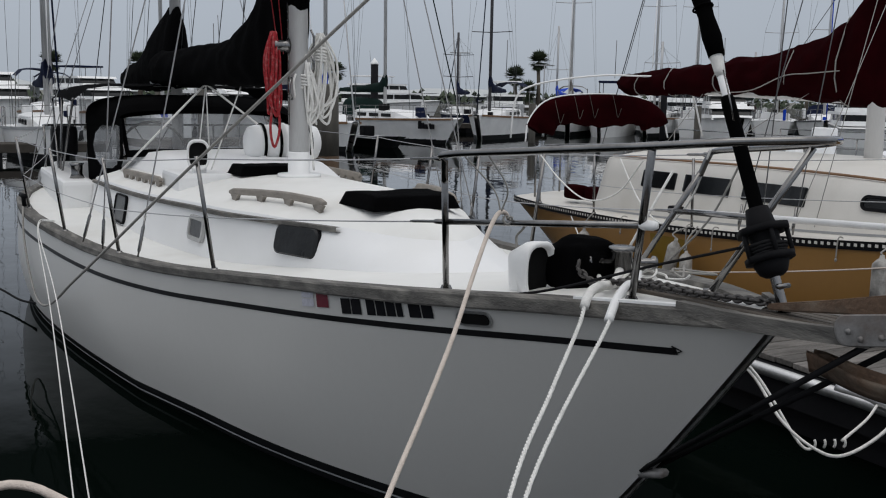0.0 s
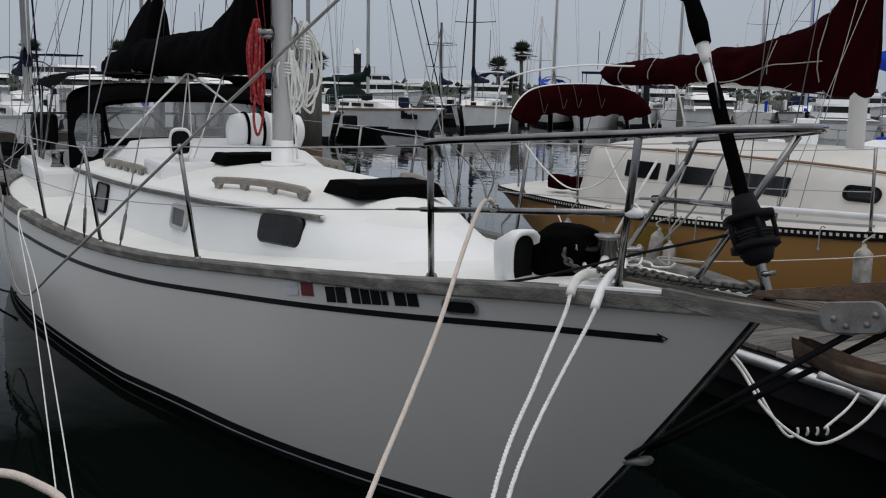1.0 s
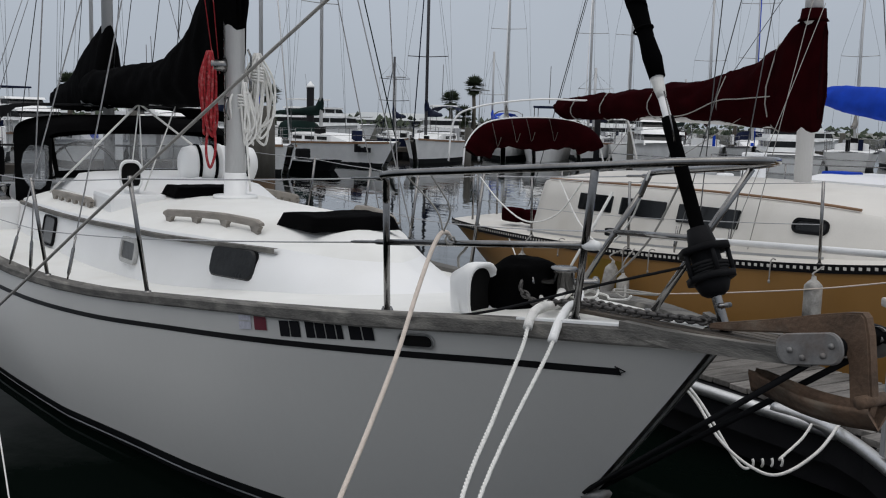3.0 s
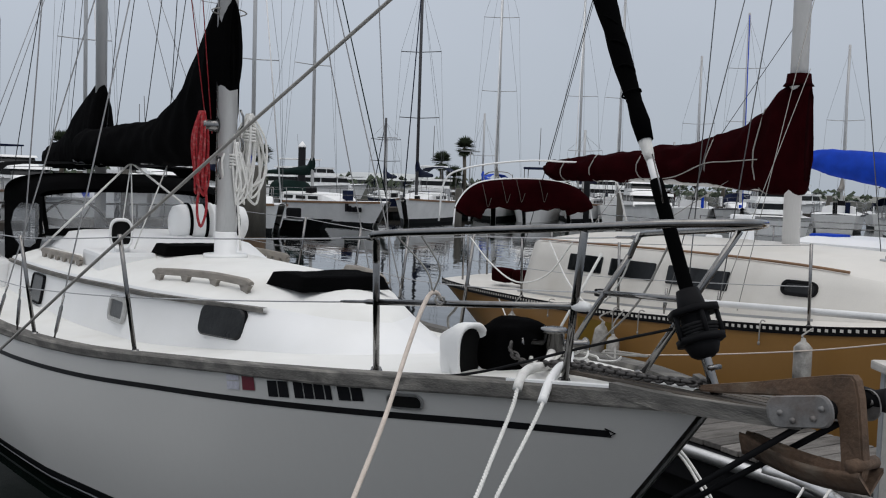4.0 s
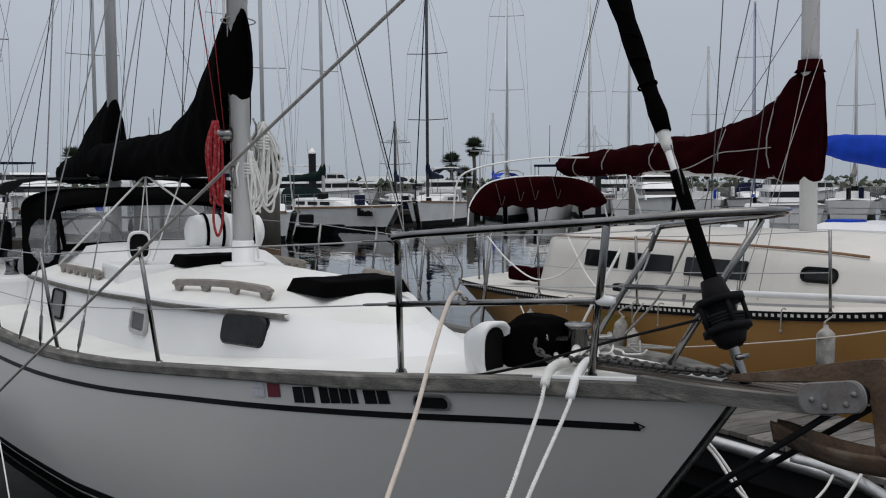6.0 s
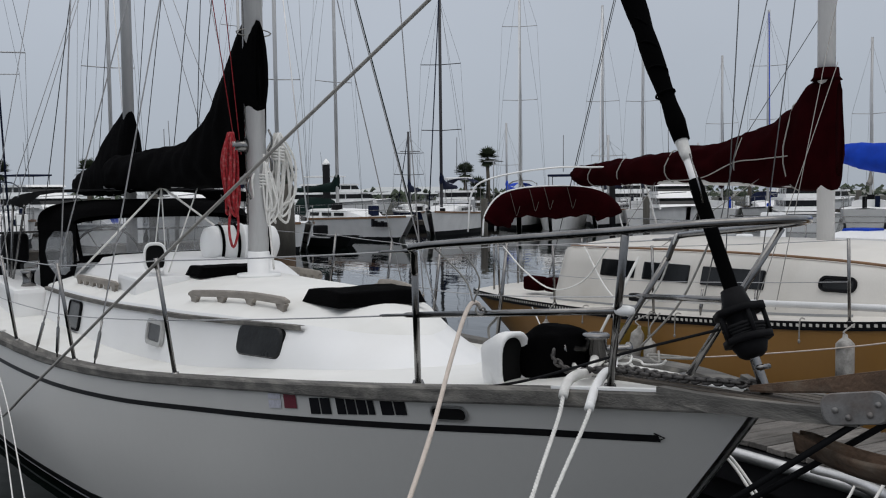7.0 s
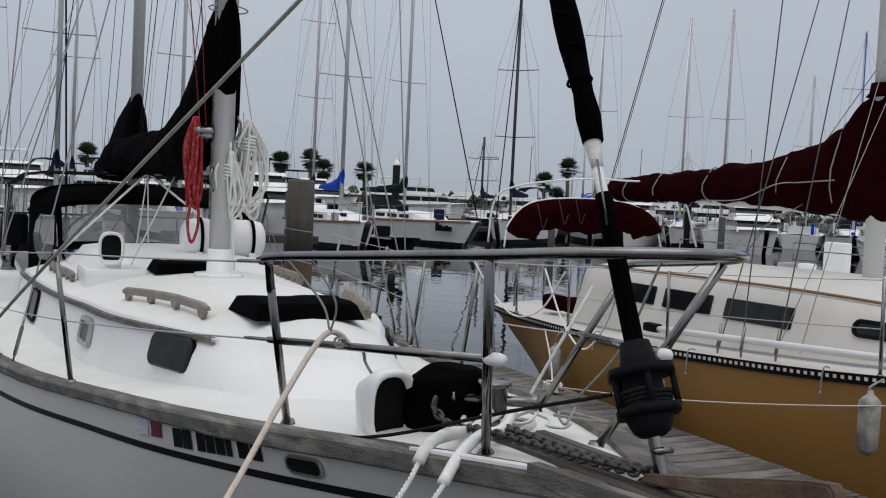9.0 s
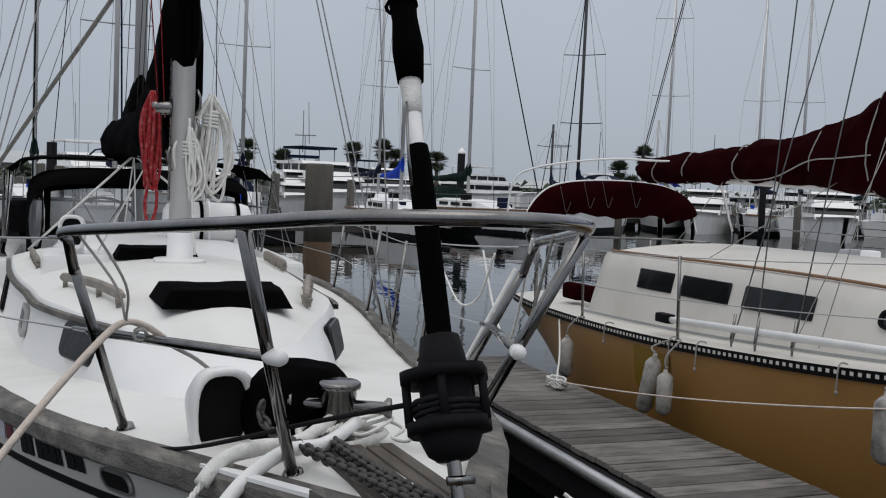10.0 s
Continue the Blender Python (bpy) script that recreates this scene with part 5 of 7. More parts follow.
snarl = thing("rope_heap", "heap of white rope lying on the foredeck", "rope")
rnd = random.Random(4)
for k in range(3):
    c = Vector((4.10 + rnd.uniform(-0.12, 0.12), 0.10 + rnd.uniform(-0.05, 0.12), 1.315 + 0.01 * k * 0.5))
    pts = [c + Vector((rnd.uniform(-0.16, 0.16), rnd.uniform(-0.08, 0.08), rnd.uniform(-0.01, 0.03))) for _ in range(5)]
    rope("loop", pts, 0.005, ROPE_GREY if k % 2 else ROPE_WHITE, snarl, 24)
# loops of line hung on the port lifeline and the bow rail
hung = thing("hung_line", "white line hung in slack loops from the bow rail", "rope")
rope("loop", [(3.72, 0.655, 1.80), (3.55, 0.70, 1.55), (3.25, 0.80, 1.40), (2.95, 0.88, 1.48), (2.7, 0.93, 1.69)], 0.0048, ROPE_WHITE, hung, 30)
rope("loop", [(1.6, 1.12, 1.64), (1.9, 1.08, 1.5), (2.3, 1.0, 1.42), (2.7, 0.92, 1.5), (3.0, 0.85, 1.70)], 0.0048, ROPE_WHITE, hung, 24)
rope("loop", [(4.05, 0.56, 1.83), (3.8, 0.60, 1.5), (3.5, 0.62, 1.25)], 0.005, ROPE_GREY, hung, 16)
rope("loop", [(3.92, -0.615, 1.81), (3.95, -0.54, 1.68), (3.90, -0.535, 1.58)], 0.0035, ROPE_GREY, hung, 12)
rope("loop", [(3.80, -0.655, 1.80), (3.88, -0.56, 1.67), (3.90, -0.535, 1.58)], 0.0035, ROPE_GREY, hung, 12)
tube("snap_line", [(3.3, 0.80, 1.67), (3.15, 0.62, 1.2)], 0.007, ROPE_WHITE, hung, 8)
# stern warps and the cleat
warp = thing("stern_warp", "pair of white stern warps over the rail", "rope")
rope("line", [(-1.15, -1.62, 0.99), (-1.18, -1.74, 0.94), (0.6, -1.80, 0.66), (2.6, -1.88, -0.05)], 0.0042, ROPE_WHITE, warp, 30)
rope("line", [(-1.20, -1.62, 0.99), (-1.24, -1.74, 0.94), (0.6, -1.84, 0.60), (2.55, -1.95, -0.05)], 0.0042, ROPE_WHITE, warp, 30)
dark = thing("stern_line", "dark weedy line from the quarter into the water", "rope")
rope("line", [(-2.0, -1.60, 0.16), (-2.5, -1.78, 0.10), (-3.1, -1.93, 0.11), (-4.2, -2.25, 0.16), (-6.5, -3.0, 0.35), (-10.0, -4.2, 0.8)], 0.010, ROPE_BLACK, dark, 40)
cl = thing("stern_cleat", "dark horn cleat on the quarter rail", "cleat")
tube("horn", [(-2.75, -1.74, 1.05), (-2.55, -1.72, 1.05)], 0.022, RUBBER_BLACK, cl, 8)
tube("stem", [(-2.65, -1.72, 0.95), (-2.65, -1.73, 1.05)], 0.02, RUBBER_BLACK, cl, 8)

# ---- the buff sloop across the finger pier ----
YS = [(-3.3, 0.82), (-2.0, 0.83), (-1.0, 0.85), (0.0, 0.88), (1.0, 0.93), (2.5, 1.03), (3.4, 1.13), (5.0, 1.28)]
YHALF = [(-3.3, 1.08), (-3.1, 1.23), (-2.5, 1.40), (-1.5, 1.55), (-0.5, 1.66), (0.7, 1.72), (2.0, 1.64), (3.2, 1.35), (4.3, 0.72), (5.0, 0.03)]
YC = 5.02


def sloop_hull(parent):
    cols, n = 60, 10
    for name, lo, hi, mat in (("hull", 0.14, 1.0, BUFF), ("bottom", -0.3, 0.14, BOTTOM_BLACK)):
        vs, fs = [], []
        for s in (-1, 1):
            b = len(vs)
            for i in range(cols + 1):
                x = -3.3 + 8.3 * i / cols
                for j in range(n + 1):
                    v = j / n
                    top = interp(YS, x)
                    z = lo + (top - lo) * v if name == "hull" else lo + (hi - lo) * v
                    f = max(0.0, z) / top
                    xx = x - (1 - f) * 0.75 * max(0, (x - 1) / 4) ** 1.5 + (1 - f) * 1.1 * max(0, (-1.3 - x) / 2) ** 1.2
                    y = interp(YHALF, x) * (0.90 + 0.10 * f ** 0.6) * (1 - 0.25 * (1 - f) * max(0, (-1.5 - x) / 1.8))
                    if z < 0:
                        y *= 1 + z
                    vs.append((xx, YC + s * y, z))
            fs += [[b + q for q in f2] for f2 in grid_faces(cols + 1, n + 1, s < 0)]
        per = (cols + 1) * (n + 1)
        for j in range(n):
            fs.append([j, per + j, per + j + 1, j + 1])
        mk(name, vs, fs, mat, parent, "", True)
    vs = []
    for i in range(cols + 1):
        x = -3.28 + 8.2 * i / cols
        for j in range(9):
            v = 2 * j / 8 - 1
            vs.append((x, YC + v * interp(YHALF, x) * 0.985, interp(YS, x) + 0.005 + 0.05 * (1 - v * v)))
    mk("deck", vs, grid_faces(cols + 1, 9, True), SLOOP_WHITE, parent, "white deck", True)


YROOF = [(-1.35, 1.16), (-0.5, 1.14), (1.0, 1.10), (2.0, 1.0), (2.8, 0.80), (3.3, 0.52), (3.55, 0.0)]
YBASE = [(-1.45, 1.27), (-0.5, 1.26), (1.0, 1.23), (2.0, 1.15), (2.9, 0.96), (3.6, 0.6), (4.1, 0.0)]


def yz(x):
    return interp([(-1.4, 1.41), (1.8, 1.42), (2.6, 1.36), (3.6, 1.22)], x)


def sloop_cabin(parent):
    n, k = 44, 5
    ro, ba = outline(YROOF, n), outline(YBASE, n)
    ring = [(ro[i], ba[i], -1) for i in range(n + 1)] + [(ro[i], ba[i], 1) for i in range(n - 1, -1, -1)]
    vs = []
    for r, b, s in ring:
        zr, zb = yz(r.x), interp(YS, b.x) - 0.01
        for v in (0, 0.35, 0.7, 0.95):
            p = b.lerp(r, v)
            vs.append((p.x, YC + s * p.y, zb + (zr - 0.01 - zb) * v / 0.98))
        vs.append((r.x - 0.01, YC + s * max(0, r.y - 0.02), zr))
    fs = grid_faces(len(ring), k, True)
    z = (len(ring) - 1) * k
    for j in range(k - 1):
        fs.append([j, j + 1, z + j + 1, z + j])
    mk("cabin_trunk", vs, fs, SLOOP_WHITE, parent, "white cabin trunk", True)
    vs = []
    for i in range(n + 1):
        r = ro[i]
        for j in range(9):
            v = 2 * j / 8 - 1
            vs.append((r.x - 0.01, YC + v * max(0, r.y - 0.02), yz(r.x) + 0.10 * (1 - v * v)))
    mk("cabin_roof", vs, grid_faces(n + 1, 9), SLOOP_WHITE, parent, "white cabin roof", True)


sloop = thing("sailing_sloop", "buff-hulled sloop with white deck and maroon sail cover", "sailboat")
sloop_hull(sloop)
sloop_cabin(sloop)


def slide_rail(name, table_y, table_z, x0, x1, off, dz0, dz1, mat, parent, label="", thick=0.012, n=60):
    vs = []
    for i in range(n + 1):
        x = x0 + (x1 - x0) * i / n
        y, z = YC - interp(table_y, x) + off, interp(table_z, x)
        vs += [(x, y, z + dz0), (x, y - thick, z + dz0), (x, y - thick, z + dz1), (x, y, z + dz1)]
    fs = []
    for i in range(n):
        for k in range(4):
            fs.append([i * 4 + k, i * 4 + (k + 1) % 4, i * 4 + 4 + (k + 1) % 4, i * 4 + 4 + k])
    return mk(name, vs, fs, mat, parent, label)


toe = slide_rail("toe_rail", YHALF, YS, -3.2, 4.9, 0.0, -0.035, 0.03, RUBBER_BLACK, sloop, "black slotted toe rail")
slots = []
for i in range(150):
    x = -3.1 + 0.0527 * i
    y, z = YC - interp(YHALF, x) - 0.014, interp(YS, x)
    slots.append(box_geo(x, x + 0.026, y, y + 0.003, z - 0.008, z + 0.014))
joined("toe_rail_slot", slots, SLOOP_WHITE, toe, "pale slots of the toe rail", kind="stuff")


def on_sloop(x, z):
    zr, zb = yz(x), interp(YS, x)
    v = (z - zb) / (zr - zb)
    f = lambda xx: interp(YBASE, xx) * (1 - v) + interp(YROOF, xx) * v
    dy = (f(x + 0.1) - f(x - 0.1)) / 0.2
    lean = (interp(YBASE, x) - interp(YROOF, x)) / (zr - zb)
    return pose(x, YC - f(x) - 0.002, z, -math.degrees(math.atan(lean)), 0, -math.degrees(math.atan(dy)))


for x0, x1 in ((-0.74, -0.25), (-0.13, 0.47), (0.63, 1.31)):
    w = rounded_plate("window", x1 - x0, 0.165, 0.010, 0.012, SMOKED, sloop, on_sloop((x0 + x1) / 2, 1.245), "smoked acrylic cabin window")
pl = rounded_plate("portlight", 0.31, 0.125, 0.020, 0.055, RUBBER_BLACK, sloop, on_sloop(1.97, 1.255), "black framed oval portlight", hole=0.022)
rounded_plate("pane", 0.28, 0.09, 0.008, 0.04, SMOKED, pl, on_sloop(1.97, 1.255))
tube("roof_batten", [(x, YC - interp(YROOF, x) + 0.03, yz(x) + 0.022) for x in [-1.3 + 0.2 * i for i in range(19)]], (0.016, 0.012), TEAK_BROWN, sloop, 6, "brown teak batten along the roof edge")
slide_rail("cove_line", YBASE, YS, -1.4, 2.2, -0.06, 0.03, 0.05, FAR_GREY, sloop, "grey moulding at the foot of the cabin", 0.01)
tube("spinnaker_pole", [(0.18, 3.50, 1.03), (0.30, 3.50, 1.035), (0.31, 3.50, 1.035), (3.4, 3.62, 1.20), (3.42, 3.62, 1.20), (3.55, 3.63, 1.21)], [0.016, 0.024, 0.027, 0.027, 0.024, 0.016], ALLOY_WHITE, sloop, 10, "white spinnaker pole lashed on deck")
box("pole_end", 0.10, 0.26, 3.46, 3.54, 1.0, 1.07, RUBBER_BLACK, sloop, 0.015)
hatch = box("deck_hatch", 2.2, 2.75, YC - 0.35, YC + 0.35, 1.49, 1.53, SMOKED, sloop, 0.012, "dark acrylic deck hatch")
box("hatch_frame", 2.17, 2.78, YC - 0.38, YC + 0.38, 1.44, 1.50, ALUMINIUM, sloop, 0.012)
m2 = mast_tube("mast", 0.99, YC, 1.48, 12.0, 0.085, 0.068, ALLOY_WHITE, sloop, "white painted mast", 0.004)
tube("mast_step", [(0.99, YC, 1.47), (0.99, YC, 1.50), (0.99, YC, 1.53)], [0.14, 0.13, 0.09], TEAK_BROWN, sloop, 14)
tube("boom", [(0.9, YC, 2.05), (-2.68, YC, 2.17)], 0.05, ALLOY_WHITE, sloop, 10)
scov = thing("mainsail_cover", "maroon canvas cover over the furled mainsail", "sail cover")
SC = [(1.13, 2.95, 2.1, 0.06), (1.10, 3.02, 1.98, 0.10), (0.94, 3.03, 1.96, 0.14), (0.80, 2.96, 1.97, 0.17), (0.62, 2.74, 2.0, 0.18), (0.42, 2.64, 2.02, 0.18), (0.15, 2.56, 2.05, 0.17), (-0.30, 2.47, 2.07, 0.17), (-0.75, 2.45, 2.08, 0.16), (-1.0, 2.41, 2.09, 0.15), (-1.6, 2.37, 2.07, 0.14), (-2.25, 2.33, 2.06, 0.12), (-2.6, 2.30, 2.09, 0.10), (-2.74, 2.26, 2.14, 0.05)]
sausage("cover", SC, YC, CANVAS_MAROON, scov, "", 0.034, 22, 9.0, 8, boxy=0.8)
tube("collar", [(0.985, YC, 2.97), (0.985, YC, 3.0), (0.985, YC, 3.08)], [0.14, 0.115, 0.105], CANVAS_MAROON, scov, 16)
for x in (-2.3, -1.75, -0.95, 0.05, 0.66):
    for a, b in zip(SC, SC[1:]):
        if b[0] <= x <= a[0]:
            f = (x - a[0]) / (b[0] - a[0])
            cover_cord(scov, x, a[1] + (b[1] - a[1]) * f, a[2] + (b[2] - a[2]) * f, a[3] + (b[3] - a[3]) * f, YC, ROPE_GREY, 0.007)
rope("cord", [(0.72, YC - 0.2, 2.3), (0.35, YC - 0.19, 2.28), (0.05, YC - 0.19, 2.26), (-0.4, YC - 0.18, 2.12), (-0.95, YC - 0.17, 2.10)], 0.006, ROPE_GREY, scov, 24)
for s in (-1, 1):
    tube("spreader", [(1.12, YC + s * 0.06, 6.6), (1.08, YC + s * 1.0, 6.65)], 0.02, ALLOY_WHITE, sloop, 6)
    for x, y, top in ((0.95, 1.50, (1.12, 0.07, 6.5)), (1.22, 1.52, (1.08, 1.0, 6.65)), (1.50, 1.46, (1.12, 0.07, 6.5))):
        f = (x, YC + s * y, interp(YS, x) + 0.02)
        stay(f, (top[0], YC + s * top[1], top[2]), 0.005, WIRE, sloop)
        tube("turnbuckle", [f, (f[0], f[1], f[2] + 0.06), (f[0], f[1] + s * -0.02, f[2] + 0.22)], [0.007, 0.013, 0.010], STAINLESS, sloop, 6)
    stay((1.08, YC + s * 1.0, 6.65), (1.1, YC + s * 0.05, 11.8), 0.005, WIRE, sloop)
stay((-3.25, YC, 0.95), (1.1, YC, 11.9), 0.006, WIRE, sloop)
stay((4.9, YC, 1.32), (1.12, YC, 11.9), 0.02, CANVAS_NAVY, sloop)
stay((-2.68, YC, 2.3), (1.08, YC, 11.8), 0.004, WIRE, sloop, "topping_lift")
stay((0.3, YC - 0.1, 2.1), (-0.2, YC - 0.9, 1.45), 0.004, ROPE_GREY, sloop, "tackle")
stay((-1.2, YC - 0.05, 2.1), (-1.6, YC - 0.5, 1.2), 0.004, ROPE_GREY, sloop, "tackle")
for k, (x, y) in enumerate(((1.45, 3.62), (1.62, 3.66))):
    stay((x, y, 1.05), (1.2, YC - 0.12, 3.1 + 0.6 * k), 0.0035, ROPE_GREY, sloop, "halyard_tail")
tops = []
for x in (-2.35, -1.07, 0.53, 2.41):
    st = thing("stanchion", "slim lifeline stanchion on the sloop's deck edge", "stanchion", "sloop stanchions")
    z = interp(YS, x)
    yy = YC - interp(YHALF, x) + 0.08
    tube("tube", [(x, yy, z), (x, yy - 0.02, z + 0.62)], 0.012, STAINLESS, st, 8)
    tube("base", [(x, yy, z - 0.01), (x, yy, z + 0.03)], [0.035, 0.018], STAINLESS, st, 8)
    tops.append(Vector((x, yy - 0.02, z + 0.61)))
ylife = thing("lifeline", "thin wire lifeline along the sloop's side", "lifeline")
for a, b in zip(tops, tops[1:]):
    stay(a, b, 0.0035, WIRE_PALE, ylife, "wire", 4, 0.008)
    stay(a - Vector((0, 0, 0.3)), b - Vector((0, 0, 0.3)), 0.0035, WIRE_PALE, ylife, "wire", 4, 0.008)
yp = thing("stern_pushpit", "stainless stern rail of the sloop", "pushpit")
tube("top_rail", curve_points([(-2.35, 3.80, 1.42), (-2.9, 3.95, 1.43), (-3.2, 4.4, 1.44), (-3.25, YC, 1.44), (-3.2, 5.6, 1.44), (-2.9, 6.1, 1.43)], 30), 0.0125, STAINLESS, yp, 8)
for p in ((-2.9, 3.95), (-3.2, 4.5), (-3.2, 5.5)):
    tube("post", [(p[0], p[1], 0.83), (p[0], p[1], 1.43)], 0.0125, STAINLESS, yp, 8)
# rolled maroon dodger on its hoop
yd = thing("rolled_dodger", "maroon canvas dodger rolled on a white hoop", "dodger")
hoop = curve_points([(-2.75, 3.72, 1.45), (-2.8, 3.80, 1.72), (-2.85, 4.1, 1.95), (-2.85, 4.7, 2.02), (-2.8, 5.35, 1.99), (-2.75, 5.68, 1.82), (-2.7, 5.78, 1.5)], 36)
vs = []
run = hoop[5:33]
for i, p in enumerate(run):
    along = (run[min(i + 1, len(run) - 1)] - run[max(i - 1, 0)]).normalized()
    inner = Vector((1, 0, 0)).cross(along).normalized()
    inner = inner if (Vector((-2.8, 4.75, 1.3)) - p).dot(inner) > 0 else -inner
    k = min(1.15, 0.6 + 0.16 * min(i, len(run) - 1 - i))
    deep = (0.32 + 0.03 * math.sin(i * 0.55) + 0.012 * math.sin(i * 2.3)) * k
    for q in range(14):
        a = 2 * math.pi * q / 14
        fold = 1 + 0.10 * math.sin(3 * a + i * 0.4)
        vs.append(p + inner * (-0.05 + deep * (0.5 - 0.5 * math.cos(a))) + Vector((0.085 * k * fold * math.sin(a), 0, 0)))
mk("canvas_roll", vs, [[i * 14 + q, i * 14 + (q + 1) % 14, i * 14 + 14 + (q + 1) % 14, i * 14 + 14 + q] for i in range(len(run) - 1) for q in range(14)] + [list(range(14)), [(len(run) - 1) * 14 + q for q in range(14)]], CANVAS_MAROON, yd, "", True)
tube("hoop", [p + Vector((0, -0.02, 0.05)) for p in hoop], 0.010, PLASTIC_WHITE, yd, 8)
for i in (12, 15, 17, 20):
    rope("tie", [hoop[i] + Vector((0.09, 0, 0.04)), hoop[i] + Vector((0.12, 0.03, -0.12)), hoop[i] + Vector((0.10, 0.08, -0.23)), hoop[i] + Vector((0.11, 0.12, -0.12))], 0.003, PILE_WOOD, yd, 12)
tube("gallows", curve_points([(-2.75, 3.50, 1.55), (-2.72, 3.54, 2.0), (-2.6, 3.72, 2.16), (-2.3, 4.2, 2.26), (-2.1, 4.7, 2.28), (-2.0, 5.4, 2.2), (-2.0, 5.7, 1.6)], 30), 0.011, PLASTIC_WHITE, yd, 8, "white tube hoop")
for x, y in ((-2.05, 3.95), (-1.72, 4.0)):
    cu = thing("throw_cushion", "maroon throw cushion on the sloop's side deck", "cushion")
    box("cushion", x - 0.14, x + 0.14, y - 0.08, y + 0.08, 0.90, 1.06, CANVAS_MAROON, cu, 0.04, smooth=True)
# the ochre patch on the hull
vs = []
for i in range(7):
    for j in range(7):
        x = 0.05 + 0.5 * i / 6
        z = 0.82 - 0.42 * (j / 6) * (1 - 0.35 * abs(i / 3 - 1) + 0.12 * math.sin(i * 2.2))
        f = z / interp(YS, x)
        vs.append((x, YC - interp(YHALF, x) * (0.90 + 0.10 * f ** 0.6) - 0.008, z))
mk("patch", vs, grid_faces(7, 7, True), BUFF_PATCH, sloop, "darker ochre paint patch")


def fender(x, y, z, length, r, line_to, tilt=0.0):
    f = thing("fender", "scuffed pale fender hung over the sloop's side", "fender", "hung fenders")
    pts = [(x + tilt * t, y, z + length * t) for t in (0, 0.04, 0.12, 0.5, 0.88, 0.96, 1.0, 1.06)]
    tube("body", pts, [0.2 * r, 0.6 * r, r, r, r, 0.6 * r, 0.3 * r, 0.25 * r], FENDER, f, 14)
    rope("lanyard", [(x + tilt * 1.06, y, z + length * 1.06), ((x + line_to[0]) / 2, y, (z + length + line_to[2]) / 2), line_to], 0.007, ROPE_GREY, f, 8)


fender(-0.92, 3.28, 0.38, 0.34, 0.058, (-0.88, 3.36, 0.90))
fender(0.72, 3.17, 0.44, 0.30, 0.055, (0.72, 3.28, 0.96))
fender(0.46, 3.17, 0.40, 0.42, 0.058, (0.62, 3.28, 0.95), 0.12)
fender(2.60, 3.24, 0.62, 0.36, 0.062, (2.58, 3.36, 1.06))

for x, drop in ((0.58, 0.16), (0.90, 0.13), (2.10, 0.11), (3.25, 0.14), (-0.40, 0.10)):
    y, z = YC - interp(YHALF, x), interp(YS, x)
    tail = thing("line_tail", "grey line end knotted over the toe rail", "rope", "line tails")
    rope("line", [(x - 0.05, y + 0.09, z + 0.035), (x - 0.02, y + 0.03, z + 0.05), (x, y - 0.014, z + 0.042), (x + 0.004, y - 0.026, z), (x + 0.002, y - 0.028, z - drop)], 0.0055, ROPE_GREY, tail, 18)
    tube("knot", [(x + 0.002, y - 0.028, z - drop + 0.01), (x + 0.002, y - 0.028, z - drop - 0.005), (x + 0.002, y - 0.028, z - drop - 0.02)], [0.006, 0.011, 0.005], ROPE_GREY, tail, 6)

# ---- piers ----
finger = thing("finger_pier", "floating finger pier with grey weathered planks", "pier", kind="structure")
box("fascia", -1.6, 5.9, 2.10, 2.16, 0.18, 0.40, PILE_BLACK, finger)
box("fascia", -1.6, 5.9, 3.04, 3.10, 0.18, 0.40, TIMBER_DARK, finger)
box("float", -1.5, 5.9, 2.2, 3.0, -0.2, 0.34, PILE_BLACK, finger)
tube("rub_rail", [(-1.6, 2.085, 0.37), (5.6, 2.085, 0.37)], 0.038, ALUMINIUM, finger, 10, "bright aluminium rub rail")


def deck_planks(parent, x0, x1, y0, y1, z, width, along_y=True, seed=1, gap=0.014):
    rnd = random.Random(seed)
    shared = {}
    length = (y1 - y0) if along_y else (x1 - x0)
    n = int(((x1 - x0) if along_y else (y1 - y0)) / width)
    meshes = []
    for k in range(4):
        bm = bmesh.new()
        bmesh.ops.create_cube(bm, size=1)
        for v in bm.verts:
            w, l = width - gap, length
            v.co = Vector((v.co.x * w, v.co.y * l, v.co.z * 0.035)) if along_y else Vector((v.co.x * l, v.co.y * w, v.co.z * 0.035))
            v.co.z += rnd.uniform(-0.002, 0.002)
        bmesh.ops.bevel(bm, geom=bm.edges[:], offset=0.003, segments=1, affect="EDGES")
        me = bpy.data.meshes.new("plank")
        bm.to_mesh(me)
        bm.free()
        me.materials.append(PLANK)
        meshes.append(me)
    for i in range(n):
        p = new("plank", meshes[rnd.randrange(4)])
        p.parent = parent
        c = (i + 0.5) * width
        if along_y:
            p.location = (x0 + c, (y0 + y1) / 2 + rnd.uniform(-0.006, 0.006), z - 0.0175 + rnd.uniform(-0.002, 0.003))
        else:
            p.location = ((x0 + x1) / 2 + rnd.uniform(-0.006, 0.006), y0 + c, z - 0.0175 + rnd.uniform(-0.002, 0.003))
        p.rotation_euler = (0, 0, rnd.uniform(-0.004, 0.004))


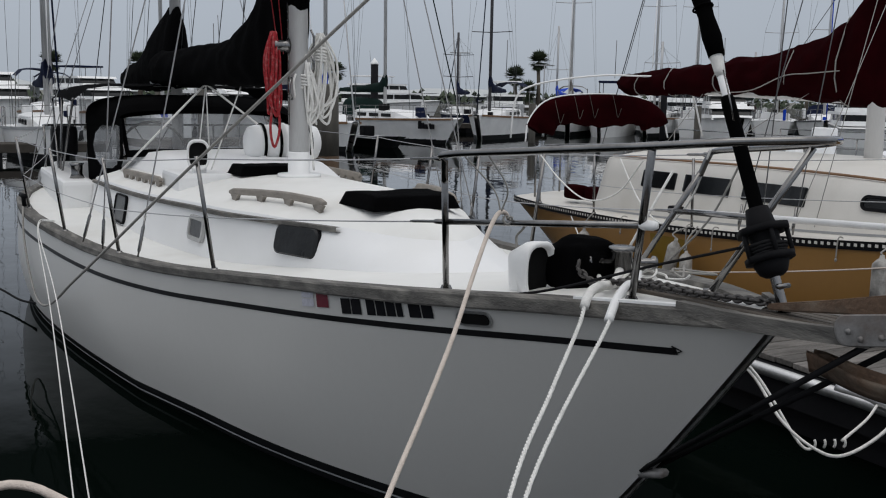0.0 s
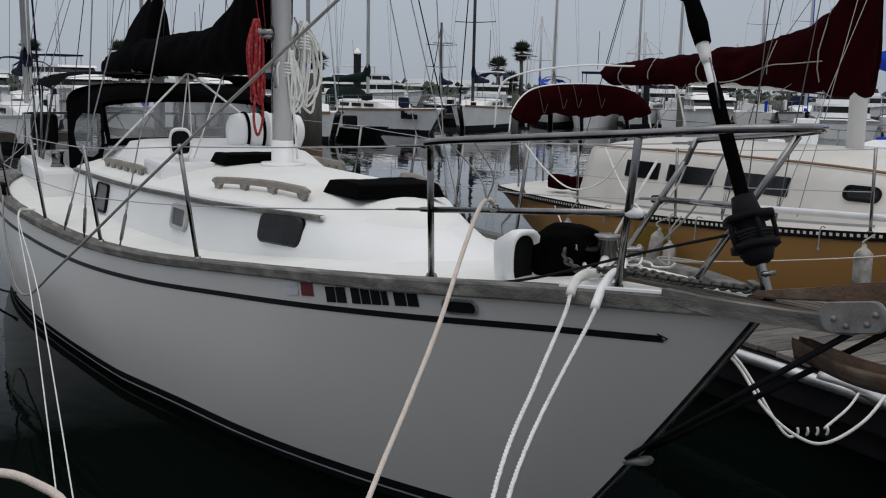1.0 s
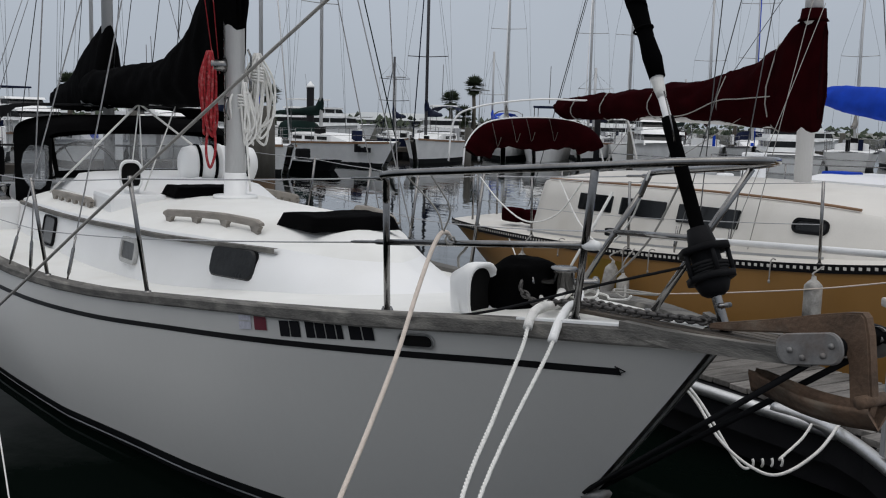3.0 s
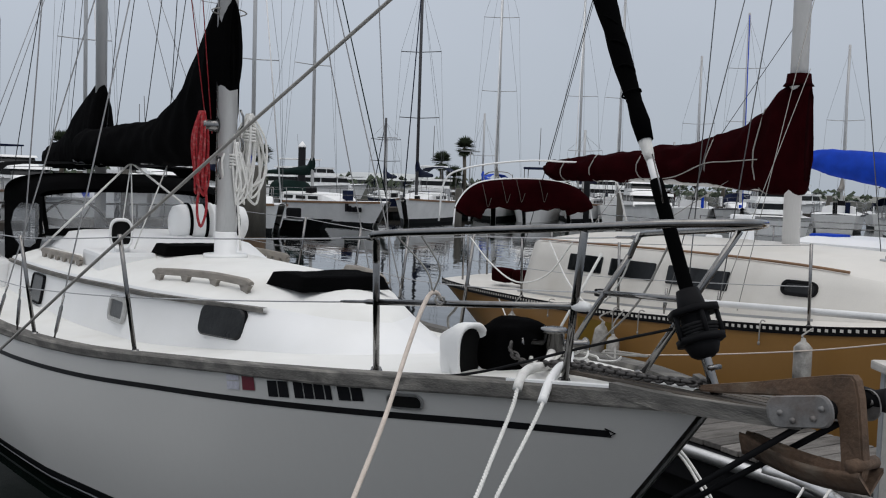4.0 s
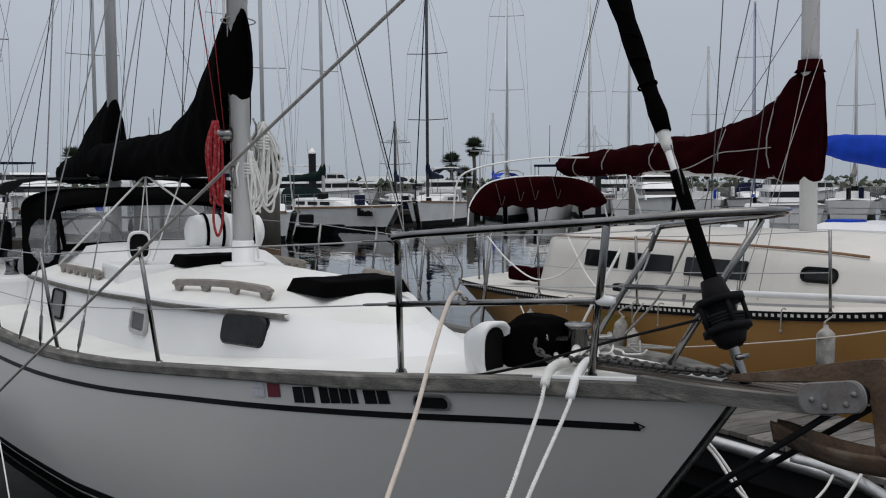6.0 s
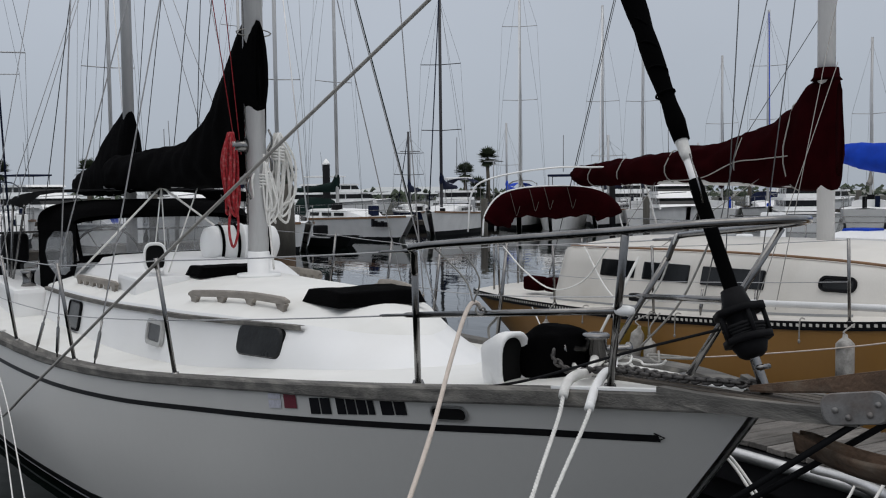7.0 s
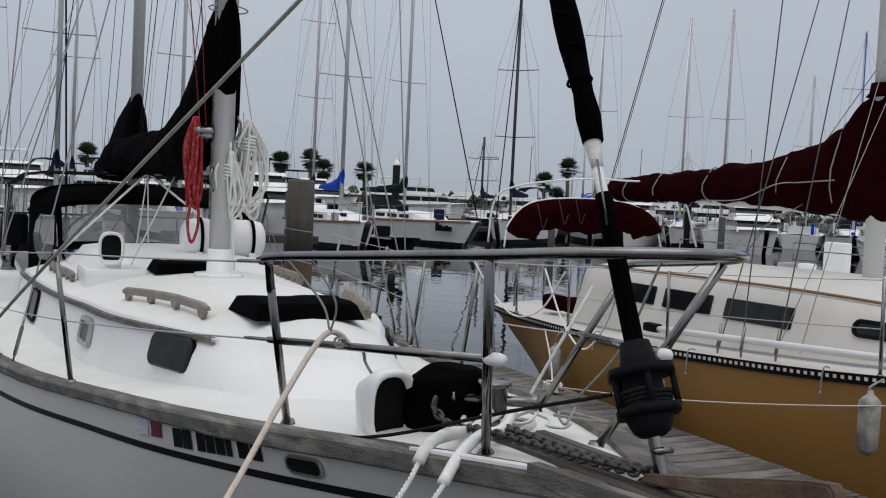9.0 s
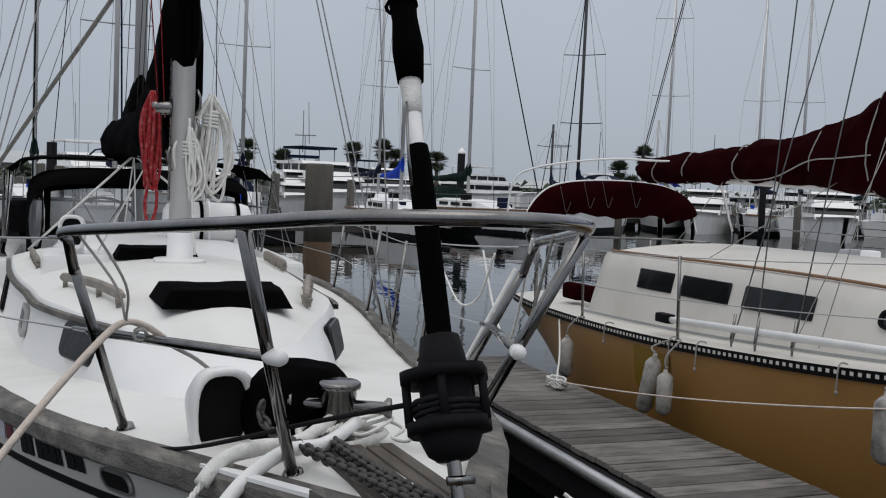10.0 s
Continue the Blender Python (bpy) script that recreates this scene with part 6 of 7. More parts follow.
# the gusset where the finger meets the main pier, and the main pier under the camera
G = [(3.55, 2.14), (4.0, 1.96), (5.7, 0.9), (5.7, 2.14)]
for z0, z1, mat, name in ((0.20, 0.405, PILE_BLACK, "gusset_frame"),):
    vs = [(x, y, z0) for x, y in G] + [(x, y, z1) for x, y in G]
    mk(name, vs, [[3, 2, 1, 0], [4, 5, 6, 7]] + [[i, (i + 1) % 4, 4 + (i + 1) % 4, 4 + i] for i in range(4)], mat, finger)
for k in range(12):
    x = 3.72 + k * 0.165
    y0 = 1.98 + (4.0 - x) * 0.4 if x < 4.0 else 1.96 - (x - 4.0) * 0.6235
    box("plank", x - 0.078, x + 0.078, y0 + 0.03, 2.10, 0.41, 0.445, PLANK, finger, 0.003)
tube("edge_bumper", curve_points([(3.3, 2.09, 0.40), (3.6, 2.08, 0.40), (4.0, 1.92, 0.40), (4.8, 1.42, 0.40), (5.68, 0.86, 0.40)], 30), 0.036, ALUMINIUM, finger, 10, "bright edge bumper")
main_pier = thing("main_pier", "floating main pier with grey planks along the bows", "pier", kind="structure")
box("pier_float", 5.75, 8.7, -7.5, 5.5, -0.2, 0.40, CONCRETE, main_pier)
dock_box = thing("dock_box", "pale weathered dock box with an overhanging lid", "dock box")
BT = Matrix.Translation((4.47, 1.67, 0)) @ Matrix.Rotation(radians(-32), 4, "Z")
box("body", -0.28, 0.30, -0.04, 0.42, 0.445, 1.17, CONCRETE, dock_box, 0.012, turn=BT)
box("lid", -0.33, 0.34, -0.08, 0.46, 1.17, 1.215, CONCRETE, dock_box, 0.012, "pale overhanging lid", turn=BT)
box("side_trim", -0.285, -0.24, -0.046, -0.03, 0.445, 1.17, FAR_GREY, dock_box, 0.004, turn=BT)
dc = thing("dock_cleat", "galvanised dock cleat with a knotted white line", "cleat")
tube("horn", [(-0.36, 2.82, 0.50), (-0.2, 2.82, 0.505), (-0.04, 2.82, 0.50)], [0.012, 0.018, 0.012], GALVANISED, dc, 8)
for x in (-0.24, -0.16):
    tube("leg", [(x, 2.82, 0.445), (x, 2.82, 0.50)], 0.014, GALVANISED, dc, 8)
for k in range(5):
    pts = [Vector((-0.2, 2.82, 0.50)) + Vector((0.10 * math.cos(t + k) , 0.06 * math.sin(t + k), 0.03 * math.sin(2 * t + k))) for t in [0.4 * i for i in range(17)]]
    tube("turn", pts, 0.009, ROPE_WHITE, dc, 5)
sp = thing("spring_line", "pale dock line from the pier cleat along the sloop", "rope")
rope("line", [(-0.2, 2.82, 0.50), (0.7, 2.94, 0.60), (1.6, 3.06, 0.73), (2.63, 3.18, 0.92), (3.4, 3.3, 1.10)], 0.0058, ROPE_PINK, sp, 30)
rope("line", [(-0.2, 2.82, 0.50), (-0.7, 3.1, 0.62), (-1.4, 3.45, 0.80)], 0.008, ROPE_WHITE, sp, 14)
cord = thing("shore_cord", "white shore line looped between pier and bow", "rope")
rope("line", [(3.2, 1.05, 0.80), (3.376, 1.3, 0.625), (3.635, 1.3, 0.422), (3.85, 1.32, 0.335), (3.954, 1.4, 0.33), (3.92, 1.7, 0.386), (3.79, 2.05, 0.47)], 0.009, ROPE_WHITE, cord, 50)
rope("line", [(3.22, 1.08, 0.82), (3.40, 1.31, 0.63), (3.70, 1.36, 0.32), (3.76, 1.42, 0.30)], 0.008, ROPE_WHITE, cord, 30)
rope("line", [(3.848, 1.5, 0.354), (3.7, 1.85, 0.37), (3.56, 2.12, 0.40)], 0.008, ROPE_WHITE, cord, 16)
for k in range(4):
    c = Vector((3.76 + 0.035 * k, 1.40 + 0.03 * k, 0.325 + 0.008 * k))
    tube("spring_coil", [c + Vector((0.012 * math.cos(t), 0.0, 0.022 * math.sin(t))) for t in [-1.2 + 0.3 * i for i in range(9)]], 0.007, ROPE_WHITE, cord, 5)
loop_end = thing("mooring_loop", "faded pink line drooping from the pier edge", "rope")
rope("line", [(5.75, -2.64, 0.47), (5.3, -2.54, 0.62), (4.85, -2.44, 1.03), (4.7, -2.375, 1.085), (4.72, -2.255, 1.06), (4.85, -2.17, 0.96), (5.3, -2.19, 0.6), (5.8, -2.34, 0.46)], 0.011, ROPE_PINK, loop_end, 40)

# ---- far harbour ----


def far_sailboat(x, y, heading, length=9.5, hull=FAR_WHITE, cover=CANVAS_NAVY, mast_h=13.0, mast=ALLOY, spreads=(0.42, 0.7), seed=0, label="", jib=True, mast_at=0.1, dodger_mat=None, waterband=BOTTOM_BLACK):
    """A moored sailing yacht: hull, deck, cabin with windows, mast, boom, cover, rails and rigging. Its bow looks along the heading."""
    rnd = random.Random(seed)
    b = thing("moored_sailboat", label, "sailboat", "moored sailboats", at=pose(x, y, 0, 0, 0, heading))
    L, B, F = length, length * 0.31, 0.76 + 0.024 * length * rnd.uniform(0.6, 1.2)
    n, m = 20, 6
    hw = lambda u: B / 2 * max(0.02, math.sin(math.pi * (0.015 + 0.74 * u)) ** 0.8)
    top = lambda u: F * (0.92 + 0.22 * (1 - u) ** 2 + 0.05 * u)
    vs, fs = [], []
    for s in (-1, 1):
        o = len(vs)
        for i in range(n + 1):
            u = i / n
            for j in range(m + 1):
                v = j / m
                vs.append((L / 2 - u * L - (1 - v) * L * 0.09 * (1 - u) + (1 - v) * 0.12 * u, s * hw(u) * (0.82 + 0.18 * v), -0.1 + (top(u) + 0.1) * v))
        fs += [[o + q for q in f] for f in grid_faces(n + 1, m + 1, s > 0)]
    mk("hull", vs, fs, hull, b, "", True)
    per = (n + 1) * (m + 1)
    tv = []
    for j in range(m + 1):
        tv += [vs[n * (m + 1) + j], vs[per + n * (m + 1) + j]]
    mk("transom", tv, grid_faces(m + 1, 2), hull, b)
    vs = []
    for i in range(n + 1):
        u = i / n
        for s in (-1, 1):
            vs += [(L / 2 - u * L - 0.78 * L * 0.09 * (1 - u) + 0.095 * u, s * (hw(u) * 0.86 + 0.02), 0.22), (L / 2 - u * L - 0.95 * L * 0.09 * (1 - u) + 0.115 * u, s * (hw(u) * 0.83 + 0.02), -0.05)]
    fs = []
    for i in range(n):
        fs += [[i * 4, i * 4 + 1, i * 4 + 5, i * 4 + 4], [i * 4 + 3, i * 4 + 2, i * 4 + 6, i * 4 + 7]]
    mk("boot_top", vs, fs, waterband, b)
    vs = []
    for i in range(n + 1):
        u = i / n
        vs += [(L / 2 - u * L, -hw(u) * 0.97, top(u)), (L / 2 - u * L, 0, top(u) + 0.06), (L / 2 - u * L, hw(u) * 0.97, top(u))]
    mk("deck", vs, grid_faces(n + 1, 3), GEL_WHITE, b)
    toe_mat = rnd.choice((TEAK_BROWN, MAST_DARK, FAR_GREY))
    for s in (-1, 1):
        vs = []
        for k in range(19):
            u = 0.02 + 0.05 * k
            for dy, dz in ((0.02, -0.05), (0.025, 0.035), (-0.03, 0.035)):
                vs.append((L / 2 - u * L, s * (hw(u) + dy), top(u) + dz))
        mk("toe_rail", vs, grid_faces(19, 3, s > 0), toe_mat, b)
    c0, c1, ch = -L * 0.12, L * 0.20, F + 0.36
    vs, k = [], 0
    for xx, w, z in ((c0, 0.30, ch), (0.0, 0.30, ch), (c1 - 0.4, 0.24, ch - 0.04), (c1 + 0.5, 0.14, F + 0.05)):
        vs += [(xx, -B * w - 0.06, F * 0.93), (xx, -B * w, z), (xx, -B * w * 0.6, z + 0.07), (xx, B * w * 0.6, z + 0.07), (xx, B * w, z), (xx, B * w + 0.06, F * 0.93)]
    mk("cabin", vs, grid_faces(4, 6) + [[0, 1, 2, 3, 4, 5]], GEL_WHITE, b)
    for s in (-1, 1):
        for k in range(3):
            xx = c0 + 0.4 + k * L * 0.09
            box("window", xx, xx + L * 0.065, s * (B * 0.31) - 0.02, s * (B * 0.31) + 0.02, F + 0.12, F + 0.27, SMOKED, b)
    mx = L * mast_at
    mast_tube("mast", mx, 0, F + 0.3, mast_h, 0.09, 0.075, mast, b, "", 0.006)
    boom_z = F + 1.25
    bl = L * 0.36
    tube("boom", [(mx, 0, boom_z), (mx - bl, 0, boom_z)], 0.05, mast, b, 8)
    if cover:
        sausage("sail_cover", [(mx + 0.12, boom_z + 0.75, boom_z + 0.2, 0.07), (mx - 0.1, boom_z + 0.8, boom_z - 0.05, 0.12), (mx - 0.4, boom_z + 0.42, boom_z - 0.08, 0.15), (mx - bl * 0.5, boom_z + 0.24, boom_z - 0.08, 0.12), (mx - bl, boom_z + 0.12, boom_z - 0.05, 0.08)], 0, cover, b, "", 0.03, 10, seed, 4)
    w = 1.0
    for fr in spreads:
        z = F + (mast_h - F) * fr
        for s in (-1, 1):
            tube("spreader", [(mx - 0.05, 0, z), (mx - 0.15, s * w, z + 0.05)], 0.022, mast, b, 5)
            stay((mx - 0.15, s * w, z + 0.05), (mx, 0, mast_h - 0.3), 0.0065, WIRE, b)
            stay((mx - 0.15, s * w, z + 0.05), (mx - 0.2, s * B * 0.46, F), 0.0065, WIRE, b)
    stay((L / 2 - 0.1, 0, top(0) + 0.05), (mx, 0, mast_h - 0.1), 0.028 if jib else 0.007, cover if jib and cover and rnd.random() < 0.35 else (FAR_WHITE if jib else WIRE), b, "headstay")
    stay((-L / 2 + 0.1, 0, F), (mx, 0, mast_h), 0.0065, WIRE, b, "backstay")
    for s in (-1, 1):
        for z in (0.3, 0.6):
            pts = [(L / 2 - u * L, s * hw(u) * 0.95, top(u) + z) for u in (0.03, 0.2, 0.4, 0.6, 0.8, 0.98)]
            tube("guard_wire", pts, 0.008, STAINLESS, b, 4)
        for u in (0.03, 0.2, 0.4, 0.6, 0.8, 0.98):
            tube("stanchion", [(L / 2 - u * L, s * hw(u) * 0.95, top(u)), (L / 2 - u * L, s * hw(u) * 0.95, top(u) + 0.6)], 0.012, STAINLESS, b, 4)
    if dodger_mat:
        vs = []
        for xx, ww, z in ((c0 + 0.1, 0.8, ch + 0.05), (c0 - 0.2, 0.85, ch + 0.55), (c0 - 1.2, 0.9, ch + 0.6)):
            for j in range(9):
                a = math.pi * j / 8
                vs.append((xx, -math.copysign(abs(math.cos(a)) ** 0.6, math.cos(a)) * ww, F + 0.1 + (z - F - 0.1) * math.sin(a) ** 0.5))
        mk("dodger", vs, grid_faces(3, 9), dodger_mat, b, "", True)
    if cover and seed % 3 != 1:
        shade = cover
        vs = []
        for k in range(7):
            for j in range(7):
                v = j / 3 - 1
                vs.append((-L * 0.44 + L * 0.23 * k / 6, v * B * 0.27, F + 1.62 + 0.12 * (1 - v * v) + 0.05 * math.sin(math.pi * k / 6) - 0.12 * (abs(v) == 1)))
        mk("bimini", vs, grid_faces(7, 7), shade, b, "", True)
        for xx in (-L * 0.42, -L * 0.23):
            for sy in (-1, 1):
                tube("bimini_leg", [(xx * 0.5 - L * 0.165, sy * B * 0.28, F), (xx, sy * B * 0.27, F + 1.6)], 0.014, STAINLESS, b, 5)
    # deck clutter
    for k in range(5):
        xx, yy = rnd.uniform(-L * 0.45, L * 0.3), rnd.uniform(-0.8, 0.8)
        box("deck_gear", xx, xx + rnd.uniform(0.15, 0.5), yy, yy + rnd.uniform(0.15, 0.4), F, F + rnd.uniform(0.25, 0.7), rnd.choice((RUBBER_BLACK, FAR_GREY, CANVAS_NAVY, PLASTIC_WHITE, CANVAS_BLUE)), b, 0.03)
    return b


def motor_yacht(x, y, heading, L=13.0, H=4.2, seed=0, label="white motor yacht moored at the far pier", dark=SMOKED):
    b = thing("motor_yacht", label, "motorboat", "moored motorboats", at=pose(x, y, 0, 0, 0, heading))
    B = L * 0.29
    n = 16
    vs, fs = [], []
    F = H * 0.38
    for s in (-1, 1):
        o = len(vs)
        for i in range(n + 1):
            u = i / n
            w = B / 2 * min(1.0, (0.02 + u * 2.2) ** 0.6)
            for j in range(5):
                v = j / 4
                vs.append((L / 2 - u * L - (1 - v) * L * 0.08 * (1 - u), s * w * (0.8 + 0.2 * v), -0.1 + (F * (1.25 - 0.3 * u) + 0.1) * v))
        fs += [[o + q for q in f] for f in grid_faces(n + 1, 5, s > 0)]
    per = (n + 1) * 5
    for j in range(4):
        fs.append([n * 5 + j, n * 5 + j + 1, per + n * 5 + j + 1, per + n * 5 + j])
    for i in range(n):
        fs.append([i * 5 + 4, (i + 1) * 5 + 4, per + (i + 1) * 5 + 4, per + i * 5 + 4])
    mk("hull", vs, fs, FAR_WHITE, b, "", True)
    z = F * 1.05
    levels = ((-L * 0.36, L * 0.20, B * 0.42, H * 0.28), (-L * 0.30, L * 0.06, B * 0.38, H * 0.24))
    for k, (x0, x1, w, h) in enumerate(levels):
        rake = h * 0.9
        for nm, z0, z1, mat, ins in (("saloon", z, z + h * 0.35, FAR_WHITE, 0), ("window_band", z + h * 0.35, z + h * 0.8, dark, 0.04), ("saloon_roof", z + h * 0.8, z + h, FAR_WHITE, -0.12)):
            f = (z0 - z) / h
            g = (z1 - z) / h
            a0, a1, b0, b1 = x1 - rake * f - ins, x1 - rake * g - ins, x0 + ins, x0 + ins
            vs = [(b0, -w + ins, z0), (a0, -w + ins, z0), (a0, w - ins, z0), (b0, w - ins, z0), (b1, -w + ins, z1), (a1, -w + ins, z1), (a1, w - ins, z1), (b1, w - ins, z1)]
            mk(nm, vs, [[3, 2, 1, 0], [4, 5, 6, 7], [0, 1, 5, 4], [1, 2, 6, 5], [2, 3, 7, 6], [3, 0, 4, 7]], mat, b)
        for q in range(3):
            xx = x0 + (x1 - x0 - h) * (q + 0.5) / 3
            for s in (-1, 1):
                box("window_post", xx - 0.05, xx + 0.05, s * (w - 0.03) - 0.02, s * (w - 0.03) + 0.02, z + h * 0.34, z + h * 0.81, FAR_WHITE, b)
        z += h
    for s in (-1, 1):
        tube("rail", [(L / 2 - 0.2, s * 0.1, F * 1.25 + 0.7), (L * 0.3, s * B * 0.4, F * 1.2 + 0.7), (0, s * B * 0.47, F * 1.1 + 0.7)], 0.02, STAINLESS, b, 5)
    box("canopy", -L * 0.30, -L * 0.08, -B * 0.33, B * 0.33, z + 0.62, z + 0.74, CANVAS_NAVY if seed % 2 else FAR_WHITE, b, 0.03)
    for xx in (-L * 0.28, -L * 0.10):
        for s in (-1, 1):
            tube("canopy_post", [(xx, s * B * 0.31, z), (xx, s * B * 0.31, z + 0.64)], 0.025, STAINLESS, b, 5)
    tube("aerial", [(-L * 0.2, 0, z + 0.9), (-L * 0.22, 0, z + 3.0)], 0.02, WIRE, b, 4)
    return b


def piling(x, y, top, r, mat=PILE_WOOD, cap=None, label="weathered timber mooring pile", wet=None):
    p = thing("mooring_pile", label, "pile", "mooring piles")
    rnd = random.Random(int(x * 13 + y * 7))
    ang = rnd.uniform(-0.01, 0.01)
    lo = wet if wet else -0.5
    if wet:
        tube("wet_foot", [(x, y, -0.5), (x, y, 0.4), (x, y, wet)], r * 1.02, WET_WOOD, p, 14, "brown weed-stained foot")
    tube("shaft", [(x, y, lo), (x + ang, y, lo + (top - lo) * 0.5), (x + ang * 2, y, top - 0.03), (x + ang * 2, y, top)], [r, r * 0.99, r * 0.98, r * 0.9], mat, p, 16)
    if cap:
        tube("cap", [(x + ang * 2, y, top - 0.02), (x + ang * 2, y, top + 0.05), (x + ang * 2, y, top + r * 1.5)], [r * 1.12, r * 1.1, 0.02], cap, p, 16, "white conical pile cap")


piling(-5.1, 2.12, 2.14, 0.17, wet=1.22)
piling(-29.2, -0.9, 2.05, 0.16, wet=0.8)
piling(-34.4, -1.22, 2.95, 0.19, PILE_BLACK, None, "black sleeved mooring pile")
piling(-29.2, -1.5, 2.1, 0.16, wet=0.8)
piling(-39.8, 17.7, 3.55, 0.19, PILE_BLACK, PLASTIC_WHITE, "black sleeved pile with a white cap")
for x, y, t in ((-31.0, 21.6, 1.75), (-29.2, 29.6, 1.75), (-33.0, 10.2, 2.0), (-28.5, 6.2, 2.1), (-38.0, 40.0, 1.9), (-30.0, 46.0, 1.9), (-36.0, 33.0, 1.9), (-26.0, 3.0, 1.6), (-45.0, 8.0, 2.0), (-24.0, 52.0, 2.0)):
    piling(x, y, t, 0.16)
piling(-34.0, 31.5, 2.7, 0.16, PILE_BLACK, None, "black sleeved mooring pile")

# the neighbour with the blue cover
far_sailboat(-1.3, 10.4, 0, 11, FAR_WHITE, None, 12.5, ALLOY, (0.45,), 21, "white sloop with bright blue sail cover beyond the buff sloop", mast_at=0.41)
bc = thing("mainsail_cover", "bright blue canvas cover over the furled mainsail", "sail cover")
sausage("cover", [(3.40, 3.76, 2.22, 0.11), (3.02, 3.43, 2.11, 0.22), (2.36, 2.94, 2.06, 0.26), (0.92, 2.73, 2.03, 0.26), (-0.40, 2.62, 2.05, 0.24), (-1.73, 2.61, 2.09, 0.22), (-2.72, 2.68, 2.28, 0.16), (-3.27, 2.66, 2.44, 0.07)], 10.4, CANVAS_BLUE, bc, "", 0.03, 18, 2.0, 6)

# yachts along the far piers
double_ender = far_sailboat(-35.1, 16.35, 10, 11, FAR_WHITE, CANVAS_GREEN, 15.0, ALLOY, (0.443, 0.72), 1, "white double-ended ketch with dark green covers", mast_at=-0.02, dodger_mat=CANVAS_GREEN)
# the unreadable name on her bow
for k, (w, h) in enumerate(((0.10, 0.34), (0.07, 0.26), (0.09, 0.20), (0.08, 0.24), (0.10, 0.20))):
    box("name_mark", 3.75 + k * 0.15, 3.75 + k * 0.15 + w, -0.98 + k * 0.06, -0.86 + k * 0.06, 0.62, 0.62 + h, LETTER, double_ender)
far_sailboat(-36.7, 23.2, -43, 9.5, FAR_WHITE, CANVAS_NAVY, 11.8, MAST_DARK, (0.375, 0.67), 2, "white sloop with a dark mast and navy cover", mast_at=0.22)
far_sailboat(-24.8, 0.6, 2, 6.8, FAR_WHITE, CANVAS_NAVY, 11.5, ALLOY, (0.5,), 3, "white sloop lying bow-on with a navy cover")
far_sailboat(-29.6, 11.0, -4, 9, FAR_WHITE, CANVAS_BLUE, 13.0, ALLOY, (0.45, 0.75), 4, "white sloop with a royal blue sail cover")
far_sailboat(-41.45, 30.8, -36, 10.5, FAR_WHITE, CANVAS_TAN, 15.0, ALLOY, (0.45, 0.75), 5, "white sloop moored at the far pier")
named_sloop = far_sailboat(-38.6, 37.7, -219, 10, FAR_WHITE, CANVAS_NAVY, 13.8, ALLOY, (0.50,), 6, "white sloop with a navy cover at the far pier")
# the unreadable blue name on her transom
for k, (w, h) in enumerate(((0.20, 0.26), (0.14, 0.16), (0.16, 0.18), (0.12, 0.24))):
    box("name_mark", -5.06, -5.03, -0.30 - k * 0.22 - w, -0.30 - k * 0.22, 0.58 - 0.02 * k, 0.58 - 0.02 * k + h, INK_BLUE, named_sloop)
far_sailboat(-41.7, 37.2, -43, 9.5, FAR_WHITE, CANVAS_NAVY, 13.3, ALLOY, (0.53,), 7, "white sloop with a pale mast and navy cover")
far_sailboat(-39.0, 44.5, 132, 9, FAR_WHITE, CANVAS_MAROON, 10.6, ALLOY, (0.55,), 8, "white sloop with a maroon cover")
far_sailboat(-33.0, 42.0, -46, 9, FAR_WHITE, CANVAS_BLUE, 12.0, ALLOY, (0.45, 0.72), 9, "white sloop with a blue cover", dodger_mat=CANVAS_NAVY)
far_sailboat(-28.9, 45.5, 124, 9, FAR_WHITE, CANVAS_TAN, 10.4, ALLOY, (0.55,), 10, "white sloop with a tan cover")
far_sailboat(-20.5, 39.5, -55, 9, FAR_WHITE, CANVAS_NAVY, 9.0, MAST_DARK, (0.6,), 11, "white sloop with a short dark mast", dodger_mat=CANVAS_NAVY)
far_sailboat(-24.0, 49.0, -59, 10, FAR_WHITE, CANVAS_BLUE, 14.0, ALLOY, (0.45, 0.75), 12, "white sloop with a blue cover at the far pier")
far_sailboat(-14.0, 44.0, 113, 9.5, FAR_WHITE, CANVAS_NAVY, 13.0, ALLOY, (0.5,), 13, "white sloop moored far off")
far_sailboat(-34.0, 5.8, -2, 9.5, FAR_WHITE, CANVAS_NAVY, 14.5, ALLOY, (0.45, 0.75), 14, "white sloop with a navy cover", dodger_mat=CANVAS_NAVY)
far_sailboat(-40.0, 2.4, -7, 9.5, FAR_WHITE, CANVAS_NAVY, 13.5, ALLOY, (0.5,), 15, "white sloop moored far off")
far_sailboat(-30.0, -1.7, 1, 9.5, FAR_WHITE, CANVAS_GREEN, 14.0, ALLOY, (0.5,), 16, "white sloop with a green cover")
far_sailboat(-46.2, 15.0, 5, 10, FAR_WHITE, CANVAS_NAVY, 14.5, ALLOY, (0.45, 0.75), 17, "white sloop moored far off")
rnd = random.Random(77)
COVERS = (CANVAS_NAVY, CANVAS_BLUE, CANVAS_NAVY, CANVAS_GREEN, CANVAS_TAN, CANVAS_MAROON, CANVAS_NAVY)
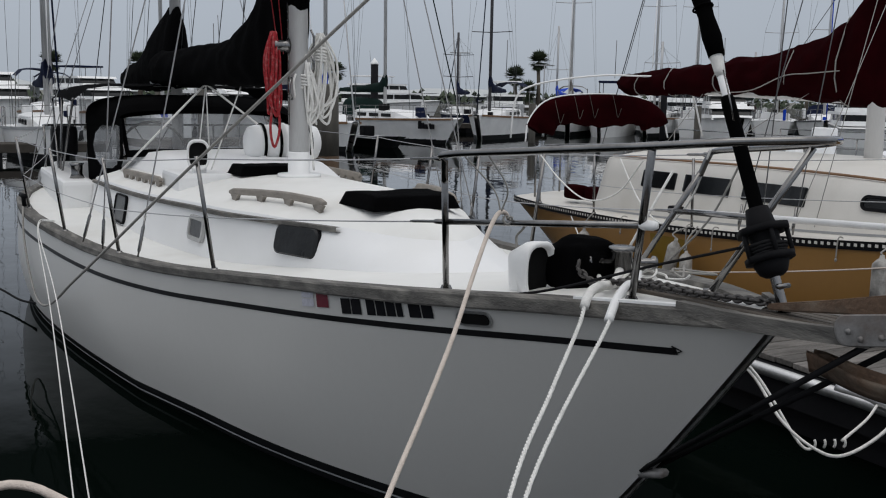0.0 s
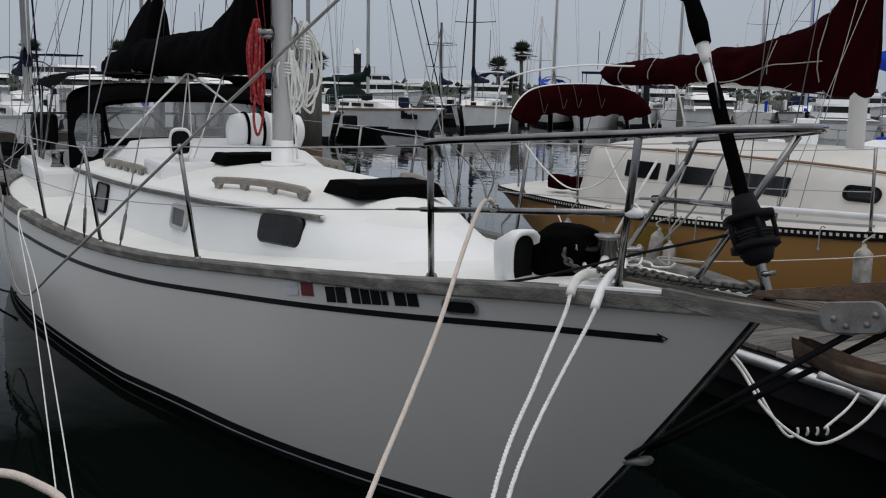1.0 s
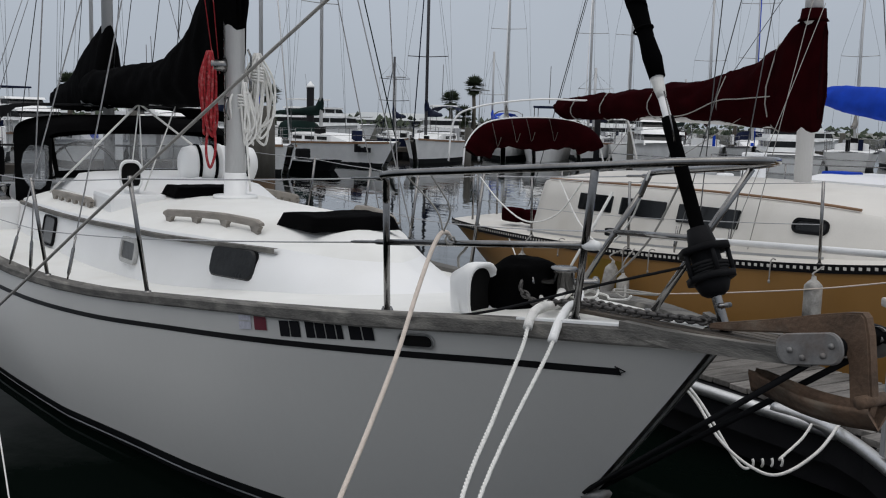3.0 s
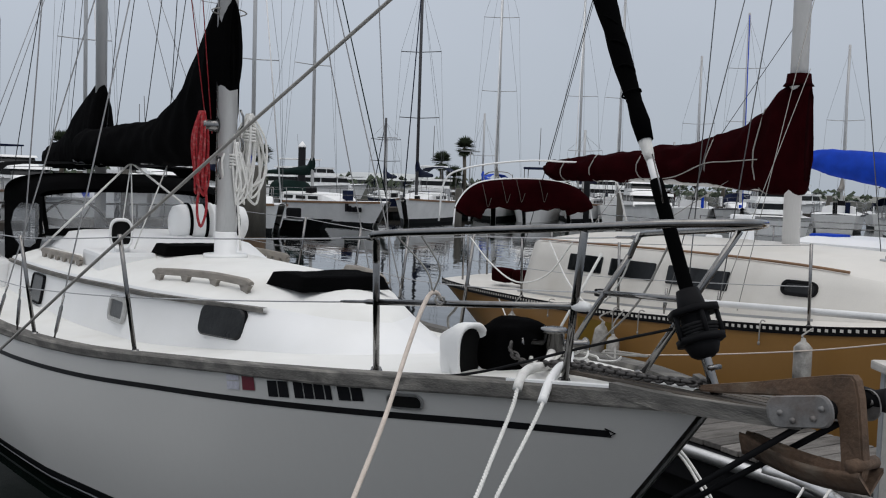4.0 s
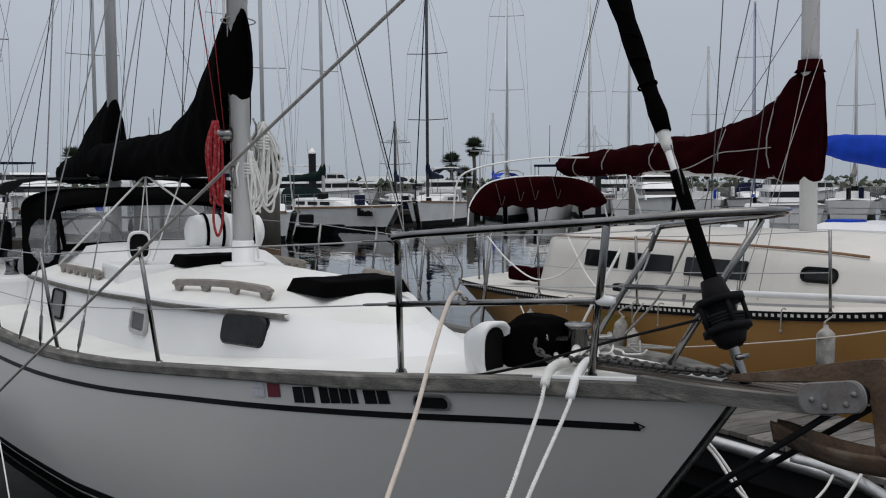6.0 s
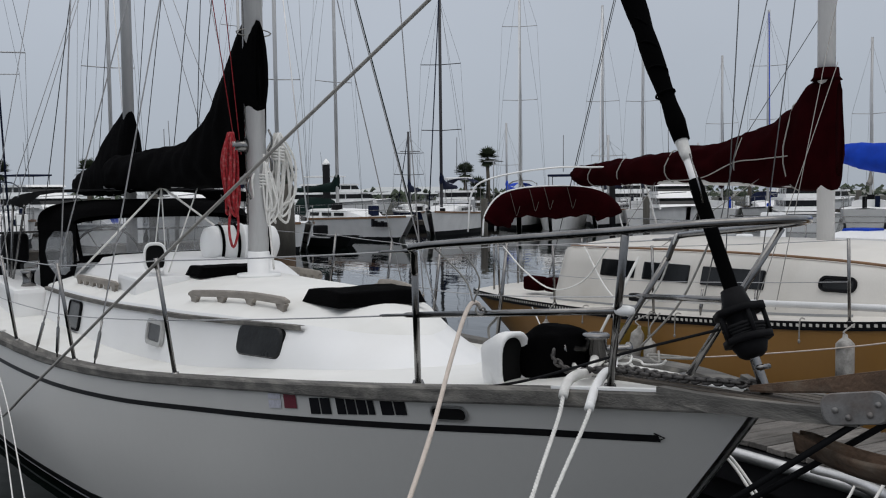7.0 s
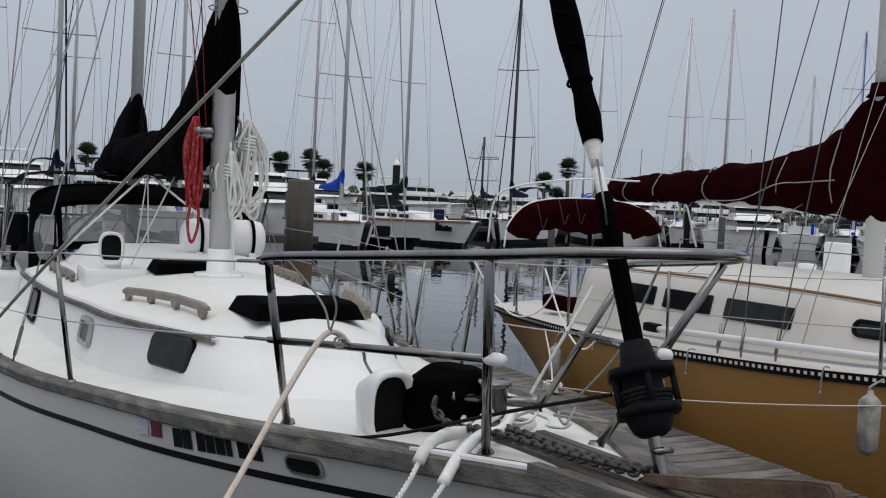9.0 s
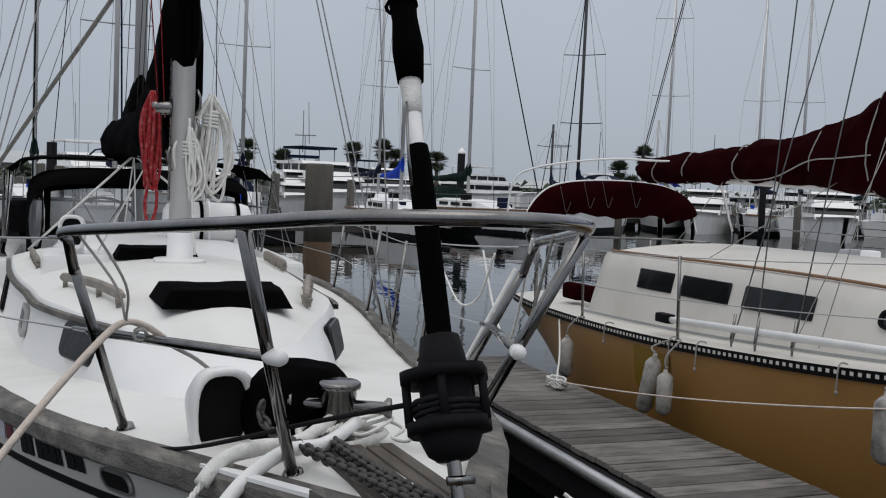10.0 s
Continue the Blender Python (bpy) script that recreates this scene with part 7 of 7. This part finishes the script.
for k in range(7):
    a = radians(151.5 - 32.0 * k / 6 + rnd.uniform(-0.6, 0.6))
    d = rnd.choice((58, 66, 74)) + rnd.uniform(-3, 3)
    far_sailboat(7.0 + d * math.cos(a), -2.4 + d * math.sin(a), math.degrees(a) + rnd.choice((0, 180)) + rnd.uniform(-22, 22), rnd.uniform(8, 10), FAR_WHITE if k % 6 else CANVAS_NAVY, COVERS[k % 7], rnd.uniform(5.0, 7.2), ALLOY if k % 5 else MAST_DARK, (0.5,) if k % 2 else (0.45, 0.72), 40 + k, "white sloop lying at the far piers", jib=k % 3 == 0, dodger_mat=COVERS[(k + 2) % 7] if k % 2 else None)
motor_yacht(-41.5, 11.2, 10, 10.5, 3.1, 1, "white flybridge motor yacht at the far pier")
motor_yacht(-80.5, 37, 113, 14, 3.3, 2, "large white motor yacht at the far quay")
motor_yacht(-86, 28, 21, 14, 3.6, 3)
motor_yacht(-55, 0.6, 19, 12, 3.2, 2, "white motor yacht moored far off")
motor_yacht(-66, 8, 21, 12, 3.2, 3)
motor_yacht(-64, 62, 104, 13, 2.9, 4)
motor_yacht(-46, 62, 105, 13, 2.9, 5)
for k, (a, d, h) in enumerate(((149.6, 58, 12), (143.4, 56, 172), (137.0, 55, 190), (130.4, 54, 8), (123.2, 53, 186), (165.5, 50, 185))):
    motor_yacht(7.0 + d * math.cos(radians(a)), -2.4 + d * math.sin(radians(a)), a + h, 7.6 + 0.4 * (k % 4), 2.35 + 0.12 * (k % 3), 20 + k, "small white cabin cruiser moored at the far piers")
dg = thing("dinghy", "black workboat with a dark outboard", "dinghy", at=pose(-30.6, 13.1, 0, 0, 0, 8))
mk("hull", [(3.0, 0, 0.46), (2.4, -0.7, 0.40), (-2.4, -0.85, 0.34), (-2.4, 0.85, 0.34), (2.4, 0.7, 0.40), (2.4, 0, -0.1), (2.0, -0.5, -0.1), (-2.4, -0.7, -0.1), (-2.4, 0.7, -0.1), (2.0, 0.5, -0.1)], [[0, 1, 6, 5], [1, 2, 7, 6], [2, 3, 8, 7], [3, 4, 9, 8], [4, 0, 5, 9], [0, 4, 3, 2, 1]], BOTTOM_BLACK, dg)
box("gunwale", -2.4, 2.4, -0.86, 0.86, 0.34, 0.38, FAR_GREY, dg, 0.01)
for k in range(3):
    box("deck_gear", -2.2 + k * 1.3, -1.8 + k * 1.3, -0.25, 0.25, 0.38, 0.95 - 0.08 * k, RUBBER_BLACK, dg, 0.06)
# far piers
for k, (x0, x1, y0, y1) in enumerate(((-43.5, -42.0, 6.0, 60.0), (-26.5, -25.3, 4.0, 9.0), (-62.0, -60.0, -20.0, 75.0), (-24.0, -22.8, -6.0, 2.2))):
    fp = thing("far_pier", "low grey floating pier in the distance", "pier", kind="structure")
    box("deck", x0, x1, y0, y1, 0.25, 0.5, TIMBER_DARK, fp, 0.02)
    for q in range(int((y1 - y0) / 3)):
        box("float", x0 + 0.1, x1 - 0.1, y0 + 3 * q + 0.3, y0 + 3 * q + 2.3, -0.2, 0.25, PILE_BLACK, fp)
    for q in range(int((y1 - y0) / 5)):
        box("pedestal", x0 + 0.2, x0 + 0.45, y0 + 5 * q + 1, y0 + 5 * q + 1.25, 0.5, 1.45, PLASTIC_WHITE, fp, 0.02)
shore = thing("far_shore", "low far shore with a pale sea wall", "shore", kind="structure")
mk("land", [(-110, -200, 0.9), (-110, 260, 0.9), (-700, 600, 1.4), (-700, -600, 1.4), (-110, -200, -0.5), (-110, 260, -0.5)], [[0, 1, 2, 3], [4, 5, 1, 0]], LAND, shore)
mk("land", [(-110, 130, 0.9), (60, 170, 0.9), (200, 700, 1.2), (-700, 600, 1.2), (-110, 130, -0.5), (60, 170, -0.5)], [[0, 1, 2, 3], [4, 5, 1, 0]], LAND, shore)
rnd = random.Random(11)
for x, y, lx, ly, h in ((-124, -2, 16, 22, 2.5), (-128, 26, 14, 16, 1.7), (-122, 66, 12, 20, 1.8), (-118, 92, 14, 18, 1.6), (-124, 44, 10, 10, 1.7), (-80, 150, 20, 12, 1.9), (-40, 172, 22, 14, 1.9), (-126, 112, 14, 16, 1.7)):
    hb = thing("harbour_building", "low pale harbour building with a metal roof", "building", "harbour buildings")
    box("wall", x - lx / 2, x + lx / 2, y - ly / 2, y + ly / 2, 0.85, 0.9 + h * 0.62, FAR_GREY, hb)
    z = 0.9 + h * 0.6
    vs = [(x - lx / 2 - 1, y - ly / 2 - 1, z), (x + lx / 2 + 1, y - ly / 2 - 1, z), (x + lx / 2 + 1, y + ly / 2 + 1, z), (x - lx / 2 - 1, y + ly / 2 + 1, z), (x, y - ly / 4, z + h * 0.6), (x, y + ly / 4, z + h * 0.6)]
    mk("roof", vs, [[0, 1, 4], [1, 2, 5, 4], [2, 3, 5], [3, 0, 4, 5], [3, 2, 1, 0]], FAR_ROOF, hb)
    for k in range(int(ly / 3)):
        yy = y - ly / 2 + 1.5 + 3 * k
        box("window", x + lx / 2 - 0.05, x + lx / 2 + 0.06, yy - 0.7, yy + 0.7, 1.2, 0.9 + h * 0.5, SMOKED, hb)


def palm(x, y, top, seed):
    rnd = random.Random(seed)
    p = thing("palm_tree", "fan palm with a shaggy dark crown on the far shore", "palm", "palms")
    tube("trunk", [(x, y, 0.5), (x + 0.1, y, top * 0.5), (x, y + rnd.uniform(-0.2, 0.2), top - 0.8)], [0.30, 0.22, 0.20], PALM_TRUNK, p, 8)
    vs, fs = [], []
    c = Vector((x, y, top - 0.8))
    for k in range(100):
        a, el = rnd.uniform(0, 2 * math.pi), rnd.uniform(-1.25, 1.4)
        d = Vector((math.cos(a) * math.cos(el), math.sin(a) * math.cos(el), math.sin(el)))
        side = d.cross(Vector((0, 0, 1))).normalized()
        l = rnd.uniform(0.8, 1.2) * (0.8 if el < -0.3 else 1.0)
        base = c + d * l * 0.55
        for q in range(7):
            ang = (q - 3) * 0.30
            tip = base + (d * math.cos(ang) + side * math.sin(ang)) * l * 0.85 - Vector((0, 0, 0.12 * rnd.random()))
            w = side * math.cos(ang) * 0.10 - d * math.sin(ang) * 0.10
            o = len(vs)
            vs += [base - w * 0.4, base + w * 0.4, (base + tip) / 2 + w, tip, (base + tip) / 2 - w]
            fs.append([o, o + 1, o + 2, o + 3, o + 4])
        o = len(vs)
        vs += [c - side * 0.02, c + side * 0.02, base + side * 0.02, base - side * 0.02]
        fs.append([o, o + 1, o + 2, o + 3])
    mk("crown", vs, fs, PALM_LEAF, p)


for k, (x, y, t) in enumerate(((-92.4, 61.0, 6.9), (-93.8, 58.7, 5.1), (-92.4, 59.6, 3.4), (-101, 17.4, 5.6), (-99, 28.5, 5.8), (-98, 31.6, 6.2), (-99, 33.4, 5.2), (-97, 37.5, 5.2), (-108, 9.5, 5.6), (-100, 21.0, 4.6), (-80, 91, 4.6), (-60, 108, 4.8))):
    palm(x, y, t, k + 3)
# lamp standards
for x, y, t in ((-78, 52.5, 5.2), (-80, 44.0, 6.2), (-70, 72, 5.5), (-85, 20.0, 6.0), (-40, 95, 6.0)):
    lp = thing("lamp_standard", "thin lamp standard with a small cross arm", "street lamp", "lamp standards")
    tube("pole", [(x, y, 0.2), (x, y, t)], 0.07, FAR_GREY, lp, 6)
    tube("arm", [(x - 0.4, y - 0.9, t), (x + 0.4, y + 0.9, t)], 0.06, FAR_GREY, lp, 5)
# low scrub along the shore
vs, fs = [], []
for k in range(1500):
    u = rnd.random()
    x, y = (-111 - 6 * rnd.random(), -60 + 190 * u) if rnd.random() < 0.7 else (-110 + 170 * u, 133 + 40 * u + 5 * rnd.random())
    z = 0.9 + rnd.random() ** 2 * 1.5
    r = rnd.uniform(0.3, 0.8)
    o = len(vs)
    for q in range(5):
        a = 1.257 * q + rnd.random()
        vs.append((x + r * math.cos(a), y + r * math.sin(a) * 0.7, z + r * rnd.uniform(-0.5, 0.6)))
    vs.append((x, y, z + r))
    fs += [[o + q, o + (q + 1) % 5, o + 5] for q in range(5)]
tagged(mk("shore_scrub", vs, fs, FOLIAGE), "low dark scrub along the far shore", "bushes", kind="stuff")

# ---- planks of the piers ----

deck_planks(finger, -1.6, 5.7, 2.15, 3.05, 0.445, 0.145, True, 2)
deck_planks(main_pier, 5.72, 8.72, -7.4, 5.4, 0.445, 0.145, False, 3)
